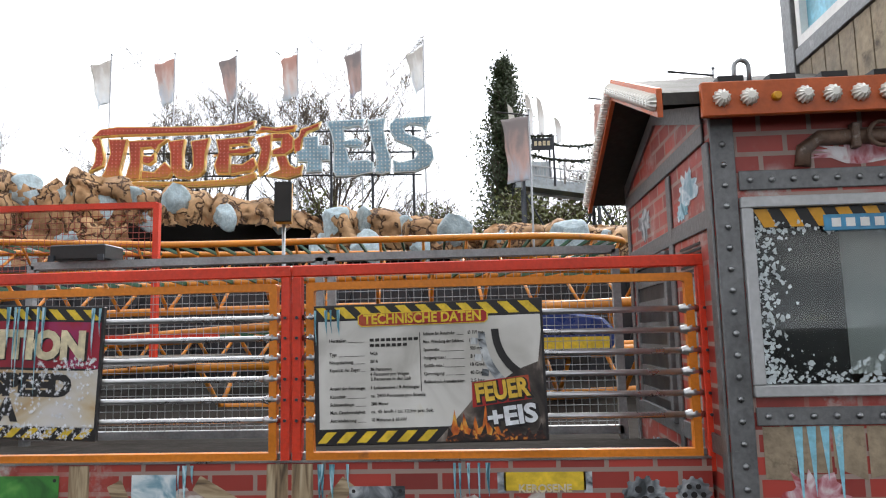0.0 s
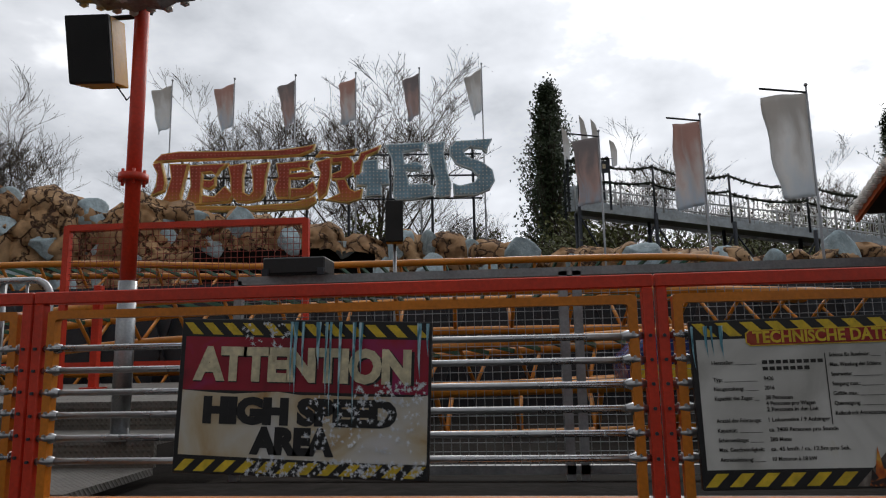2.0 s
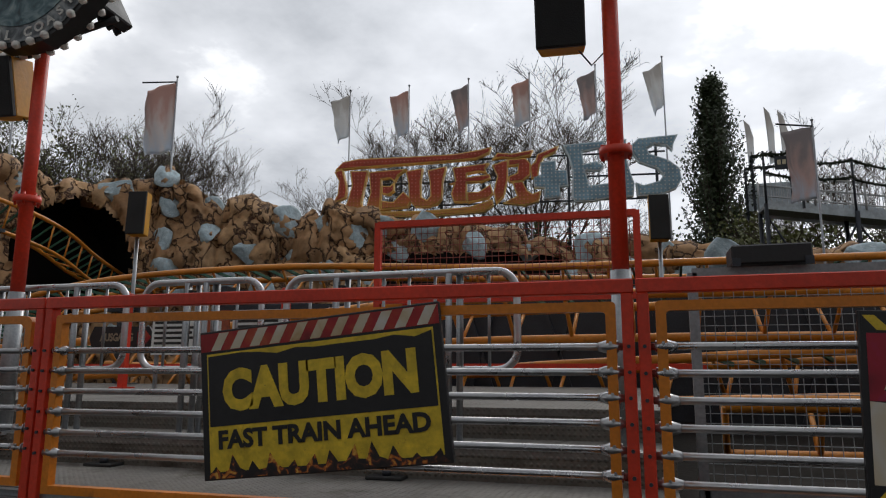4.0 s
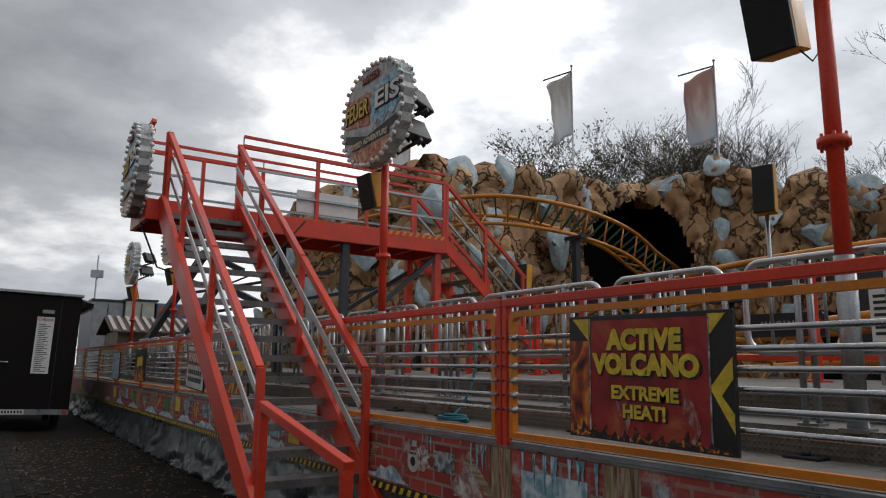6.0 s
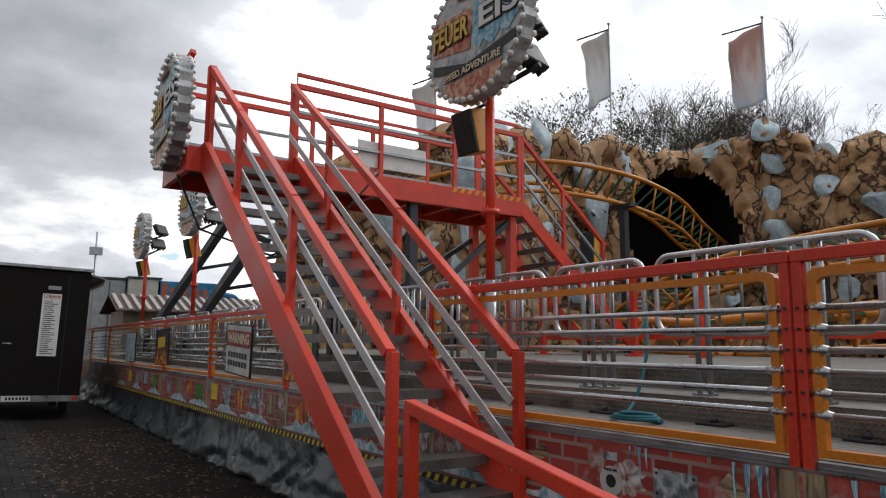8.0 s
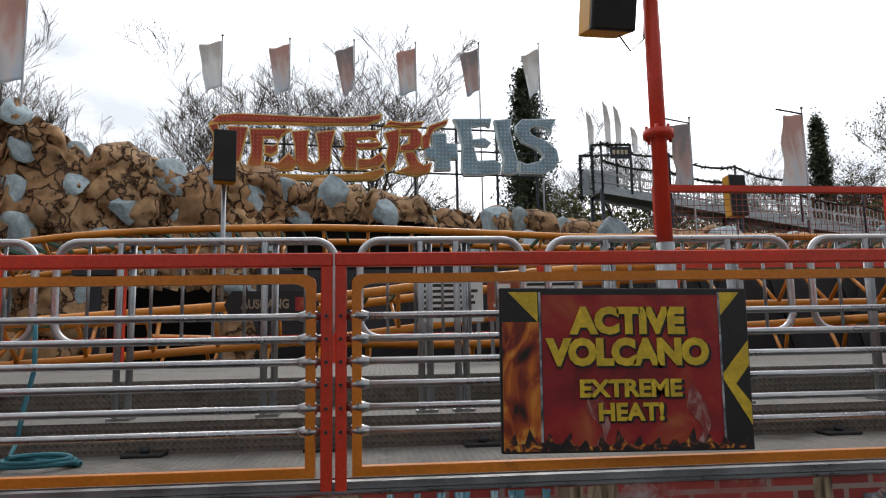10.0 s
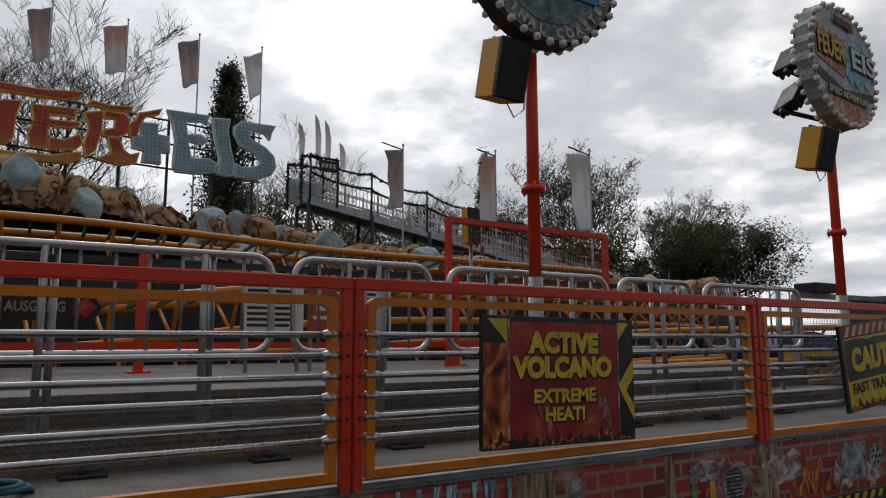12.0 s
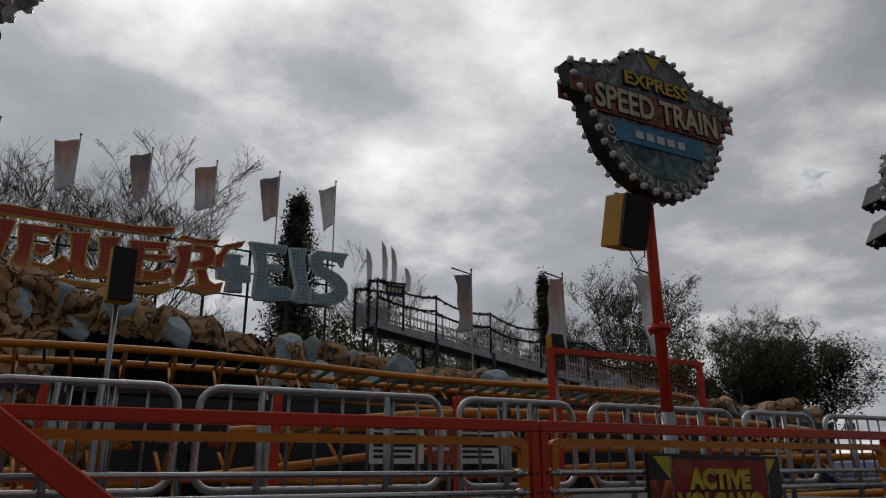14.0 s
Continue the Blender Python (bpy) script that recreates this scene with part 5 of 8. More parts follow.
for i, (x, y, z) in enumerate(((-12.15, 23.0, 11.65), (-10.0, 23.4, 11.75), (-7.85, 23.75, 11.9), (-5.7, 24.1, 12.0), (-3.4, 24.4, 12.17), (-1.13, 24.7, 12.33))):
    flag(x + (x + 3.5) * 0.04, y + 0.9, z + 0.4, 0.0, 0.85, 1.65, FLAGS[(0, 1, 2, 1, 2, 0)[i]], 0.38 + 0.14 * (i % 3), 180 + R.uniform(-15, 15))
flag(-19.33, 15.6, 10.98, 0.0, 1.1, 2.1, FLAGS[0], 0.35, 190, True)
flag(-16.43, 18.9, 10.95, 0.0, 1.15, 2.3, FLAGS[1], 0.3, 190, True)
flag(-22.5, 11.5, 9.6, 0.0, 1.0, 2.0, FLAGS[0], 0.3, 190, True)
flag(5.03, 18.97, 7.95, 0.0, 0.95, 2.3, FLAGS[1], 0.25, 197, True)
flag(6.62, 16.16, 7.54, 0.0, 1.12, 2.4, FLAGS[0], 0.18, 195, True)
flag(2.6, 21.0, 8.3, 0.0, 1.0, 2.0, FLAGS[2], 0.3, 200, True)


# ---- the ticket booth ----
KX, KY0, KY1 = 2.16, 2.90, 4.62
KIOSK_PRINT = print_material()
IRON = material("riveted_iron_band", (0.16, 0.165, 0.17), 0.45, 0.5, vary=0.3, scale=5, grain=50, bump=0.2, dirt=(0.28, 0.28, 0.28), dirt_at=0.62)
FASCIA = material("orange_red_fascia", (0.50, 0.10, 0.02), 0.4, vary=0.2, scale=3, dirt=(0.25, 0.07, 0.03), dirt_at=0.66)
P_PIPE = material("printed_grey_pipe", (0.22, 0.22, 0.21), 0.45, vary=0.5, scale=8, dirt=(0.45, 0.44, 0.42), dirt_at=0.56)
ROOFDARK = material("dark_roof_board", (0.030, 0.026, 0.022), 0.7, vary=0.4, scale=3, grain=25, bump=0.4, dirt=(0.07, 0.055, 0.04), dirt_at=0.6)
GLASS = bpy.data.materials.new("window_glass")
GLASS.use_nodes = True
gp = GLASS.node_tree.nodes["Principled BSDF"]
gp.inputs["Base Color"].default_value = (0.75, 0.82, 0.82, 1)
gp.inputs["Roughness"].default_value = 0.03
gp.inputs["Transmission Weight"].default_value = 1.0
gp.inputs["IOR"].default_value = 1.45
FRAMEGREY = material("pale_grey_frame", (0.44, 0.45, 0.46), 0.45, 0.3, vary=0.15, scale=6, dirt=(0.3, 0.3, 0.3), dirt_at=0.62)
FROST = material("painted_frost", (0.50, 0.56, 0.58), 0.7, vary=0.3, scale=9, grain=40)
HOUSE = thing("ticket_booth", "small gabled booth printed as red brick with riveted iron bands", "booth", at=(KX, KY0, 0))
bm = B()
# front wall with a window opening, left wall, back
bx(bm, 0.0, 5.0, 0.0, 0.05, 0.0, 1.24)
bx(bm, 0.0, 5.0, 0.0, 0.05, 2.03, 2.40)
bx(bm, 0.0, 0.10, 0.0, 0.05, 1.24, 2.03)
bx(bm, 1.25, 5.0, 0.0, 0.05, 1.24, 2.03)
part("front_wall", bm, KIOSK_PRINT, HOUSE)
bm = B()
W = KY1 - KY0
plate(bm, [(0, 0.05, 0.0), (0, W, 0.0), (0, W, 2.36), (0, W / 2, 2.68), (0, 0.05, 2.36)], 0.05, (1, 0, 0))
part("side_wall", bm, KIOSK_PRINT, HOUSE)
bm = B()
bx(bm, 0.05, 5.0, W - 0.05, W, 0, 2.36)
bx(bm, 4.95, 5.0, 0.05, W - 0.05, 0, 2.36)
part("back_wall", bm, TIMBER, HOUSE)
bm = B()
bx(bm, 0.05, 4.95, 0.05, W - 0.05, 0.9, 0.94)
part("booth_floor", bm, BLACK, HOUSE)


def iron_band(x0, x1, z0, z1, y=-0.012, rivets=0.085, vertical=False):
    bm = B()
    bx(bm, x0, x1, y, -0.001, z0, z1)
    band = part("iron_band", bm, IRON, HOUSE, bevel=0.003)
    bm = B()
    length = (z1 - z0) if vertical else (x1 - x0)
    for i in range(int(length / rivets)):
        d = (i + 0.5) * rivets
        c = ((x0 + x1) / 2, y - 0.004, z0 + d) if vertical else (x0 + d, y - 0.004, (z0 + z1) / 2)
        ball(bm, c, 0.014, 1, 0.7)
    part("rivets", bm, STEEL, band)


iron_band(0.0, 0.095, 0.0, 2.36, vertical=True)
iron_band(0.105, 4.9, 2.06, 2.14)
iron_band(0.105, 4.9, 1.13, 1.20)
# side bands
for z0, z1 in ((2.28, 2.36), (1.92, 2.0), (1.0, 1.08)):
    bm = B()
    bx(bm, -0.012, -0.001, 0.06, W, z0, z1)
    b = part("iron_band", bm, IRON, HOUSE, bevel=0.003)
for y0 in (0.0, W - 0.09, 0.62):
    bm = B()
    bx(bm, -0.013, -0.001, y0 + 0.001, y0 + 0.07, 0, 2.27)
    part("iron_band", bm, IRON, HOUSE, bevel=0.003)
bm = B()
bx(bm, -0.02, -0.003, 0.76, 1.40, 1.10, 1.86)
part("side_window", bm, BLACK, HOUSE, "dark shuttered side window", bevel=0.004)
bm = B()
for i in range(6):
    bx(bm, -0.028, -0.0205, 0.76, 1.40, 1.15 + i * 0.12, 1.19 + i * 0.12)
part("window_slats", bm, IRON, HOUSE)
bm = B()
for y0, y1, z0, z1 in ((0.71, 1.45, 1.05, 1.10), (0.71, 1.45, 1.86, 1.905), (0.71, 0.76, 1.10, 1.86), (1.40, 1.45, 1.10, 1.86)):
    bx(bm, -0.032, -0.003, y0, y1, z0, z1)
part("side_window_frame", bm, IRON, HOUSE, bevel=0.003)
for k in (0, 1):
    bm = B()
    ya, yb = (0.06, W / 2) if k == 0 else (W, W / 2)
    plate(bm, [(-0.014, ya, 2.36), (-0.014, yb, 2.60), (-0.014, yb, 2.68), (-0.014, ya, 2.44)], 0.012, (1, 0, 0))
    part("gable_band", bm, IRON, HOUSE)
for y in (0.30, 0.46):
    bm = B()
    plate(bm, [(-0.0030, y, 1.10), (-0.0030, y + 0.06, 1.10), (-0.0030, y + 0.06, 1.70), (-0.0030, y, 1.70)], 0.001, (1, 0, 0))
    part("printed_pipe", bm, P_PIPE, HOUSE)
bm = B()
for i in range(7):
    bx(bm, -0.0060, -0.0030, 0.20, 0.52, 1.74 + i * 0.022, 1.752 + i * 0.022)
part("printed_vent", bm, BLACK, HOUSE)
# window
bm = B()
for a in ((0.10, 1.25, 1.24, 1.285), (0.10, 1.25, 1.985, 2.03), (0.10, 0.145, 1.286, 1.984), (1.205, 1.25, 1.286, 1.984)):
    bx(bm, a[0], a[1], -0.03, 0.06, a[2], a[3])
wf = part("window_frame", bm, FRAMEGREY, HOUSE, "pale grey window frame", bevel=0.004)
bm = B()
bx(bm, 0.146, 1.204, 0.005, 0.011, 1.287, 1.983)
gl = part("pane", bm, GLASS, wf)
gl.visible_shadow = False
bm = B()
for i in range(1000):
    side = i % 4
    u = R.random()
    d = abs(R.gauss(0, 0.05))
    s = R.uniform(0.004, 0.012)
    x, z = ((0.15 + d, 1.29 + u * 0.69), (1.20 - d, 1.29 + u * 0.69), (0.15 + u * 1.05, 1.29 + d), (0.15 + u * 1.05, 1.93 - d * 0.5))[side]
    pts = [(x + s * R.uniform(0.3, 1.4) * math.cos(t), -0.0005 - 0.000008 * i, z + s * R.uniform(0.3, 1.4) * math.sin(t)) for t in (2 * math.pi * k / 7 for k in range(7))]
    pts = [(min(max(p[0], 0.147), 1.203), p[1], min(max(p[2], 1.288), 1.982)) for p in pts]
    bm.faces.new([bm.verts.new(p) for p in pts])
part("frost_border", bm, FROST, wf, "painted white frost round the pane")
bm = B()
bx(bm, 0.147, 1.203, -0.006, -0.001, 1.905, 1.982)
hz = part("hazard_band", bm, BLACK, wf)
bm = B()
for i in range(10):
    x = 0.15 + i * 0.106
    plate(bm, [(x, -0.0075, 1.981), (x + 0.055, -0.0075, 1.981), (min(x + 0.09, 1.2), -0.0075, 1.906), (x + 0.04, -0.0075, 1.906)], 0.001)
part("hazard_stripes", bm, YELLOW, wf)
bm = B()
bx(bm, 0.42, 0.80, -0.012, -0.0078, 1.885, 1.95)
pl = part("blue_plaque", bm, SIGN_BLUE, wf, "blue name plaque", bevel=0.002)
bm = B()
for i in range(6):
    bx(bm, 0.45 + i * 0.055, 0.485 + i * 0.055, -0.0135, -0.0122, 1.90, 1.935)
part("illegible_print", bm, WHITE, pl)
# curtain and a pale poster inside
bm = B()
bx(bm, 0.16, 0.60, 0.25, 0.27, 0.945, 2.1)
part("dark_curtain", bm, BLACK, HOUSE)
bm = B()
bx(bm, 0.62, 1.24, 0.35, 0.36, 1.30, 1.95)
part("inner_notice", bm, PAPER, HOUSE, "pale notice inside the booth")
BPY = -0.0022
for i in range(9):
    bm = B()
    plate(bm, [(0.125 + i * 0.13, BPY, 0.93 + 0.02 * (i % 3)), (0.245 + i * 0.13, BPY, 0.92 + 0.03 * (i % 2)), (0.245 + i * 0.13, BPY, 1.125), (0.125 + i * 0.13, BPY, 1.125)], 0.001)
    part("painted_plank", bm, TIMBER, HOUSE)
for i in range(7):
    bm = B()
    x = 0.24 + i * 0.05 + (0.5 if i > 3 else 0)
    plate(bm, [(x, BPY - 0.001, 1.125), (x + 0.035, BPY - 0.001, 1.125), (x + 0.02, BPY - 0.001, 0.80 + 0.06 * (i % 3))], 0.0008)
    part("painted_icicle", bm, SIGN_CYAN, HOUSE)
PIPE = material("printed_rusty_pipe", (0.16, 0.10, 0.07), 0.5, vary=0.5, scale=6, dirt=(0.35, 0.30, 0.27), dirt_at=0.56)
bm = B()
tube(bm, [(0.36, -0.001, 2.15), (0.37, -0.001, 2.22), (0.43, -0.001, 2.265), (1.2, -0.001, 2.265), (2.4, -0.001, 2.265)], 0.032, 10)
pp = part("painted_pipe", bm, PIPE, HOUSE)
for x in (0.55, 0.78, 0.84, 1.1):
    bm = B()
    bx(bm, x, x + 0.03, -0.042, -0.002, 2.215, 2.315)
    part("pipe_flange", bm, PIPE, pp, bevel=0.004)
bm = B()
tube(bm, [(0.66 + 0.05 * math.cos(t), -0.045, 2.265 + 0.05 * math.sin(t)) for t in (2 * math.pi * i / 16 for i in range(16))], 0.009, 6, closed=True)
part("valve_wheel", bm, PIPE, pp)
# gabled roof with bulb-lined fascias
bm = B()
for s in (0, 1):
    a = (-0.20, -0.10 + s * (W + 0.30), 2.40 - s * 0.04)
    r = (-0.20, W / 2, 2.80)
    pts = [a, r, (5.1, r[1], r[2]), (5.1, a[1], a[2])]
    plate(bm, pts, 0.05, (0, 0, 1))
part("roof", bm, ROOFDARK, HOUSE, "dark gabled roof")
bm = B()
bx(bm, -0.06, 5.0, -0.135, -0.105, 2.335, 2.475)
fa = part("front_fascia", bm, FASCIA, HOUSE, "orange-red fascia with clear bulbs", bevel=0.004)
bm = B()
# fluted dome
rings = []
for y, r in ((0.0, 0.036), (-0.012, 0.036), (-0.026, 0.030), (-0.036, 0.016)):
    rings.append([bm.verts.new(((r if i % 2 else r * 0.80) * math.cos(math.pi * i / 12), y, (r if i % 2 else r * 0.80) * math.sin(math.pi * i / 12))) for i in range(24)])
for a, b in zip(rings, rings[1:]):
    for i in range(24):
        bm.faces.new((a[i], a[(i + 1) % 24], b[(i + 1) % 24], b[i]))
bm.faces.new(rings[-1])
cap = mesh_of("bulb_cap", bm, BULB)
bm = B()
tube(bm, [(0, 0, 0), (0, -0.022, 0)], [0.020, 0.014], 10)
socket = mesh_of("bulb_socket", bm, YELLOW)
for i in range(40):
    o = part("bulb_cap" if i != 2 else "bulb_socket", cap if i != 2 else socket, None, fa)
    o.location = (0.015 + i * 0.105, -0.136, 2.405)
for i in range(20):
    bm = B()
    bx(bm, 0.02 + i * 0.20, 0.12 + i * 0.20, -0.10, 0.05, 2.478, 2.51)
    part("roof_rib", bm, BLACK, HOUSE)
for s, (y0, z0, y1, z1) in enumerate(((-0.10, 2.40, W / 2, 2.80), (W + 0.20, 2.36, W / 2, 2.80))):
    bm = B()
    plate(bm, [(-0.225, y0, z0 - 0.05), (-0.225, y1, z1 - 0.05), (-0.225, y1, z1 + 0.07), (-0.225, y0, z0 + 0.07)], 0.022, (1, 0, 0))
    vf = part("verge_fascia", bm, FASCIA, HOUSE, "orange-red verge board with clear bulbs")
    for i in range(18):
        o = part("bulb_cap", cap, None, vf)
        t = (i + 0.5) / 18
        o.matrix_basis = Matrix.Translation((-0.227, y0 + (y1 - y0) * t, z0 + (z1 - z0) * t + 0.01)) @ Matrix.Rotation(radians(-90), 4, 'Z')
bm = B()
tube(bm, [(0.12, 0.0, 2.48)] + [(0.12 + 0.03 - 0.03 * math.cos(a), 0.0, 2.58 + 0.03 * math.sin(a)) for a in (radians(v) for v in range(0, 181, 30))] + [(0.18, 0, 2.48)], 0.010, 8)
part("lifting_eye", bm, STEEL, HOUSE)
# upper storey over the booth, its side towards the fence
UP = thing("upper_storey", "raised wooden storey with iron bands and a blue-lit window", "building", at=(3.0, 2.55, 2.5))
bm = B()
bx(bm, 0, 0.06, 0, 1.42, 0, 0.50)
bx(bm, 0, 0.06, 1.30, 1.42, 0.50, 2.6)
bx(bm, 0, 0.06, 0, 0.12, 0.50, 2.6)
bx(bm, 0.06, 3.2, 0, 0.06, 0, 2.6)
bx(bm, 0.06, 3.2, 1.36, 1.42, 0, 2.6)
bx(bm, 0, 3.2, 0, 1.42, 2.601, 2.66)
part("wall", bm, TIMBER, UP)
for i in range(9):
    bm = B()
    bx(bm, -0.016, -0.001, 0.02 + i * 0.145, 0.155 + i * 0.145, 0.0, 0.43)
    part("board", bm, TIMBER, UP)
bm = B()
bx(bm, -0.035, -0.001, 1.33, 1.45, 0.0, 2.6)
part("iron_corner", bm, IRON, UP, bevel=0.004)
bm = B()
bx(bm, -0.03, -0.001, 0.0, 1.32, 0.435, 0.53)
part("iron_band", bm, IRON, UP, bevel=0.004)
bm = B()
for a in ((0.12, 1.30, 0.535, 0.585), (0.12, 1.30, 2.3, 2.35), (0.12, 0.17, 0.585, 2.3), (1.25, 1.30, 0.585, 2.3), (0.69, 0.73, 0.585, 2.3)):
    bx(bm, -0.02, 0.05, a[0], a[1], a[2], a[3])
w2 = part("window_frame", bm, WHITE, UP)
bm = B()
bx(bm, 0.02, 0.03, 0.17, 1.25, 0.585, 2.3)
part("pane", bm, SIGN_CYAN, w2, "pale blue pane")

# ---- mesh gate behind the fence beside the booth ----
GT = thing("mesh_gate", "grey galvanised wire-mesh gate on a frame", "gate", at=(-1.85, 4.56, 0.84))
GW, GH = 3.9, 1.19
for x in (0, 1.98, 2.06, GW):
    bm = B()
    bar(bm, (x, 0, 0), (x, 0, GH), 0.05, 0.05)
    part("frame_post", bm, GALV, GT)
for z in (GH, 0.06):
    bm = B()
    bar(bm, (0, 0, z), (GW, 0, z), 0.05, 0.05)
    part("frame_rail", bm, GALV, GT)
bm = B()
for i in range(int(GW / 0.05)):
    tube(bm, [(0.05 * i, 0, 0.06), (0.05 * i, 0, GH)], 0.0022, 4, caps=False)
for i in range(int(GH / 0.05)):
    tube(bm, [(0, 0.004, 0.06 + 0.05 * i), (GW, 0.004, 0.06 + 0.05 * i)], 0.0022, 4, caps=False)
part("wire_mesh", bm, GALV, GT)


def red_mesh_frame(x0, x1, y0, y1, top, foot):
    s = thing("red_mesh_panel", "red square-tube frame filled with brown wire mesh", "mesh panel", "red mesh panels", (x0, y0, foot))
    d = Vector((x1 - x0, y1 - y0, 0))
    h = top - foot
    for a, b in (((0, 0, 0), (0, 0, h)), (d, d + Vector((0, 0, h))), ((0, 0, h - 0.02), d + Vector((0, 0, h - 0.02))), ((0, 0, h - 0.75), d + Vector((0, 0, h - 0.75)))):
        bm = B()
        bar(bm, a, b, 0.06, 0.06)
        part("frame_bar", bm, RED, s)
    bm = B()
    k = int(d.length / 0.06)
    for i in range(1, k):
        q = d * (i / k)
        tube(bm, [q + Vector((0, 0, h - 0.75)), q + Vector((0, 0, h))], 0.003, 4, caps=False)
    for i in range(1, 13):
        tube(bm, [Vector((0, 0, h - 0.06 * i)), d + Vector((0, 0, h - 0.06 * i))], 0.003, 4, caps=False)
    part("wire_mesh", bm, PINK, s)
    return s


red_mesh_frame(-4.52, -2.13, 6.78, 6.86, 2.91, 1.32)

# loudspeakers on thin stands within the ride
for x, y, z, foot, tn in ((-1.85, 10.3, 3.55, 0.84, 8), (-8.95, 8.75, 3.70, 1.32, 14), (-13.9, 8.9, 3.0, 1.32, 10)):
    st = thing("speaker_stand", "thin grey stand carrying a loudspeaker", "stand", "speaker stands", (x, y, foot))
    bm = B()
    tube(bm, [(0, 0, 0), (0, 0, z - 0.33 - foot)], 0.028, 8)
    part("pole", bm, STEEL, st)
    bm = B()
    bx(bm, -0.1, 0.1, -0.1, 0.1, 0, 0.02)
    part("base_plate", bm, STEEL, st)
    loudspeaker((x, y, z), tn, -3, 0.26, 0.62, 0.20)
bm = B()

# ---- the dark food trailer ----
TL = thing("food_trailer", "closed dark brown food trailer with a white menu board", "trailer", at=(-21.0, 1.3, 0.0))
TL.rotation_euler = (radians(-1.5), 0, 0)
bm = B()
bx(bm, -5.5, 0, -1.12, 1.0, 0.42, 2.84)
part("body", bm, TRAILER, TL, bevel=0.02)
bm = B()
bx(bm, -5.55, 0.05, -1.15, 1.03, 2.845, 2.91)
part("roof_edge", bm, STEEL, TL, bevel=0.01)
bm = B()
plate(bm, [(-5.0, 1.01, 2.78), (0.02, 1.01, 2.78), (0.02, 1.25, 2.72), (-5.0, 1.25, 2.72)], 0.03, (0, 0, 1))
part("awning", bm, STEEL, TL)
bm = B()
for i in range(60):
    z = 2.70 - 0.05 * 0
    plate(bm, [(-0.02 - i * 0.08, 1.24, 2.72), (-0.09 - i * 0.08, 1.24, 2.72), (-0.055 - i * 0.08, 1.24, 2.60)], 0.006)
part("awning_fringe", bm, STEEL, TL)
bm = B()
bx(bm, 0.001, 0.03, -0.95, 1.0, 0.36, 0.47)
part("bumper", bm, STEEL, TL)
for y in (-0.9, 0.86):
    bm = B()
    bx(bm, 0.031, 0.05, y, y + 0.10, 0.39, 0.45)
    part("rear_light", bm, RED, TL)
bm = B()
bx(bm, 0.031, 0.038, -0.28, 0.18, 0.37, 0.465)
np_ob = part("number_plate", bm, PAPER, TL, "white number plate")
bm = B()
for i in range(7):
    bx(bm, 0.0385, 0.040, -0.22 + i * 0.055, -0.185 + i * 0.055, 0.39, 0.445)
part("illegible_print", bm, INK, np_ob)
bm = B()
bx(bm, 0.001, 0.018, 0.20, 0.52, 1.20, 2.38)
mb = part("menu_board", bm, PAPER, TL, "tall white printed menu board")
t = part("lettering", lettering("Crêperie", 0.11, SIGN_RUST, 0.02, 0.001, 0.29), None, mb)
t.matrix_basis = Matrix.Translation((0.021, 0.36, 2.33)) @ Matrix.Rotation(radians(90), 4, 'Z')
bm = B()
for i in range(26):
    y1 = 0.25 + R.uniform(0.12, 0.22)
    bx(bm, 0.0185, 0.020, 0.24, y1, 1.24 + i * 0.039, 1.255 + i * 0.039)
part("illegible_print", bm, INK, mb)
bm = B()
bx(bm, 0.001, 0.02, 0.28, 0.50, 2.46, 2.53)
part("lamp_strip", bm, STEEL, TL)
bm = B()
tube(bm, [(0.001, -0.35, 1.42), (0.06, -0.35, 1.42), (0.06, -0.22, 1.42)], 0.012, 6)
part("door_handle", bm, CHROME, TL)
bm = B()
for y in (-0.55, 0.62):
    bx(bm, 0.001, 0.006, y, y + 0.012, 0.5, 2.75)
part("door_seam", bm, BLACK, TL)
for x in (-1.6, -3.6):
    for y in (-0.95, 0.80):
        bm = B()
        tube(bm, [(x, y, 0.31), (x, y + 0.16, 0.31)], 0.31, 18)
        wh = part("wheel", bm, RUBBER, TL)
        bm = B()
        tube(bm, [(x, y - 0.01, 0.31), (x, y + 0.17, 0.31)], 0.17, 14)
        part("rim", bm, STEEL, wh)

# far side of the fairground: hut, containers, lorry, halls
HUT_ROOF = material("faded_roof_felt", (0.10, 0.055, 0.045), 0.8, vary=0.3)
HUT_RIB = material("weathered_roof_rib", (0.36, 0.34, 0.32), 0.7, vary=0.25)
HT = thing("hut", "low timber hut with a pale ribbed roof", "hut", at=(-31.6, 7.6, 0))
HT.rotation_euler = (0, 0, radians(90))
bm = B()
bx(bm, -3.0, 3.4, -1.2, 1.2, 0, 2.5)
part("wall", bm, TIMBER, HT)
for s in (-1, 1):
    bm = B()
    plate(bm, [(-3.3, s * 1.7, 2.45), (3.7, s * 1.7, 2.45), (3.7, 0, 3.02), (-3.3, 0, 3.02)], 0.04, (0, 0, 1))
    roof = part("roof", bm, HUT_ROOF, HT)
    bm = B()
    bx(bm, -0.06, 0.06, -0.9, 0.9, 0, 0.05)
    rib = mesh_of("roof_rib", bm, HUT_RIB)
    for i in range(24):
        o = part("roof_rib", rib, None, roof)
        o.matrix_basis = Matrix.Translation((-3.15 + i * 0.29, s * 0.85, 2.78)) @ Matrix.Rotation(-s * math.atan2(0.57, 1.7), 4, 'X')
HALL = material("dull_grey_hall_sheet", (0.10, 0.105, 0.11), 0.7, vary=0.3, scale=0.5)
LBLUE = material("lorry_blue", (0.02, 0.17, 0.34), 0.35, vary=0.25)
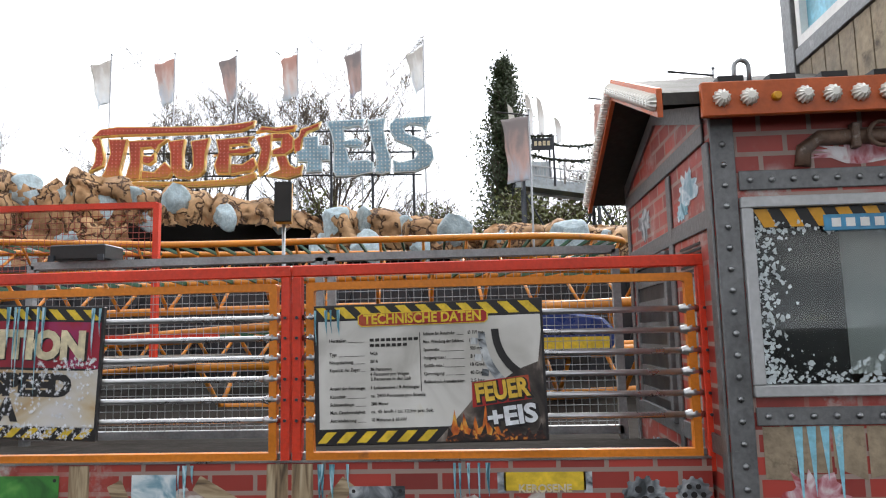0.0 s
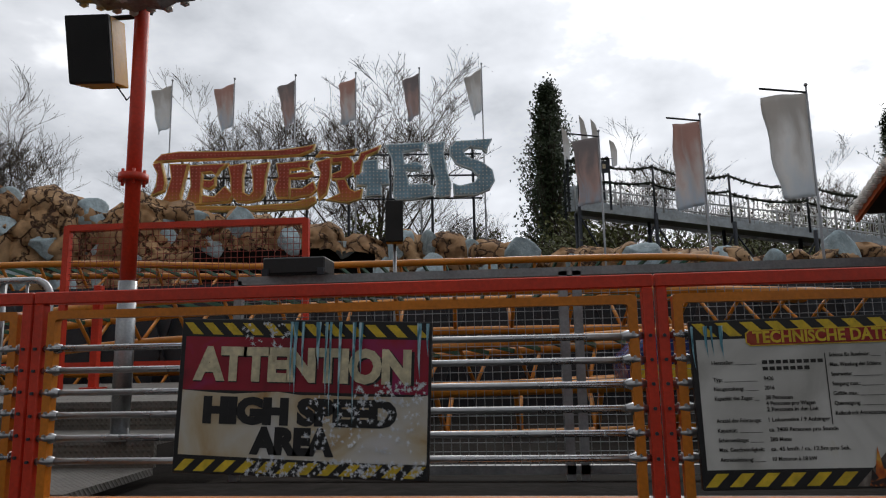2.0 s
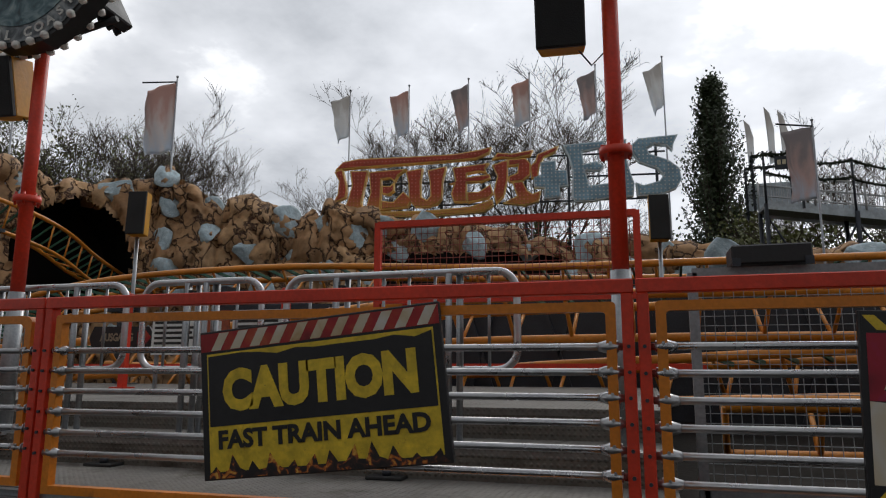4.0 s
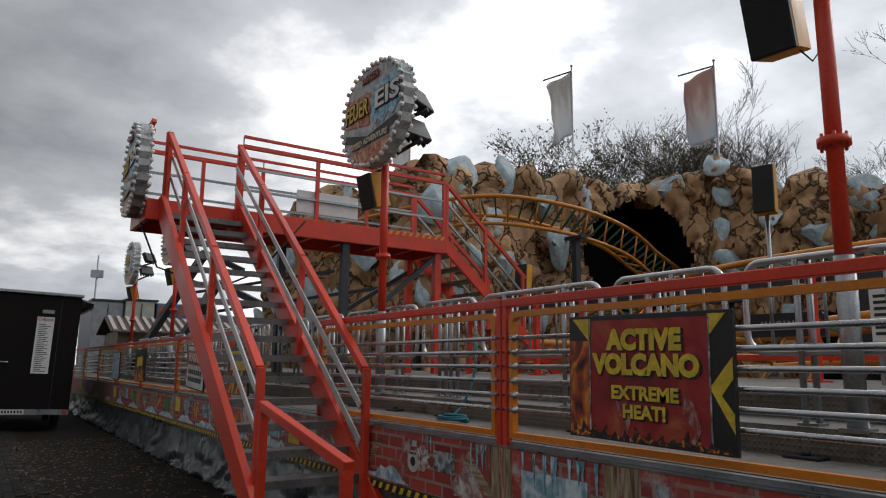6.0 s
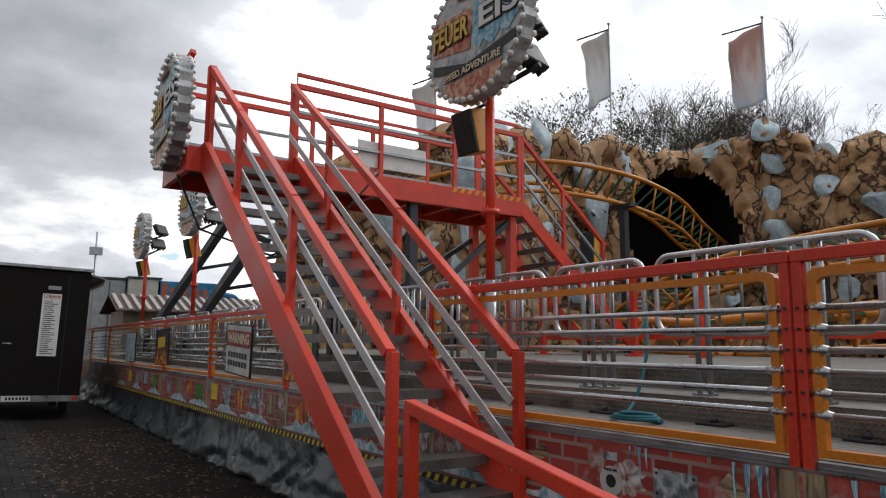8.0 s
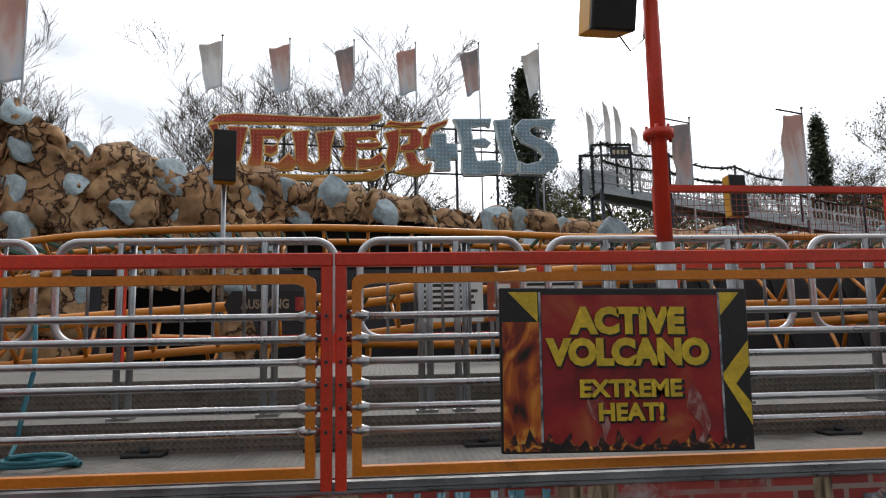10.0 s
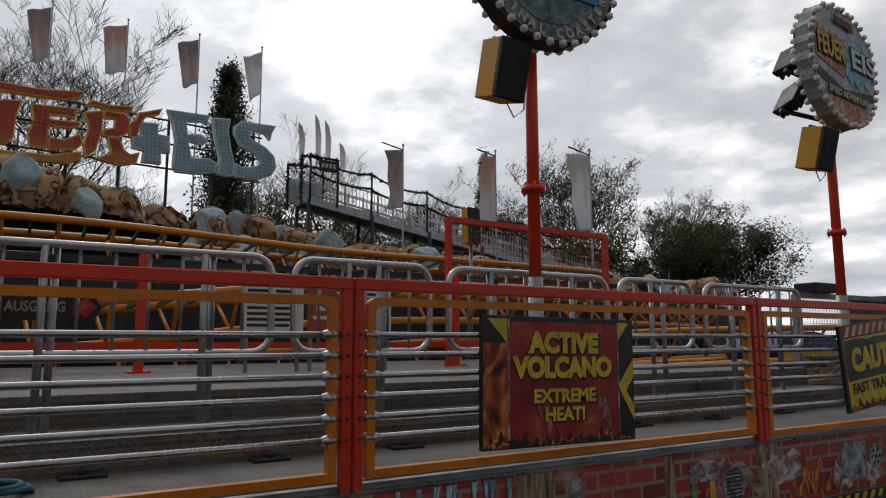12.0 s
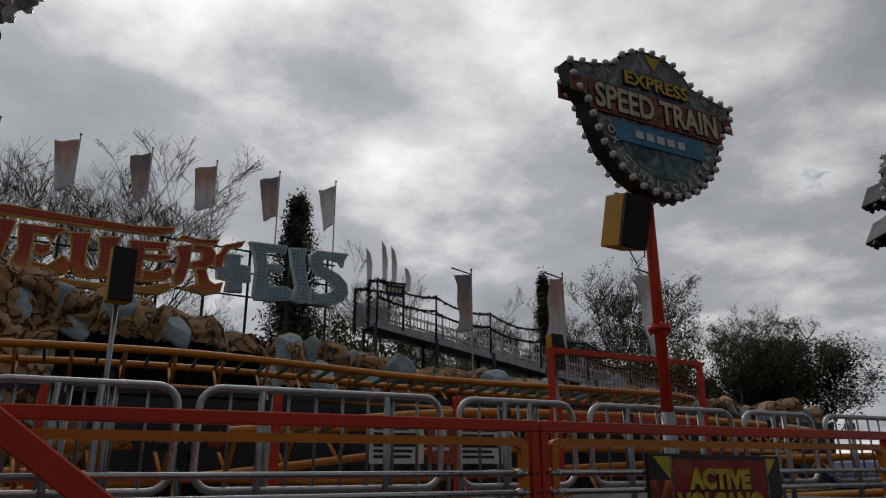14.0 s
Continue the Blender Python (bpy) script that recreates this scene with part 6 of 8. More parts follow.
PALE_BOX = material("pale_container_sheet", (0.42, 0.41, 0.36), 0.6, vary=0.2, scale=2)
for y0, y1, x, h, mt, lab in ((6.05, 7.4, -38.2, 4.22, PALE_BOX, "pale cream box container behind the hut"), (4.7, 6.0, -38.4, 4.15, GALV, "grey box container behind the hut")):
    cb = thing("container", lab, "container", "containers in the yard", (x, (y0 + y1) / 2, 0))
    bm = B()
    bx(bm, -4.0, 0, (y0 - y1) / 2, (y1 - y0) / 2, 0.1, h)
    part("body", bm, mt, cb, bevel=0.03)
    bm = B()
    for k in range(2):
        bx(bm, 0.001, 0.02, -0.02 + k * 0.03, -0.005 + k * 0.03, 0.2, h - 0.1)
    part("door_seam", bm, BLACK, cb)
    bm = B()
    bx(bm, -4.05, 0.05, (y0 - y1) / 2 - 0.03, (y1 - y0) / 2 + 0.03, h + 0.001, h + 0.09)
    part("roof_edge", bm, DARKSTEEL, cb)
    for dx in (-3.7, -0.3):
        bm = B()
        bx(bm, dx - 0.15, dx + 0.15, (y0 - y1) / 2, (y1 - y0) / 2, 0, 0.1)
        part("skid", bm, DARKSTEEL, cb)
LRY = thing("lorry", "blue lorry with a red-lettered blue side panel", "lorry", at=(-39.4, 4.85, 0))
LRY.rotation_euler = (0, 0, radians(90))
bm = B()
bx(bm, 2.4, 5.0, -1.2, 1.2, 0.9, 4.18)
part("box_body", bm, LBLUE, LRY, bevel=0.03)
bm = B()
plate(bm, [(5.15, -1.15, 0.8), (7.2, -1.15, 0.8), (7.25, -1.15, 2.3), (6.95, -1.15, 2.9), (6.3, -1.15, 3.3), (5.9, -1.15, 3.75), (5.15, -1.15, 3.85)], 2.3)
cab = part("cab", bm, LBLUE, LRY, bevel=0.08)
bm = B()
plate(bm, [(5.75, -1.17, 2.3), (6.9, -1.17, 2.3), (6.75, -1.17, 2.75), (6.25, -1.17, 3.05), (5.75, -1.17, 3.05)], 0.018)
part("cab_window", bm, BLACK, cab)
bm = B()
bx(bm, 5.3, 5.6, -1.18, -1.152, 1.0, 3.6)
part("air_intake", bm, DARKSTEEL, cab)
bm = B()
for i, (x, w, z, h) in enumerate(((2.55, 0.30, 3.35, 0.62), (2.92, 0.22, 3.42, 0.36), (3.2, 0.2, 3.42, 0.36), (3.46, 0.26, 3.42, 0.58), (3.78, 0.24, 3.42, 0.36), (4.08, 0.24, 3.42, 0.34), (4.38, 0.24, 3.40, 0.36))):
    plate(bm, [(x, -1.22, z + 0.12), (x + w * 0.8, -1.22, z + 0.12), (x + w, -1.22, z + 0.12 + h), (x + w * 0.2, -1.22, z + 0.12 + h)], 0.015)
part("illegible_print", bm, SIGN_RUST, LRY, "slanted dark red print")
for x in (3.2, 4.4, 6.3):
    bm = B()
    tube(bm, [(x, -1.15, 0.5), (x, 1.15, 0.5)], 0.5, 16)
    part("wheel", bm, RUBBER, LRY)
for nm, x, y, w, d, h, lab in (("storage_hall", -62, -6.0, 12, 14, 3.6, "low grey hall across the yard"), ("storage_hall", 46, 22, 14, 8, 4.2, "low dark grey hall behind the fairground")):
    hb = thing(nm, lab, "building", at=(x, y, 0))
    bm = B()
    bx(bm, -w / 2, w / 2, -d / 2, d / 2, 0, h)
    part("wall", bm, HALL if x < 0 else DARKSTEEL, hb)
    bm = B()
    bx(bm, -w / 2 - 0.2, w / 2 + 0.2, -d / 2 - 0.2, d / 2 + 0.2, h, h + 0.25)
    part("roof", bm, STEEL, hb)
SL = thing("lamp_mast", "slim grey mast with a floodlight box", "lamp mast", at=(-45.0, 5.6, 0))
bm = B()
tube(bm, [(0, 0, 0), (0, 0, 7.1)], [0.08, 0.04], 8)
part("mast", bm, POLE, SL)
bm = B()
bx(bm, -0.1, 0.1, -0.30, 0.30, 5.9, 6.3)
part("lamp_box", bm, STEEL, SL)

# lattice ride tower far to the right
TW = thing("ride_tower", "tall white lattice tower with a dark crown", "tower", at=(60.0, 30.0, 0))
bm = B()
for dx, dy in ((-0.5, -0.5), (0.5, -0.5), (0.5, 0.5), (-0.5, 0.5)):
    tube(bm, [(dx, dy, 0), (dx, dy, 31)], 0.06, 5)
part("legs", bm, WHITE, TW)
bm = B()
for i in range(31):
    q = [(-0.5, -0.5), (0.5, -0.5), (0.5, 0.5), (-0.5, 0.5)]
    for a, b in zip(q, q[1:] + q[:1]):
        tube(bm, [(*a, i), (*b, i + 1)], 0.035, 4, caps=False)
part("lattice", bm, WHITE, TW)
bm = B()
bx(bm, -0.8, 0.8, -0.8, 0.8, 31, 32.0)
tube(bm, [(0, 0, 32.0), (0, 0, 34.5)], 0.05, 6)
part("crown", bm, DARKSTEEL, TW)

# ---- the long ramp of the slide behind ----
RP = thing("slide_ramp", "long white-railed stair ramp with garlands descending to the ground", "ramp", at=(2.9, 31.5, 0))
ra, rb = Vector((0, 0, 8.2)), Vector((26, 1.5, 4.2))
bm = B()
bar(bm, ra, rb, 1.6, 0.16)
part("walkway", bm, GALV, RP)
PALE_SHEET = material("pale_blue_grey_sheet", (0.50, 0.56, 0.60), 0.6, vary=0.25, scale=1.2, grain=8, bump=0.5, dirt=(0.30, 0.34, 0.37), dirt_at=0.55)
RAILWHITE = material("white_grey_rail", (0.52, 0.53, 0.54), 0.5, vary=0.15)
for s in (-0.86, 0.86):
    bm = B()
    plate(bm, [ra + Vector((0, s, -0.22)), rb + Vector((0, s, -0.22)), rb + Vector((0, s, 0.14)), ra + Vector((0, s, 0.14))], 0.03)
    part("fascia", bm, PALE_SHEET, RP, "pale sheet fascia")
    for dz, rad in ((0.30, 0.03), (0.75, 0.025), (1.2, 0.04)):
        bm = B()
        tube(bm, [ra + Vector((0, s, dz)), rb + Vector((0, s, dz))], rad, 6)
        part("railing", bm, RAILWHITE, RP)
    thin, thick = B(), B()
    tube(thin, [(0, 0, 0), (0, 0, 1.08)], 0.018, 5, caps=False)
    tube(thick, [(0, 0, 0), (0, 0, 1.25)], 0.05, 6)
    thin, thick = mesh_of("baluster", thin, RAILWHITE), mesh_of("railing_post", thick, RAILWHITE)
    for i in range(130):
        o = part("baluster" if i % 9 else "railing_post", thin if i % 9 else thick, None, RP)
        o.location = ra.lerp(rb, i / 129) + Vector((0, s, 0.1))
# canvas hung along the far railing
bm = B()
n = 60
rows = [[ra.lerp(rb, i / n) + Vector((0, 0.80 + 0.04 * math.sin(i * 1.7), dz - (0.10 * abs(math.sin(i * 0.35)) if dz > 0.5 else 0))) for i in range(n + 1)] for dz in (0.16, 0.72)]
lo, hi = ([bm.verts.new(p) for p in r] for r in rows)
for i in range(n):
    bm.faces.new((lo[i], lo[i + 1], hi[i + 1], hi[i]))
part("canvas", bm, PALE_SHEET, RP, "draped pale canvas")
for i in range(9):
    q = ra.lerp(rb, i / 8)
    for s in (-0.8, 0.8):
        bm = B()
        tube(bm, [(q.x, s, 0), (q.x, s, q.z)], 0.09, 6)
        part("support", bm, DARKSTEEL, RP)
    if i < 8:
        q2 = ra.lerp(rb, (i + 1) / 8)
        for a, b in (((q.x, -0.8, 1), (q2.x, -0.8, q2.z - 0.4)), ((q.x, -0.8, q.z - 0.5), (q2.x, -0.8, 1.5))):
            bm = B()
            tube(bm, [a, b], 0.045, 5)
            part("brace", bm, DARKSTEEL, RP)
bm = B()
for x0, x1 in ((12.4, 25.9),):
    p, q = ra.lerp(rb, x0 / 26), ra.lerp(rb, x1 / 26)
    plate(bm, [p + Vector((0, -0.92, -1.6)), q + Vector((0, -0.92, -1.3)), q + Vector((0, -0.92, -0.25)), p + Vector((0, -0.92, -0.25))], 0.03)
part("side_sheet", bm, PALE_SHEET, RP, "pale blue printed side sheet")
GARLAND = material("dark_green_garland", (0.02, 0.028, 0.015), 0.9, vary=0.4)
prev = None


def garland(a, b, sag):
    """A shaggy garland: a core with many short sprigs."""
    bm = B()
    pts = [a.lerp(b, k / 14) - Vector((0, 0, sag * 4 * (k / 14) * (1 - k / 14))) for k in range(15)]
    tube(bm, pts, 0.05, 5)
    for p, q in zip(pts, pts[1:]):
        for _ in range(9):
            c = p.lerp(q, R.random())
            d = Vector((R.uniform(-1, 1), R.uniform(-1, 1), R.uniform(-1, 1))).normalized() * R.uniform(0.10, 0.22)
            w = d.orthogonal().normalized() * 0.05
            bm.faces.new([bm.verts.new(v) for v in (c - w, c + w, c + d + w * 0.5, c + d - w * 0.5)])
    part("garland", bm, GARLAND, RP, "dark evergreen garland between posts")


for i in range(9):
    q = ra.lerp(rb, i / 8) + Vector((0, -0.9, 2.1))
    bm = B()
    tube(bm, [q - Vector((0, 0, 2.1)), q + Vector((0, 0, 0.1))], 0.05, 6)
    part("garland_post", bm, DARKSTEEL, RP)
    if prev is not None:
        garland(prev, q, 0.28)
        garland(prev - Vector((0, 0, 0.8)), q - Vector((0, 0, 0.7)), 0.20)
    prev = q
# open gate at the head of the ramp
for x in (-0.45, 1.35):
    for y in (-0.95, 0.95):
        bm = B()
        bar(bm, (x, y, 7.9), (x, y, 10.2), 0.09, 0.09)
        part("gate_post", bm, DARKSTEEL, RP)
for y in (-0.95, 0.95):
    garland(Vector((-0.45, y, 8.0)), Vector((-0.45, y, 10.2)), 0.0)
    garland(Vector((-0.45, y, 10.2)), Vector((1.35, y, 10.2)), 0.0)
bm = B()
bx(bm, -0.4, 1.3, 0.93, 0.97, 8.3, 9.5)
part("back_board", bm, PALE_SHEET, RP, "pale blue painted board")
bm = B()
bx(bm, 0.4, 1.3, -1.0, -0.96, 9.55, 10.1)
part("name_board", bm, DARKSTEEL, RP, "dark board with pale print")
bm = B()
for i in range(4):
    bx(bm, 0.5 + i * 0.19, 0.63 + i * 0.19, -1.01, -1.004, 9.75, 9.95)
part("illegible_print", bm, CREAM, RP)
for x, h in ((-0.55, 2.0), (0.25, 2.5), (0.75, 2.3), (1.5, 1.3)):
    bm = B()
    plate(bm, [(x, -0.9, 9.8), (x + 0.22, -0.9, 9.9), (x + 0.26, -0.9, 9.8 + h * 0.6), (x + 0.13, -0.9, 9.8 + h * 0.88), (x - 0.08, -0.9, 9.8 + h), (x - 0.03, -0.9, 9.8 + h * 0.6)], 0.02)
    part("feather_flag", bm, FLAGS[0], RP, "pale feather flag")


# ---- trees ----
def tree_meshes(seed, height, spread, levels, leaf_n, leaf_r, scatter=0.18, up=0.6, first=0.42):
    """Wood and leaf meshes of one bare-ish tree."""
    rg = random.Random(seed)
    wood, leaf = B(), B()
    tips = []

    def grow(p, d, length, r, lv):
        pts, rad = [p], [r]
        k = 5
        for i in range(k):
            d = (d + Vector((rg.uniform(-1, 1), rg.uniform(-1, 1), rg.uniform(-0.5, 1.0) * up)) * (0.11 if lv else 0.05)).normalized()
            p = p + d * (length / k)
            pts.append(p)
            rad.append(max(0.010, r * (1 - 0.55 * (i + 1) / k)))
        tube(wood, pts, rad, 6 if lv < 2 else (4 if lv < 3 else 3), caps=False)
        if lv >= levels - 2:
            tips.extend(pts[1:])
        if lv < levels:
            count = 12 if lv == 0 else rg.choice((4, 5, 5) if lv < 3 else (3, 4, 4))
            for i in range(count):
                t = first + (1 - first) * (i + rg.uniform(0.4, 1.0)) / count if lv == 0 else rg.uniform(0.28, 1.0)
                j = min(int(t * k), k - 1)
                q = pts[j].lerp(pts[j + 1], t * k - j)
                a = 2.4 * i + rg.uniform(-0.5, 0.5) if lv == 0 else rg.uniform(0, 2 * math.pi)
                nd = (d * 0.9 + Vector((math.cos(a), math.sin(a), rg.uniform(0.05, 0.45))) * spread * (0.85 if lv else 1.45 - 0.85 * t)).normalized()
                grow(q, nd, length * (rg.uniform(0.46, 0.68) if lv else rg.uniform(0.62, 0.80) * (1.25 - 0.55 * t)), max(0.010, rad[j] * (0.60 if lv else 0.52)), lv + 1)
    grow(Vector((0, 0, 0)), Vector((0, 0, 1)), height * 0.62, height * 0.014, 0)
    top = max(v.co.z for v in wood.verts)
    for v in wood.verts:
        v.co *= height / top
    tips = [q * (height / top) for q in tips]
    for _ in range(leaf_n):
        q = rg.choice(tips) + Vector((rg.gauss(0, 1), rg.gauss(0, 1), rg.gauss(0, 1))) * scatter
        u = Vector((rg.uniform(-1, 1), rg.uniform(-1, 1), rg.uniform(-1, 1))).normalized()
        v = u.orthogonal().normalized()
        s = leaf_r * rg.uniform(0.6, 1.4)
        leaf.faces.new([leaf.verts.new(q + w) for w in (u * s, v * s * 0.6, -u * s, -v * s * 0.6)])
    return wood, leaf


def tree(name, label, seed, height, spread, levels, leaf_n, leaf_r, leaf_mat, group, scatter=0.18, first=0.42):
    t = thing(name, label, "tree", group)
    wood, leaf = tree_meshes(seed, height, spread, levels, leaf_n, leaf_r, scatter, 0.5, first)
    me = bpy.data.meshes.new("trunk")
    wood.to_mesh(me)
    wood.free()
    me.materials.append(BARK)
    part("trunk", me, None, t)
    me = bpy.data.meshes.new("crown")
    leaf.to_mesh(me)
    leaf.free()
    me.materials.append(leaf_mat)
    tagged(part("crown", me, None, t), kind="stuff")
    return t


def at(x, y, turn, s, z=0.0):
    return Matrix.LocRotScale((x, y, z), Euler((0, 0, radians(turn))), (s, s, s))


def place(ob, x, y, turn, s):
    c = copy_thing(ob, at(x, y, turn, 1.0))
    c.scale = (s, s, s)
    return c


bare_a = tree("bare_tree", "tall bare spring tree with fine dark twigs and few buds", 3, 15, 0.78, 5, 9000, 0.032, BUD, "bare trees behind the ride")
bare_b = tree("bare_tree", "spreading bare spring tree with fine dark twigs and few buds", 11, 15, 0.92, 5, 11000, 0.032, BUD, "bare trees behind the ride")
birch = tree("birch", "slender tree with thin drooping twigs and fresh leaves", 21, 12, 0.85, 5, 9000, 0.055, LEAF, "light green trees")
oak = tree("leafy_tree", "broad dark green tree in leaf", 31, 15, 1.0, 4, 34000, 0.15, LEAF_DARK, "leafy trees", 0.40, 0.16)
for ob, x, y, tn, s in ((bare_a, -15.4, 40, 0, 1.28), (bare_b, -7.6, 40, 40, 1.30), (birch, -27.6, 24, 0, 1.12), (oak, 56.5, 48, 0, 0.98)):
    ob.matrix_basis = at(x, y, tn, s)
for x, y, tn, s in ((11, 50, 10, 1.20), (-24.6, 27, 200, 0.96), (21.5, 50.5, 60, 1.06), (-20.3, 26, 100, 0.86), (61, 66, 20, 0.8), (-2.5, 46, 70, 0.85), (16, 54, 140, 0.95)):
    place(bare_a, x, y, tn, s)
for x, y, tn, s in ((5.5, 52, 160, 0.95), (29, 54, 250, 1.0), (-36, 30, 90, 0.85), (-19.5, 40, 300, 0.9)):
    place(bare_b, x, y, tn, s)
for x, y, tn, s in ((-23.5, 25, 60, 0.98), (-33, 18, 210, 0.85), (35.5, 49.5, 70, 1.74), (31.5, 52, 170, 1.3), (47, 48, 20, 1.42), (52, 47, 240, 1.46), (-0.5, 46, 300, 0.85), (-24, 13, 10, 0.6)):
    place(birch, x, y, tn, s)
for x, y, tn, s in ((50.5, 51, 200, 0.74),):
    place(oak, x, y, tn, s)


def poplar(x, y, h, w):
    t = thing("poplar", "tall narrow columnar poplar in dark leaf", "tree", "columnar trees", (x, y, 0))
    rg = random.Random(int(x * 10))
    bm, lf = B(), B()
    tube(bm, [(0, 0, 0), (0.1, 0, h * 0.5), (0, 0.1, h * 0.97)], [0.28, 0.16, 0.03], 8)
    for i in range(300):
        z = h * rg.uniform(0.06, 0.96)
        a = rg.uniform(0, 2 * math.pi)
        rr = w * (0.10 + 0.90 * math.sin(min(1, (1.0 - z / h) * 1.15) * math.pi / 2)) * rg.uniform(0.45, 1.0)
        tip = Vector((rr * math.cos(a), rr * math.sin(a), min(h * 1.02, z + rr * 2.4)))
        tube(bm, [(0, 0, z), tip], [0.05, 0.015], 4, caps=False)
        for _ in range(75):
            q = Vector((0, 0, z)).lerp(tip, rg.uniform(0.25, 1.05)) + Vector((rg.gauss(0, 0.18), rg.gauss(0, 0.18), rg.gauss(0, 0.3)))
            u = Vector((rg.uniform(-1, 1), rg.uniform(-1, 1), rg.uniform(-1, 1))).normalized()
            v = u.orthogonal().normalized()
            s = 0.10 * rg.uniform(0.6, 1.5)
            lf.faces.new([lf.verts.new(q + k) for k in (u * s, v * s * 0.7, -u * s, -v * s * 0.7)])
    part("trunk", bm, BARK, t)
    tagged(part("crown", lf, LEAF_DARK, t), kind="stuff")


poplar(2.5, 44.5, 19.4, 2.4)
poplar(26.6, 50, 18.3, 1.5)
# low growth behind the rocks
hedge = tree("shrub", "low tangled green shrub", 51, 5, 1.0, 4, 5000, 0.06, LEAF, "shrubs behind the rocks")
hedge.matrix_basis = at(-8, 33, 0, 1.0)
for i in range(16):
    place(hedge, -16 + i * 2.9 + R.uniform(-0.8, 0.8), 33 + R.uniform(-2, 6), R.uniform(0, 360), R.uniform(1.4, 1.95))


# ---- printed boards on the fence ----
P_FLAME = ramp_material("printed_flames", [(0.32, (0.015, 0.008, 0.006)), (0.43, (0.25, 0.03, 0.01)), (0.53, (0.60, 0.16, 0.015)), (0.66, (0.72, 0.46, 0.08))], 7, 2.0, stretch=(1, 1, 0.55))
P_EMBER = ramp_material("printed_embers", [(0.40, (0.012, 0.010, 0.010)), (0.54, (0.05, 0.02, 0.015)), (0.60, (0.45, 0.11, 0.015)), (0.68, (0.70, 0.40, 0.06))], 26, 1.0)
P_RED = ramp_material("printed_worn_red", [(0.35, (0.16, 0.008, 0.010)), (0.55, (0.33, 0.014, 0.016)), (0.66, (0.36, 0.05, 0.02)), (0.78, (0.45, 0.14, 0.05))], 5, 0.6)
P_MAGENTA = ramp_material("printed_red_to_magenta", [(0.35, (0.20, 0.008, 0.02)), (0.52, (0.32, 0.012, 0.03)), (0.66, (0.30, 0.02, 0.12)), (0.75, (0.45, 0.2, 0.3))], 4, 0.6)
P_CREAM = ramp_material("printed_stained_cream", [(0.33, (0.42, 0.25, 0.10)), (0.48, (0.55, 0.46, 0.32)), (0.62, (0.60, 0.57, 0.52)), (0.75, (0.62, 0.60, 0.60))], 4, 0.8)
P_PALE = ramp_material("printed_pale_plate", [(0.35, (0.42, 0.41, 0.38)), (0.55, (0.60, 0.59, 0.56)), (0.70, (0.66, 0.65, 0.62)), (0.82, (0.55, 0.48, 0.25))], 3.5, 0.6)
P_ICE = ramp_material("printed_icicles", [(0.32, (0.03, 0.10, 0.14)), (0.48, (0.12, 0.32, 0.40)), (0.60, (0.40, 0.60, 0.68)), (0.72, (0.72, 0.78, 0.80))], 14, 1.5, stretch=(3, 1, 0.6))
P_FROST = material("printed_white_frost", (0.68, 0.70, 0.74), 0.6, vary=0.2, scale=12)
P_CLOUD = ramp_material("printed_pale_steam", [(0.34, (0.16, 0.05, 0.045)), (0.46, (0.34, 0.22, 0.20)), (0.56, (0.52, 0.47, 0.44)), (0.70, (0.66, 0.66, 0.66))], 8, 2.0)
P_SCORCH = ramp_material("printed_scorched_metal", [(0.34, (0.012, 0.010, 0.010)), (0.50, (0.05, 0.04, 0.035)), (0.62, (0.16, 0.13, 0.11)), (0.76, (0.40, 0.37, 0.33))], 7, 1.5)
P_SMOKE = ramp_material("printed_steam", [(0.35, (0.22, 0.02, 0.02)), (0.5, (0.27, 0.06, 0.05)), (0.62, (0.42, 0.26, 0.24)), (0.8, (0.5, 0.42, 0.40))], 14, 2.5, stretch=(1, 1, 0.4))
P_YEL = material("printed_yellow", (0.66, 0.46, 0.03), 0.5, vary=0.25, scale=14, dirt=(0.42, 0.24, 0.03), dirt_at=0.6)
P_WORN = material("worn_tan_print", (0.30, 0.25, 0.17), 0.6, vary=0.3, scale=12)
P_BLACK = material("printed_black", (0.014, 0.013, 0.014), 0.45, vary=0.3)
P_WOOD = ramp_material("printed_old_wood", [(0.32, (0.06, 0.04, 0.025)), (0.47, (0.24, 0.17, 0.10)), (0.60, (0.42, 0.33, 0.21)), (0.75, (0.50, 0.42, 0.30))], 9, 1.0, stretch=(3, 1, 0.35))
P_WOOD_X = ramp_material("printed_old_wood_along", [(0.32, (0.06, 0.04, 0.025)), (0.47, (0.24, 0.17, 0.10)), (0.60, (0.42, 0.33, 0.21)), (0.75, (0.50, 0.42, 0.30))], 9, 1.0, stretch=(0.35, 1, 3))
P_METAL = ramp_material("printed_grey_machine", [(0.33, (0.03, 0.035, 0.04)), (0.48, (0.18, 0.20, 0.22)), (0.62, (0.42, 0.45, 0.47)), (0.75, (0.60, 0.62, 0.63))], 10, 1.5)
P_FOAM = ramp_material("printed_ice_foam", [(0.35, (0.16, 0.30, 0.38)), (0.5, (0.40, 0.52, 0.58)), (0.62, (0.64, 0.70, 0.72)), (0.75, (0.74, 0.76, 0.77))], 11, 1.2)
P_GREEN = ramp_material("printed_green_door", [(0.35, (0.02, 0.09, 0.02)), (0.55, (0.05, 0.24, 0.04)), (0.68, (0.14, 0.36, 0.08)), (0.8, (0.3, 0.45, 0.2))], 6, 0.8)


def flat(parent, name, pts, y, mat, label=""):
    """A flat printed shape on a board, a hair proud of it."""
    bm = B()
    plate(bm, [(x, y, z) for x, z in pts], 0.0008)
    return part(name, bm, mat, parent, label)


def rect(x0, x1, z0, z1):
    return [(x0, z0), (x1, z0), (x1, z1), (x0, z1)]


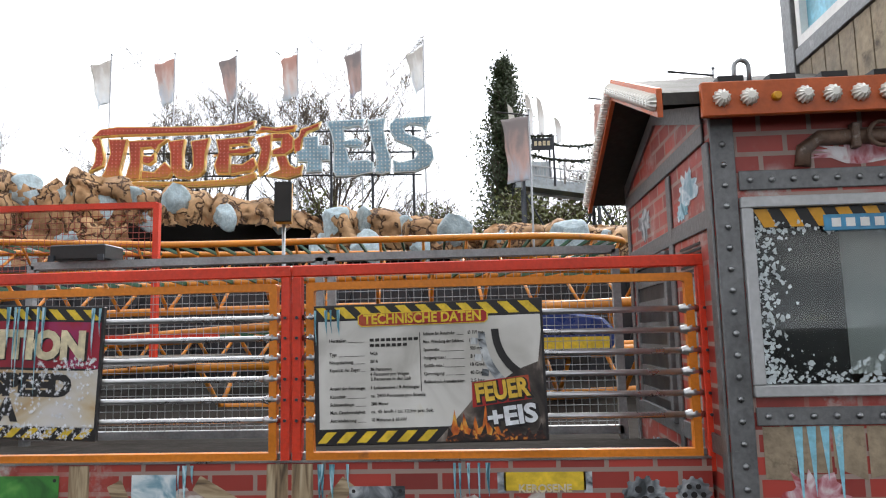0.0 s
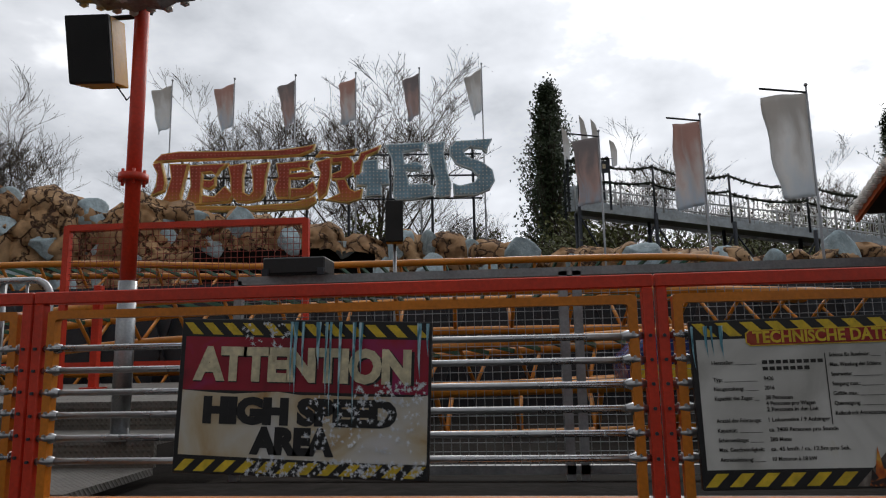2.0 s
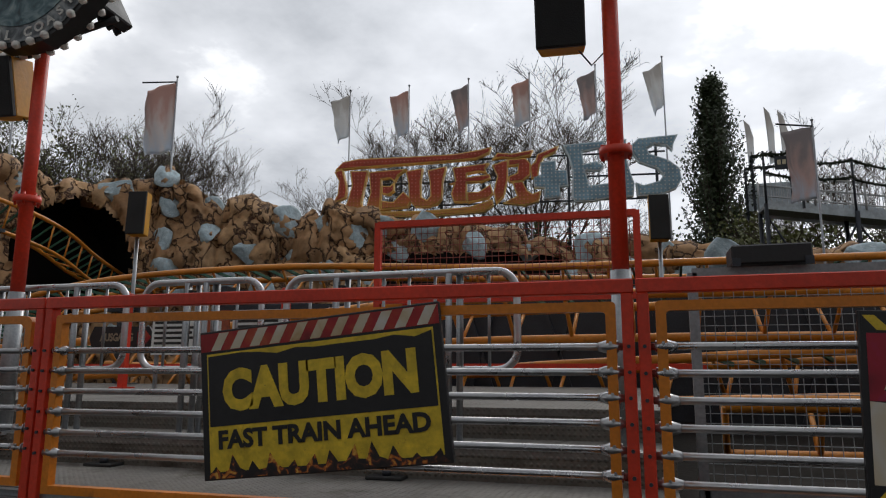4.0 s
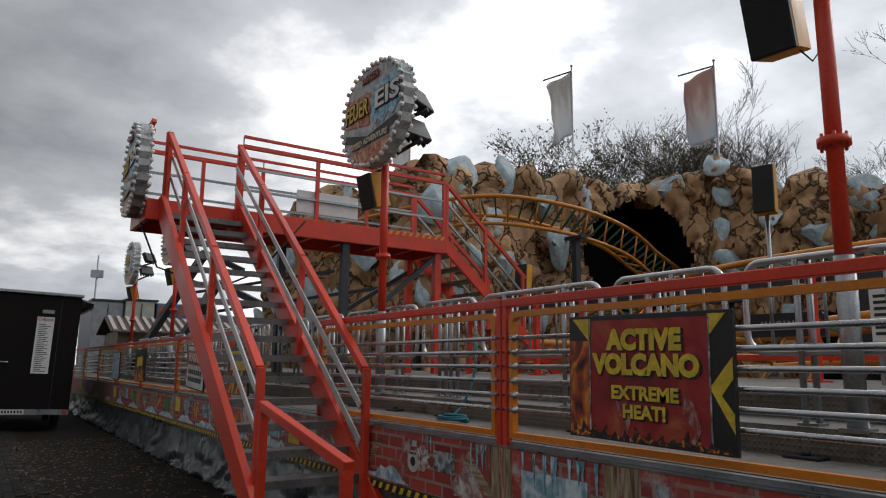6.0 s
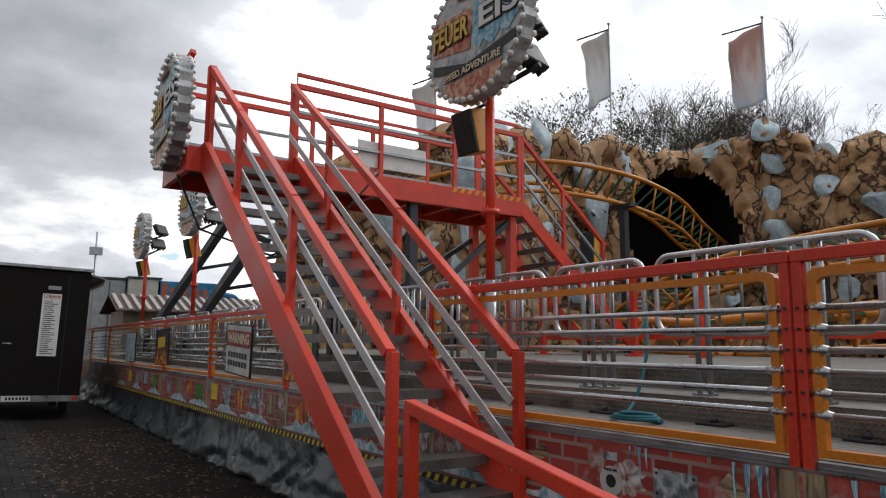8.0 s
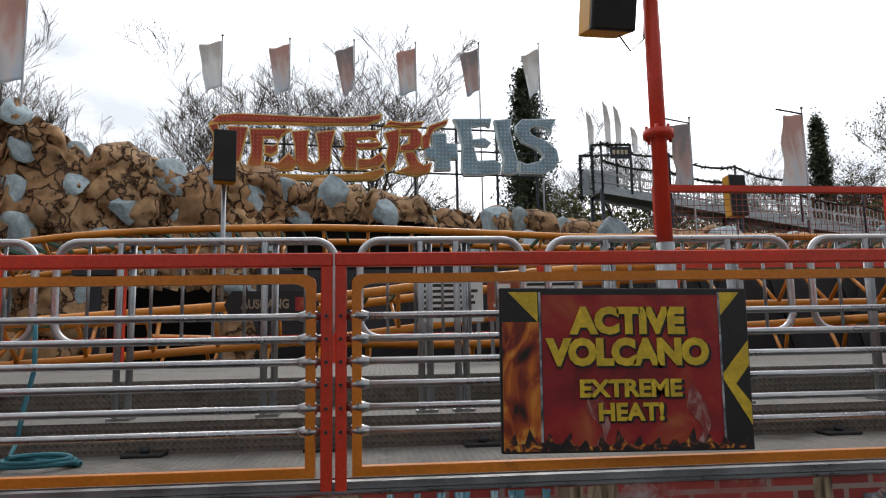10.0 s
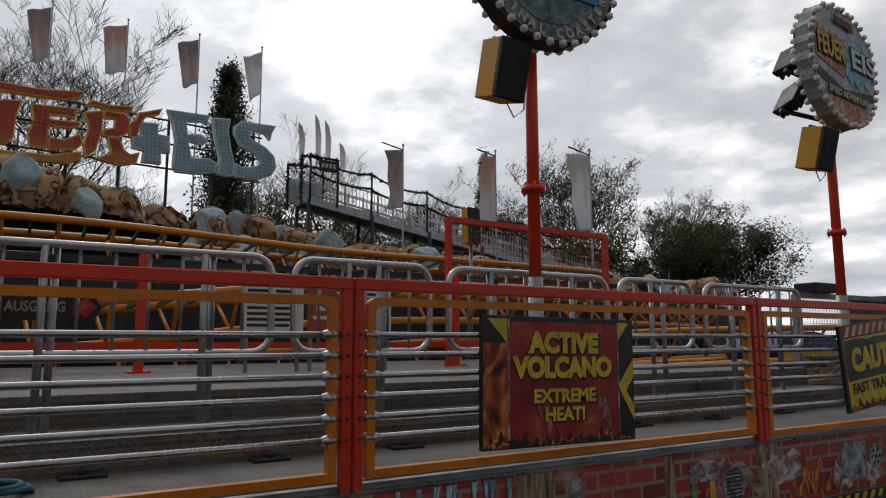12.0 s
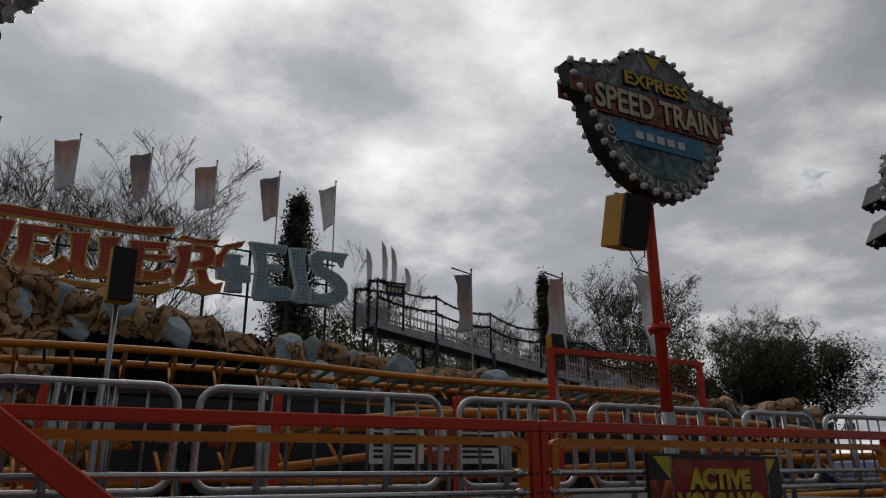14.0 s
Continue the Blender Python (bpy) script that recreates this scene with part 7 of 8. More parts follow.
def hazard(parent, x0, x1, z0, z1, y, n, mat, lean=1):
    flat(parent, "hazard_ground", rect(x0, x1, z0, z1), y, P_BLACK)
    h = (z1 - z0)
    w = (x1 - x0) / n
    for i in range(n):
        a = x0 + i * w + w * 0.2
        d = h * 0.8 * lean
        q = [(max(x0, min(x1, a - d / 2)), z0 + 0.006), (max(x0, min(x1, a - d / 2 + w * 0.5)), z0 + 0.006), (max(x0, min(x1, a + d / 2 + w * 0.5)), z1 - 0.006), (max(x0, min(x1, a + d / 2)), z1 - 0.006)]
        if q[1][0] - q[0][0] > 0.004:
            flat(parent, "hazard_stripe", q, y - 0.001, mat)


def icicles(parent, x0, x1, z, long, y, n, rg):
    for i in range(n):
        a = x0 + (x1 - x0) * (i + rg.uniform(0.1, 0.9)) / n
        w = rg.uniform(0.4, 1.0) * (x1 - x0) / n * 0.62
        h = long * rg.uniform(0.35, 1.0)
        flat(parent, "icicle", [(a - w * 0.3, z - h * 0.6), (a + 0.004, z - h), (a + w * 0.25, z - h * 0.55), (a + w * 0.55, z), (a - w * 0.55, z)], y - 0.0006 * i, P_ICE)


def frost(parent, x0, x1, z0, z1, y, n, rg):
    for i in range(n):
        x, z = rg.uniform(x0, x1), rg.uniform(z0, z1)
        k = rg.choice((5, 6, 7))
        s = rg.uniform(0.004, 0.012)
        pts = []
        for j in range(k * 2):
            t = math.pi * j / k + rg.uniform(-0.2, 0.2)
            r = s * (rg.uniform(0.8, 1.5) if j % 2 else rg.uniform(0.2, 0.5))
            pts.append((x + r * math.cos(t), z + r * math.sin(t)))
        flat(parent, "frost_fleck", pts, y - 0.00004 * i, P_FROST)


def flames(parent, x0, x1, z0, high, y, n, rg, mat=None):
    pts = [(x0, z0)]
    for i in range(n):
        a, w = x0 + (x1 - x0) * i / n, (x1 - x0) / n
        h = high * rg.uniform(0.4, 1.0)
        pts += [(a + w * 0.15, z0 + h * 0.35), (a + w * rg.uniform(0.3, 0.7), z0 + h), (a + w * 0.75, z0 + h * 0.4)]
    pts += [(x1, z0)]
    pts = sorted(pts[1:-1], key=lambda p: p[0])
    flat(parent, "flame", [(x0, z0)] + [(min(max(a, x0), x1), b) for a, b in pts] + [(x1, z0)], y, mat or P_FLAME)


def poster(x0, x1, z0, z1, turn, label, words=""):
    """A thick printed board hung before the fence tubes; local x and z from its lower left corner."""
    s = thing("warning_board", label, "sign board", "printed boards on the fence", (x0, FY - 0.042, z0))
    s.rotation_euler = (0, radians(turn), 0)
    bm = B()
    bx(bm, 0, x1 - x0, -0.012, 0.012, 0, z1 - z0)
    part("board", bm, P_BLACK, s, bevel=0.003)
    bm = B()
    for x in (0.06, x1 - x0 - 0.06):
        for z in (0.10, z1 - z0 - 0.10):
            tube(bm, [(x, 0.012, z), (x, 0.026, z)], 0.012, 6)
    part("fixing", bm, STEEL, s)
    return s


rg = random.Random(5)
Y1 = -0.0130
# high speed board
s = poster(-1.495, -0.500, 1.115, 1.705, 2.2, "dented red and cream warning board with frost and icicles")
w, h = 0.995, 0.585
flat(s, "red_field", rect(0.02, w - 0.01, 0.315, h - 0.065), Y1, P_MAGENTA)
flat(s, "cream_field", [(0.02, 0.07), (w - 0.01, 0.055), (w - 0.01, 0.314)] + [(w - 0.05 - i * 0.09, 0.314 - rg.uniform(0, 0.012)) for i in range(10)] + [(0.02, 0.314)], Y1, P_CREAM)
hazard(s, 0.01, w - 0.01, h - 0.062, h - 0.004, Y1, 12, P_YEL, -1)
hazard(s, 0.01, w - 0.01, 0.004, 0.060, Y1, 12, P_YEL, 1)
letters("lettering", s, "ATTENTION", 0.165, P_BLACK, (w / 2 + 0.006, -0.0145, 0.404), 0.05, 0.0006, 0.87, label="")
letters("lettering", s, "ATTENTION", 0.165, CREAM, (w / 2, -0.0160, 0.41), 0.06, 0.0006, 0.86)
letters("lettering", s, "HIGH SPEED", 0.125, P_BLACK, (w / 2 - 0.01, -0.0145, 0.235), 0.075, 0.0006, 0.76)
letters("lettering", s, "AREA", 0.125, P_BLACK, (w / 2 - 0.03, -0.0145, 0.125), 0.075, 0.0006, 0.33)
icicles(s, 0.42, 0.74, h - 0.002, 0.40, -0.0230, 9, rg)
icicles(s, 0.92, 0.985, h - 0.002, 0.22, -0.0178, 2, rg)
frost(s, 0.52, 0.95, 0.10, 0.30, -0.0172, 130, rg)
frost(s, 0.70, 0.98, 0.28, 0.36, -0.0172, 80, rg)
frost(s, 0.30, 0.98, 0.005, 0.07, -0.0172, 150, rg)
frost(s, 0.25, 0.45, h - 0.10, h - 0.01, -0.0172, 30, rg)
# technical data board
s = poster(0.48, 1.475, 1.045, 1.645, -0.8, "pale technical data board with hazard stripes and a gear picture")
w, h = 0.995, 0.60
flat(s, "pale_field", rect(0.02, w - 0.012, 0.07, h - 0.07), Y1, P_PALE)
hazard(s, 0.01, w - 0.01, h - 0.066, h - 0.004, Y1, 11, P_YEL, -1)
hazard(s, 0.01, 0.62, 0.006, 0.064, Y1, 7, P_YEL, 1)
flat(s, "title_plate", [(0.195, h - 0.085), (0.21, h - 0.098), (0.745, h - 0.098), (0.76, h - 0.085), (0.76, h - 0.052), (0.745, h - 0.04), (0.21, h - 0.04), (0.195, h - 0.052)], -0.0158, P_YEL)
flat(s, "title_field", [(0.2, h - 0.084), (0.213, h - 0.094), (0.742, h - 0.094), (0.755, h - 0.084), (0.755, h - 0.054), (0.742, h - 0.044), (0.213, h - 0.044), (0.2, h - 0.054)], -0.0166, P_RED)
letters("lettering", s, "TECHNISCHE DATEN", 0.058, P_YEL, (0.477, -0.0180, h - 0.069), 0.03, 0.0005, 0.51)
icicles(s, 0.0, 0.12, h - 0.02, 0.17, -0.0165, 4, rg)
lines = (("Hersteller: ________", "", 0.445), ("Typ: ____________", "9426", 0.385), ("Neugestaltung: _____", "2016", 0.352), ("Kapazität des Zuges: __", "38 Personen", 0.318), ("", "4 Personen pro Wagen", 0.297), ("", "2 Personen in der Lok", 0.276),
         ("Anzahl der Fahrzeuge:", "1 Lokomotive / 9 Anhänger", 0.240), ("Kapazität: _________", "ca. 2400 Personen pro Stunde", 0.206), ("Schienenlänge: _____", "280 Meter", 0.172), ("Max. Geschwindigkeit:", "ca. 45 km/h / ca. 12,5m pro Sek.", 0.139), ("Antriebsleistung: ____", "10 Motoren à 18 kW", 0.105))
for a, b, z in lines:
    if a:
        letters("lettering", s, a, 0.020, INK, (0.145, -0.0150, z), 0.012, 0.0004, 0.155)
    if b:
        letters("lettering", s, b, 0.020, INK, (0.245 + len(b) * 0.0042, -0.0150, z), 0.012, 0.0004, len(b) * 0.0084)
bm = B()
for i in range(9):
    bx(bm, 0.245 + i * 0.024, 0.263 + i * 0.024, -0.0146, -0.0138, 0.437, 0.450)
    if i < 7:
        bx(bm, 0.245 + i * 0.024, 0.263 + i * 0.024, -0.0146, -0.0138, 0.414, 0.427)
part("illegible_print", bm, INK, s)
for i, (a, b) in enumerate((("Schiene für Rundrohr: ____", "Ø 159 mm"), ("Max. Wandung der Schiene:", "17,5 mm"), ("Spurweite: ____________", "900 mm"), ("Steigung max.: _________", "8 Grad"), ("Gefälle max.: __________", "18 Grad"), ("Querneigung: __________", "40 Grad"), ("Reifendruck Antriebsräder:", "2,5 bar"))):
    letters("lettering", s, a, 0.020, INK, (0.565, -0.0150, 0.462 - i * 0.034), 0.012, 0.0004, 0.175)
    letters("lettering", s, b, 0.020, INK, (0.705, -0.0150, 0.462 - i * 0.034), 0.012, 0.0004, len(b) * 0.0085)
flat(s, "column_rule", rect(0.462, 0.465, 0.22, 0.47), -0.0150, INK)
for r0, r1, mt in ((0.30, 0.265, P_METAL), (0.235, 0.20, P_METAL)):
    arc = [(w - 0.012 - r0 * math.cos(t) * 0.9, 0.50 - r0 * 0.2 - r0 * math.sin(t) + 0.02) for t in (math.pi / 2 * i / 12 for i in range(13))]
    arc2 = [(w - 0.012 - r1 * math.cos(t) * 0.9, 0.50 - r0 * 0.2 - r1 * math.sin(t) + 0.02) for t in (math.pi / 2 * i / 12 for i in range(12, -1, -1))]
    flat(s, "gear_rim", arc + arc2, -0.0152, P_BLACK if r0 < 0.25 else mt)
for i in range(7):
    t = math.pi / 2 * (i + 0.5) / 7
    cx, cz = w - 0.012 - 0.32 * math.cos(t) * 0.9, 0.46 - 0.32 * math.sin(t)
    flat(s, "gear_tooth", [(cx - 0.016, cz - 0.012), (cx + 0.014, cz - 0.016), (cx + 0.016, cz + 0.012), (cx - 0.012, cz + 0.016)], -0.0156, P_METAL)
flat(s, "scorched_ground", [(0.52, 0.008), (w - 0.012, 0.008), (w - 0.012, 0.46), (w - 0.03, 0.33), (0.88, 0.30), (0.80, 0.25), (0.70, 0.20), (0.60, 0.09)], -0.0158, P_SCORCH)
flames(s, 0.58, 0.80, 0.02, 0.20, -0.0163, 5, rg)
flames(s, 0.56, w - 0.012, 0.008, 0.09, -0.0172, 9, rg, P_EMBER)
flat(s, "fire_emblem", [(0.68, 0.145), (0.93, 0.175), (0.92, 0.275), (0.68, 0.25)], -0.0182, P_RED)
for body, mt, x, z, wd in (("FEUER", SIGN_YEL, 0.805, 0.212, 0.23), ("+EIS", P_FROST, 0.845, 0.105, 0.21)):
    letters("lettering", s, body, 0.105, P_BLACK, (x + 0.004, -0.0192, z - 0.004), 0.10, 0.0005, wd + 0.016, turn=-6)
    letters("lettering", s, body, 0.105, mt, (x, -0.0206, z), 0.04, 0.0005, wd, turn=-6)
# active volcano board
s = poster(-6.69, -5.745, 1.095, 1.69, 0.8, "dark red volcano warning board with flames")
w, h = 0.945, 0.59
flat(s, "red_field", rect(0.155, w - 0.115, 0.02, h - 0.02), Y1, P_RED)
flat(s, "flame_column", rect(0.008, 0.145, 0.01, h - 0.12), Y1, P_FLAME)
flat(s, "yellow_corner", [(0.03, h - 0.01), (0.14, h - 0.01), (0.14, h - 0.12)], -0.0145, P_YEL)
flat(s, "yellow_wedge", [(w - 0.115, 0.27), (w - 0.005, 0.40), (w - 0.005, 0.31), (w - 0.06, 0.24), (w - 0.005, 0.17), (w - 0.005, 0.09)], -0.0145, P_YEL)
flat(s, "yellow_corner", [(w - 0.11, h - 0.01), (w - 0.03, h - 0.01), (w - 0.11, h - 0.10)], -0.0145, P_YEL)
for x in (0.148, w - 0.112):
    flat(s, "seam", rect(x - 0.004, x + 0.004, 0.04, h - 0.01), -0.0152, P_METAL)
flames(s, 0.008, w - 0.008, 0.008, 0.085, -0.0160, 14, rg, P_EMBER)
for x, k in ((0.34, 0.15), (0.72, 0.16)):
    flat(s, "steam", [(x, 0.02), (x + 0.03, 0.08), (x - 0.03, 0.16), (x - 0.01, 0.22 + k * 0.2), (x + 0.045, 0.17), (x + 0.06, 0.09), (x + 0.03, 0.02)], -0.0150, P_SMOKE)
for body, size, z, wd in (("ACTIVE", 0.125, 0.47, 0.44), ("VOLCANO", 0.125, 0.355, 0.62), ("EXTREME", 0.085, 0.225, 0.385), ("HEAT!", 0.085, 0.14, 0.245)):
    letters("lettering", s, body, size, P_BLACK, (0.48 + 0.006, -0.0165, z - 0.006), 0.085 if size > 0.1 else 0.055, 0.0005, wd + 0.012)
    letters("lettering", s, body, size, P_YEL, (0.48, -0.0180, z), 0.065 if size > 0.1 else 0.04, 0.0005, wd)
# caution board, hung askew
s = poster(-3.76, -2.76, 1.095, 1.665, -6.0, "askew black and yellow caution board with a red striped top")
w, h = 1.0, 0.565
flat(s, "red_strip", rect(0.004, w - 0.004, h - 0.075, h - 0.004), Y1, P_RED)
for i in range(11):
    x = 0.05 + i * 0.086
    flat(s, "white_stripe", [(x, h - 0.073), (x + 0.042, h - 0.073), (x + 0.082, h - 0.006), (x + 0.04, h - 0.006)], -0.0145, P_CREAM)
flat(s, "yellow_frame", rect(0.03, w - 0.03, 0.03, h - 0.085), Y1, P_YEL)
flat(s, "black_field", [(0.036, 0.20), (w - 0.036, 0.20), (w - 0.036, h - 0.095)] + [(w - 0.1 - i * 0.08, h - 0.100 + rg.uniform(-0.012, 0.01)) for i in range(10)] + [(0.036, h - 0.095)], -0.0148, P_BLACK)
letters("lettering", s, "CAUTION", 0.20, P_YEL, (w / 2, -0.0168, 0.325), 0.06, 0.0005, 0.80)
letters("lettering", s, "FAST TRAIN AHEAD", 0.092, P_BLACK, (w / 2, -0.0155, 0.145), 0.04, 0.0005, 0.86)
flames(s, 0.02, w - 0.01, 0.006, 0.10, -0.0170, 12, rg, P_EMBER)
# boards further along
s = poster(-14.45, -13.55, 1.10, 1.70, 3.0, "pale warning board with red head and black print")
flat(s, "pale_field", rect(0.02, 0.88, 0.02, 0.58), Y1, P_PALE)
flat(s, "red_field", rect(0.02, 0.88, 0.33, 0.52), -0.0145, P_RED)
letters("lettering", s, "WARNING", 0.16, CREAM, (0.45, -0.0160, 0.425), 0.04, 0.0005, 0.78)
bm = B()
for r_i in range(2):
    for i in range(7):
        bx(bm, 0.10 + i * 0.10, 0.18 + i * 0.10, -0.0155, -0.0142, 0.10 + r_i * 0.10, 0.165 + r_i * 0.10)
part("illegible_print", bm, P_BLACK, s)
s = poster(-12.5, -11.75, 1.08, 1.62, 0, "yellow and black fire warning board")
flames(s, 0.01, 0.74, 0.01, 0.5, Y1, 5, rg)
flat(s, "yellow_field", rect(0.1, 0.65, 0.28, 0.5), -0.0145, P_YEL)
s = poster(-18.3, -17.4, 1.08, 1.66, -2, "dark board with yellow flames")
flames(s, 0.01, 0.88, 0.01, 0.5, Y1, 6, rg)
flat(s, "yellow_field", rect(0.2, 0.7, 0.28, 0.45), -0.0145, P_YEL)
s = poster(-20.9, -20.0, 1.08, 1.66, 0, "pale icy warning board")
flat(s, "pale_field", rect(0.02, 0.88, 0.02, 0.56), Y1, P_FOAM)

# ---- pictures printed on the front board ----
MY = FY - 0.0315


def post_print(x, w=0.10):
    flat(front, "painted_post", [(x - w / 2, MZ0 + 0.01), (x + w / 2, MZ0 + 0.01), (x + w / 2 * 0.9, MZ1 - 0.004), (x - w / 2 * 0.95, MZ1 - 0.004)], MY, P_WOOD)


def brace_print(x0, z0, x1, z1, w=0.07):
    d = Vector((x1 - x0, z1 - z0)).normalized()
    n = Vector((-d.y, d.x)) * w / 2
    flat(front, "painted_brace", [(x0 - n.x, z0 - n.y), (x1 - n.x, z1 - n.y), (x1 + n.x, z1 + n.y), (x0 + n.x, z0 + n.y)], MY - 0.001, P_WOOD_X)


def disc(x, z, r, k=24):
    return [(x + r * math.cos(2 * math.pi * i / k), z + r * math.sin(2 * math.pi * i / k)) for i in range(k)]


def gear_print(x, z, r, teeth=14):
    z += 0.03
    pts = []
    for i in range(teeth * 4):
        t = 2 * math.pi * i / (teeth * 4)
        q = r * (1.0 if i % 4 < 2 else 0.86)
        pts.append((x + q * math.cos(t), z + q * math.sin(t)))
    flat(front, "painted_gear", pts, MY - 0.002, P_METAL)
    for i in range(6):
        t = i * math.pi / 3
        flat(front, "gear_hole", disc(x + 0.5 * r * math.cos(t), z + 0.5 * r * math.sin(t), r * 0.15, 12), MY - 0.003, P_BLACK)
    flat(front, "gear_hub", disc(x, z, r * 0.18, 14), MY - 0.003, P_BLACK)


def panel_print(x, z, w, h, mat, rivets=True):
    z += 0.03
    flat(front, "painted_plate", rect(x - w / 2, x + w / 2, z - h / 2, z + h / 2), MY - 0.002, mat)
    if rivets:
        for dx in (-1, 1):
            for dz in (-1, 1):
                flat(front, "painted_rivet", disc(x + dx * (w / 2 - 0.02), z + dz * (h / 2 - 0.02), 0.008, 10), MY - 0.003, P_BLACK)


def pipes_print(x, mats, z0, z1, w=0.045):
    z1 += 0.05
    for i, m in enumerate(mats):
        a = x + i * w * 1.7
        flat(front, "painted_pipe", rect(a, a + w, z0, z1 - 0.12), MY - 0.002, m)
        for k in range(3):
            flat(front, "pipe_collar", rect(a - 0.008, a + w + 0.008, z1 - 0.115 + k * 0.035, z1 - 0.092 + k * 0.035), MY - 0.003, P_METAL)


def foam_print(x0, x1, high):
    n = max(3, int((x1 - x0) / 0.06))
    pts = [(x1, MZ0 + 0.035), (x0, MZ0 + 0.035)]
    for i in range(n + 1):
        pts.append((x0 + (x1 - x0) * i / n, MZ0 + 0.04 + high * rg.uniform(0.35, 1.0) * math.sin(math.pi * min(1, max(0.08, i / n)))))
    flat(front, "painted_foam", pts, MY - 0.004, P_FOAM)


for x in FENCE_X[1:-1]:
    post_print(x - 0.055)
    post_print(x + 0.055)
icy = lambda x0, x1, n, long: icicles(front, x0, x1, MZ1 - 0.006, long, MY - 0.003, n, rg)
for i in range(26):
    cx, cz = 1.6 - i * 0.62 + rg.uniform(-0.2, 0.2), MZ0 + rg.uniform(0.12, 0.30)
    rx, rz = rg.uniform(0.10, 0.24), rg.uniform(0.06, 0.13)
    cloud = []
    for k in range(26):
        t, r = 2 * math.pi * k / 26, rg.uniform(0.6, 1.1)
        cloud.append((min(max(cx + rx * r * math.cos(t), MX0), MX1 - 0.01), min(max(cz + rz * r * math.sin(t), MZ0 + 0.03), MZ1 - 0.008)))
    flat(front, "printed_steam", cloud, MY - 0.00003 * i, P_CLOUD)
# near the booth
gear_print(1.86, 0.78, 0.10)
gear_print(2.06, 0.80, 0.075, 12)
panel_print(1.45, 0.86, 0.34, 0.075, P_YEL, False)
letters("lettering", front, "KEROSENE", 0.045, CREAM, (1.45, MY - 0.006, 0.86), 0.03, 0.0005, 0.22)
for x in (1.27, 1.63):
    panel_print(x, 0.855, 0.035, 0.085, P_METAL, False)
panel_print(0.74, 0.80, 0.24, 0.09, P_METAL)
icy(1.05, 1.24, 5, 0.24)
brace_print(0.43, 0.66, 0.62, 0.895)
icy(0.46, 0.62, 4, 0.22)
brace_print(-0.05, 0.895, 0.29, 0.70)
icy(-0.16, -0.06, 3, 0.2)
panel_print(-0.85, 0.78, 0.36, 0.24, P_GREEN)
post_print(-0.58)
brace_print(-0.42, 0.895, -0.30, 0.64)
panel_print(-0.24, 0.78, 0.2, 0.24, P_FOAM, False)
# beyond
flames(front, -4.45, -3.95, 0.64, 0.26, MY - 0.003, 4, rg)
panel_print(-3.72, 0.77, 0.3, 0.22, P_METAL)
gear_print(-3.45, 0.77, 0.09)
icy(-3.2, -2.8, 6, 0.25)
panel_print(-2.55, 0.78, 0.24, 0.2, P_WOOD)
pipes_print(-5.32, (P_GREEN, P_RED, P_YEL), 0.62, 0.88)
flat(front, "painted_vent", [(x, z) for x, z in disc(-4.96, 0.77, 0.10)], MY - 0.002, P_METAL)
for i in range(7):
    flat(front, "vent_slot", rect(-5.03, -4.89, 0.70 + i * 0.021, 0.710 + i * 0.021), MY - 0.0032, P_BLACK)
brace_print(-4.93, 0.895, -4.70, 0.70)
post_print(-5.48, 0.08)
flames(front, -6.08, -5.78, 0.64, 0.25, MY - 0.003, 4, rg)
panel_print(-6.14, 0.80, 0.07, 0.18, P_METAL, False)
post_print(-6.32, 0.12)
post_print(-6.44, 0.10)
icy(-7.1, -6.5, 9, 0.24)
panel_print(-6.85, 0.74, 0.5, 0.2, P_FOAM, False)
brace_print(-7.62, 0.895, -7.36, 0.66)
icy(-7.58, -7.40, 4, 0.26)
panel_print(-7.87, 0.79, 0.24, 0.13, P_METAL)
flat(front, "painted_gauge", disc(-8.25, 0.785, 0.072), MY - 0.002, P_PALE)
flat(front, "gauge_face", disc(-8.25, 0.785, 0.032, 16), MY - 0.003, P_BLACK)
letters("lettering", front, "PRESSURE", 0.020, INK, (-8.25, MY - 0.004, 0.838), 0.03, 0.0004, 0.085)
panel_print(-8.25, 0.875, 0.09, 0.04, P_METAL, False)
icy(-8.14, -8.02, 3, 0.25)
brace_print(-8.95, 0.68, -8.72, 0.895)
foam_print(-8.9, -8.3, 0.12)
foam_print(-9.8, -9.2, 0.14)
for k, (x, what) in enumerate(((-10.4, "y"), (-10.9, "i"), (-11.5, "b"), (-12.1, "o"), (-12.9, "w"), (-13.4, "m"), (-13.9, "f"), (-14.4, "m"), (-14.9, "y"), (-15.6, "g"), (-16.1, "f"), (-16.7, "w"), (-17.3, "m"), (-18.3, "g"), (-19.0, "b"), (-19.7, "m"), (-20.4, "y"), (-21.2, "w"), (-22.0, "m"), (-23.0, "g"), (-24.0, "b"), (-25.0, "m"), (-26.0, "y"))):
    panel_print(x, 0.77 + 0.02 * (k % 3), 0.26 + 0.05 * (k % 2), 0.20, {"y": P_YEL, "i": P_ICE, "b": P_ICE, "o": P_FLAME, "w": P_WOOD, "m": P_METAL, "f": P_FLAME, "g": P_GREEN}[what], what in "mg")
    if k % 2:
        foam_print(x - 0.45, x + 0.45, 0.13)
    else:
        icy(x - 0.4, x - 0.18, 3, 0.2)
bm = B()
bx(bm, MX0, MX1, FY - 0.052, FY - 0.031, MZ0 - 0.035, MZ0 + 0.02)
hz_strip = solid("hazard_strip", bm, P_BLACK, "black and yellow striped edge under the front board", "trim", kind="structure")
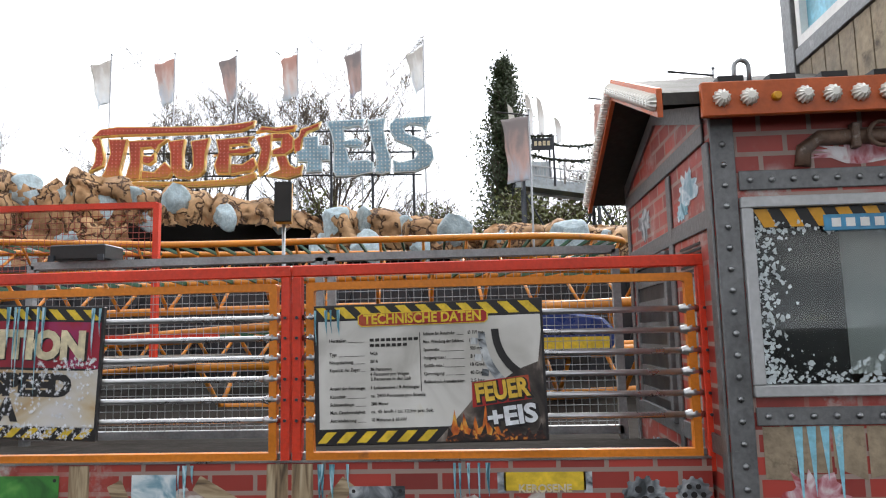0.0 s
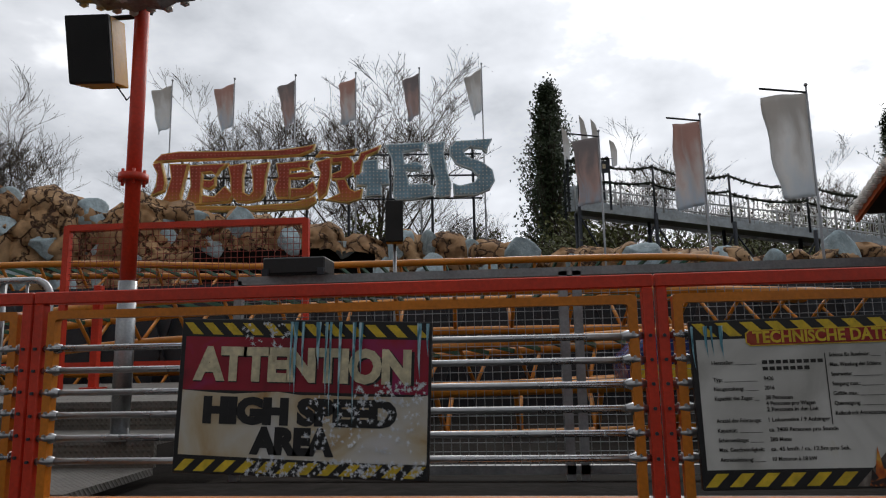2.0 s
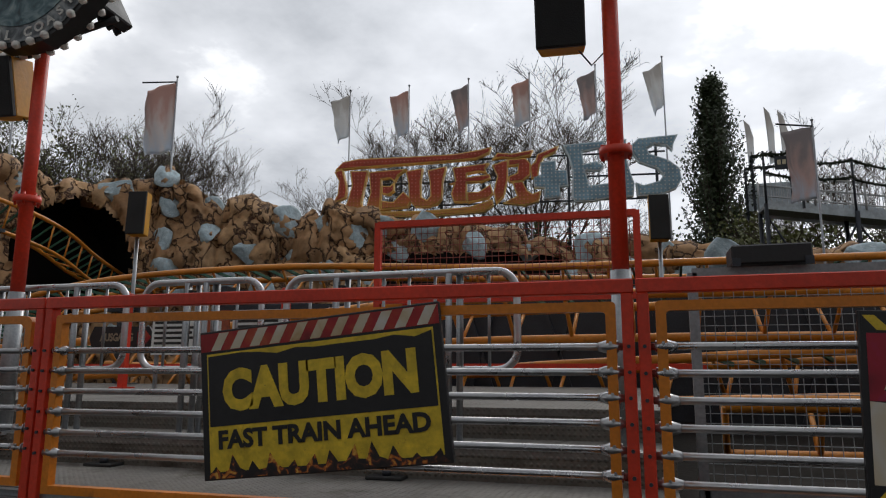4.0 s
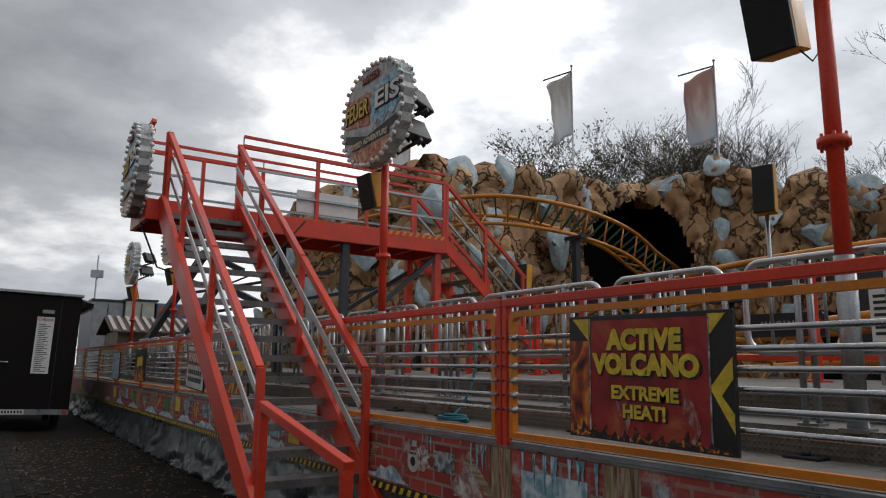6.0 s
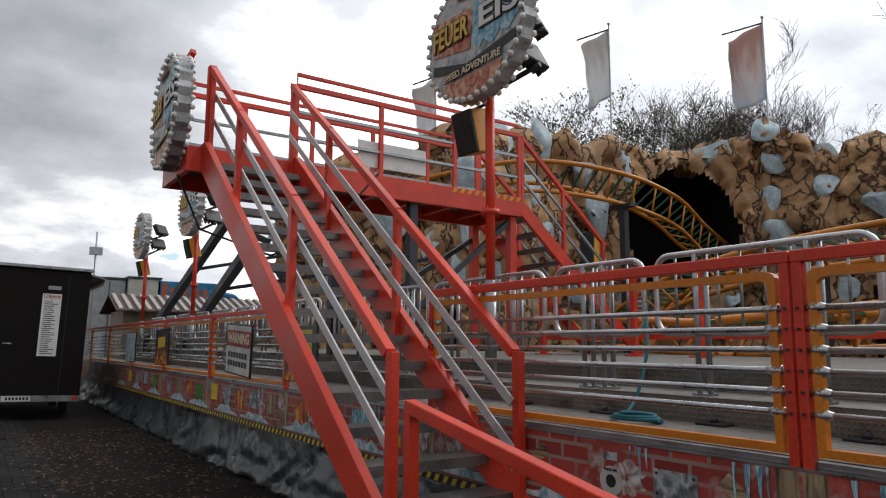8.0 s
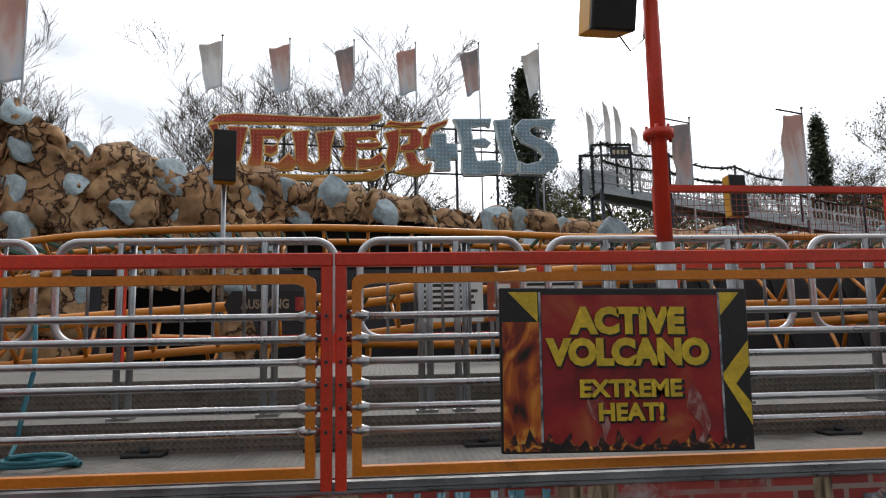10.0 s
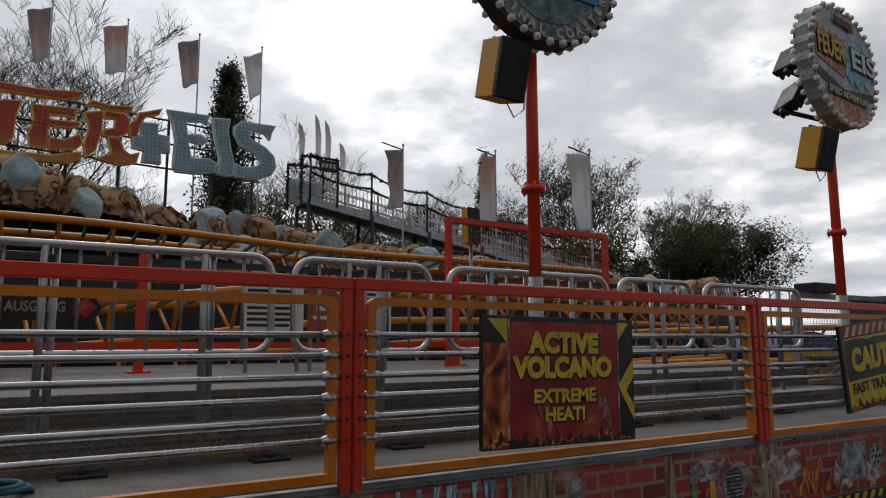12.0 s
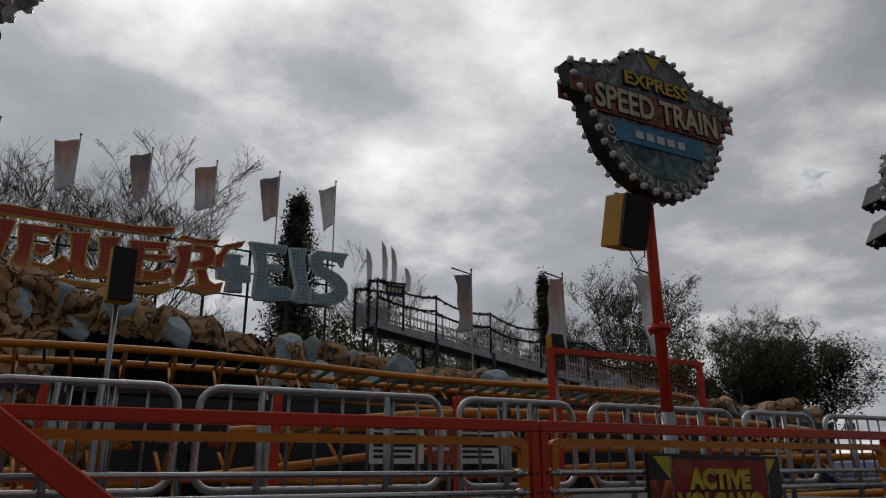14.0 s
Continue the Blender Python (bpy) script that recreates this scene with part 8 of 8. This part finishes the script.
for i in range(int((MX1 - MX0) / 0.10)):
    x = MX0 + i * 0.10
    flat(hz_strip, "stripe", [(x, MZ0 - 0.03), (x + 0.045, MZ0 - 0.03), (x + 0.075, MZ0 + 0.015), (x + 0.03, MZ0 + 0.015)], FY - 0.0535, P_YEL)

# ---- fittings on the deck and inside the ride ----
for i, x in enumerate((-5.9, -6.65, -7.38, -8.17, -8.97, -9.8, -10.6, -4.9, -4.1, -3.3)):
    d = thing("deck_foot", "black rubber levelling foot at the foot of the step", "foot", "feet along the step", (x, 3.83, 1.015))
    bm = B()
    bx(bm, -0.09, 0.09, -0.05, 0.05, 0, 0.016)
    part("pad", bm, RUBBER, d, bevel=0.004)
    bm = B()
    tube(bm, [(0, 0, 0.016), (0, 0, 0.04)], 0.022, 10)
    part("stud", bm, DARKSTEEL, d)
bm = B()
tube(bm, [(-8.74, 3.99, 1.62), (-8.72, 3.96, 1.40), (-8.74, 3.92, 1.22), (-8.70, 3.80, 1.10)], 0.011, 6)
loop = [(-8.52 + 0.17 * math.cos(t) * (1 - 0.02 * t), 3.60 + 0.09 * math.sin(t), 1.028 + 0.002 * t) for t in (i * 0.35 for i in range(46))]
tube(bm, [(-8.70, 3.80, 1.10), (-8.69, 3.72, 1.04)] + loop, 0.011, 6)
solid("rope", bm, ROPE, "turquoise rope tied to a barrier and coiled on the deck", "rope")
for x0, x1, mat, n in ((-6.78, -6.24, PAPER, 7), (-6.20, -5.92, SIGN_RUST, 0), (-5.88, -5.36, PAPER, 7)):
    s = thing("notice_board", "white printed notice on the station fence" if n else "red prohibition notice on the station fence", "notice", "station notices", (x0, 6.50, 1.66))
    for px_ in (0.04, x1 - x0 - 0.04):
        bm = B()
        bar(bm, (px_, 0.03, -0.34), (px_, 0.03, 0.4), 0.03, 0.03)
        part("stake", bm, STEEL, s)
    bm = B()
    bx(bm, 0, x1 - x0, -0.01, 0.01, 0, 0.42)
    part("board", bm, mat, s)
    bm = B()
    if n:
        for i in range(n):
            bx(bm, 0.03, (x1 - x0) * rg.uniform(0.7, 0.95), -0.0125, -0.0105, 0.05 + i * 0.05, 0.075 + i * 0.05)
    else:
        bx(bm, 0.05, 0.23, -0.0125, -0.0105, 0.12, 0.15)
        bx(bm, 0.08, 0.20, -0.0125, -0.0105, 0.20, 0.32)
    part("illegible_print", bm, INK if n else PAPER, s)
s = thing("exit_sign", "dark wooden exit sign with cream letters", "sign", at=(-8.23, 7.75, 1.90))
bm = B()
plate(bm, [(-0.42, 0, -0.12), (0.42, 0, -0.12), (0.48, 0, 0), (0.40, 0, 0.13), (-0.40, 0, 0.14), (-0.47, 0, 0)], 0.03)
part("board", bm, BLACK, s)
letters("lettering", s, "AUSGANG", 0.13, P_WORN, (-0.06, -0.004, 0.0), 0.03, 0.002, 0.48)
bm = B()
plate(bm, [(0.24, -0.004, -0.07), (0.33, -0.004, -0.07), (0.33, -0.004, -0.11), (0.44, -0.004, 0), (0.33, -0.004, 0.11), (0.33, -0.004, 0.07), (0.24, -0.004, 0.07)], 0.002)
part("arrow", bm, P_RED, s, "dark red arrow")
for x in (-13.0, -11.4, -10.5, -9.44, -7.52, -5.6, -4.3):
    p = thing("station_post", "red square steel post of the ride station", "post", "station posts", (x, 7.0, 1.32))
    bm = B()
    bar(bm, (0, 0, 0), (0, 0, 1.02), 0.075, 0.075)
    part("shaft", bm, RED, p, bevel=0.005)
    bm = B()
    bx(bm, -0.09, 0.09, -0.09, 0.09, 0, 0.015)
    part("foot_plate", bm, RED, p)
bm = B()
bar(bm, (-13.2, 7.12, 2.28), (-1.6, 7.12, 2.30), 0.06, 0.06)
solid("station_beam", bm, DARKSTEEL, "long dark steel beam over the station posts", "beam")
bm = B()
bar(bm, (-13.2, 7.2, 1.55), (-1.6, 7.2, 1.55), 0.05, 0.06)
solid("station_rail", bm, RED, "low red steel rail of the station", "rail")
# added backdrop: dark panels supply the darkness below the track
bm = B()
bx(bm, -8.9, 6.0, 10.7, 10.78, 0.84, 2.55)
bx(bm, -8.9, -8.8, 10.78, 20.0, 0.84, 2.9)
solid("ride_base", bm, DARKSTEEL, "dark panels added for the shade under the track", "base", kind="structure")
bm = B()
for i in range(26):
    x = -8.6 + i * 0.56
    bar(bm, (x, 10.62, 0.86), (x + (0.5 if i % 2 else -0.5), 10.62, 2.5), 0.05, 0.05)
tagged(part("lattice", bm, DARKSTEEL, bpy.data.objects["ride_base"]), kind="stuff")
# a black equipment case on the mesh gate
s = thing("equipment_case", "flat black equipment case on top of the mesh gate", "case", at=(-1.47, 4.56, 2.055))
bm = B()
bx(bm, -0.19, 0.19, -0.12, 0.12, 0.0, 0.10)
part("body", bm, BLACK, s, bevel=0.008)
for x in (-0.17, 0.17):
    bm = B()
    bx(bm, x - 0.02, x + 0.02, -0.135, -0.121, -0.012, 0.03)
    part("clamp", bm, DARKSTEEL, s)
# parked train car behind the gate
TRN = thing("train_car", "dark blue coaster car with a yellow and black stripe", "coaster car", at=(1.55, 6.9, 1.30))
CARBLUE = material("car_blue", (0.01, 0.03, 0.16), 0.25, vary=0.2)
bm = B()
body = [(-0.75, 0.0), (0.75, 0.0), (0.85, 0.18), (0.7, 0.34), (0.1, 0.42), (-0.6, 0.40), (-0.8, 0.2)]
plate(bm, [(x, -0.45, z) for x, z in body], 0.9)
part("body", bm, CARBLUE, TRN, bevel=0.03)
bm = B()
bx(bm, -0.7, 0.75, -0.47, -0.452, 0.05, 0.16)
part("stripe", bm, P_YEL, TRN)
for x in (-0.5, 0.5):
    bm = B()
    tube(bm, [(x, -0.42, -0.02), (x, 0.42, -0.02)], 0.09, 12)
    part("wheel", bm, RUBBER, TRN)

# dark raking legs beyond the stairs
for a, b in (((-25.6, 4.25, 1.325), (-20.0, 4.66, 3.91)), ((-22.2, 4.42, 1.325), (-18.0, 4.42, 3.02))):
    s = thing("raking_leg", "dark steel raking leg of the ride", "support leg", "raking legs", a)
    bm = B()
    d = Vector(b) - Vector(a)
    bar(bm, (0, 0, 0), d, 0.16, 0.16)
    part("leg", bm, DARKSTEEL, s)
    bm = B()
    bx(bm, -0.25, 0.25, -0.12, 0.25, 0.0, 0.03)
    part("foot_plate", bm, DARKSTEEL, s)
    for k in (0.68, 1.0):
        bm = B()
        bar(bm, d * k, d * k + (Vector((3.4, 2.6, 0.45)) if k < 1 else Vector((0.9, 0.6, -0.45))), 0.06 if k < 1 else 0.12, 0.06 if k < 1 else 0.12)
        part("tie", bm, DARKSTEEL, s)

# sign at the end of the footbridge
sign_board("gear", (-12.9, 1.93, 3.72), -3, True)
for o in (bpy.data.objects["footbridge"],):
    bm = B()
    tube(bm, [(-0.0, -2.2, 0.2), (-0.0, -2.2, 0.9)], 0.03, 8)
    part("sign_holder", bm, RED, o)
    bm = B()
    tube(bm, [(0.1, -2.2, -0.2), (0.25, -2.0, -0.75), (0.6, -1.4, -1.0), (0.95, -1.0, -0.8), (1.3, -0.6, -0.2)], 0.012, 6)
    part("cable", bm, RUBBER, o)

# ---- pavement, leaves and litter on the ground ----
PAVE = material("grey_paving_block", (0.021, 0.0195, 0.0185), 0.9, vary=0.35, scale=3, grain=30, bump=0.4, per_object=0.3, spec=0.1)
bm = B()
bx(bm, -40, -9.6, -9.0, 1.45, -0.03, 0.004)
pavement = solid("pavement", bm, GROUND, "worn grey block pavement beside the dirt strip", "pavement", kind="structure")
bm = B()
bx(bm, -0.10, 0.10, -0.05, 0.05, 0.0, 0.012)
blk = mesh_of("block", bm, PAVE)
rest = B()
count = 0
for i in range(62):
    for j in range(30):
        x, y = -13.0 - i * 0.21 - (0.105 if j % 2 else 0), 1.40 - j * 0.105
        if y > 1.45 - 0.06 or rg.random() < 0.02:
            continue
        if count < 300 and j < 12 and i < 30:
            o = part("block", blk, None, pavement)
            o.location = (x, y, 0.003 + rg.uniform(0, 0.004))
            count += 1
        else:
            dz = rg.uniform(0, 0.004)
            bx(rest, x - 0.10, x + 0.10, y - 0.05, y + 0.05, 0.003 + dz, 0.015 + dz)
tagged(part("blocks", rest, PAVE, pavement), kind="stuff")
DRY = material("dry_leaf", (0.12, 0.065, 0.03), 0.85, vary=0.5, per_object=0.0)
bm = B()
for i in range(2600):
    x, y = rg.uniform(-19, -8.6), rg.uniform(1.1, 3.0)
    if rg.random() < 0.3:
        y = rg.uniform(-1.5, 1.6)
    s, t = rg.uniform(0.012, 0.035), rg.uniform(0, 6.3)
    z = rg.uniform(0.006, 0.02) + (0.014 if y < 1.45 else 0)
    bm.faces.new([bm.verts.new((x + s * k * math.cos(t + a), y + s * k * math.sin(t + a), z + rg.uniform(-0.003, 0.012))) for a, k in ((0, 1), (1.4, 0.5), (3.1, 1), (4.6, 0.5))])
solid("leaf_litter", bm, DRY, "dry brown leaves scattered over the dirt", "leaves", kind="stuff")


# frost and grime printed on the booth
P_FROSTY = ramp_material("printed_pink_frost", [(0.36, (0.34, 0.05, 0.06)), (0.48, (0.50, 0.26, 0.30)), (0.58, (0.62, 0.56, 0.58)), (0.70, (0.70, 0.71, 0.73))], 9, 1.5)


def splotch(name, cx, cz, rx, rz, mat, side=False, k=30, lay=0.0):
    """A ragged printed patch on the booth's front, or on its side wall."""
    bm = B()
    pts = []
    for i in range(k):
        a = 2 * math.pi * i / k
        r = R.uniform(0.55, 1.1)
        pts.append((-0.0028 - lay, cx - rx * r * math.cos(a), cz + rz * r * math.sin(a)) if side else (cx + rx * r * math.cos(a), -0.0028 - lay, cz + rz * r * math.sin(a)))
    bm.faces.new([bm.verts.new(p) for p in pts])
    o = part(name, bm, mat, HOUSE)


splotch("printed_frost", 0.62, 2.20, 0.28, 0.045, P_FROSTY)
splotch("printed_frost", 0.95, 2.23, 0.22, 0.06, P_FROSTY, lay=0.0004)
splotch("printed_frost", 0.30, 0.84, 0.16, 0.13, P_FROSTY)
splotch("printed_frost", 0.78, 0.82, 0.15, 0.10, P_FROSTY)
splotch("printed_frost", 0.34, 2.14, 0.17, 0.10, P_FOAM, True)
splotch("printed_frost", 0.45, 2.06, 0.12, 0.05, P_ICE, True, lay=0.0004)
splotch("printed_grime", 1.25, 2.12, 0.16, 0.10, P_METAL, True)
splotch("printed_grime", 0.33, 1.60, 0.10, 0.16, P_METAL, True)
splotch("printed_frost", 0.35, 1.30, 0.14, 0.12, P_FROSTY, True)
splotch("printed_frost", 1.2, 0.82, 0.2, 0.12, P_FOAM, True)
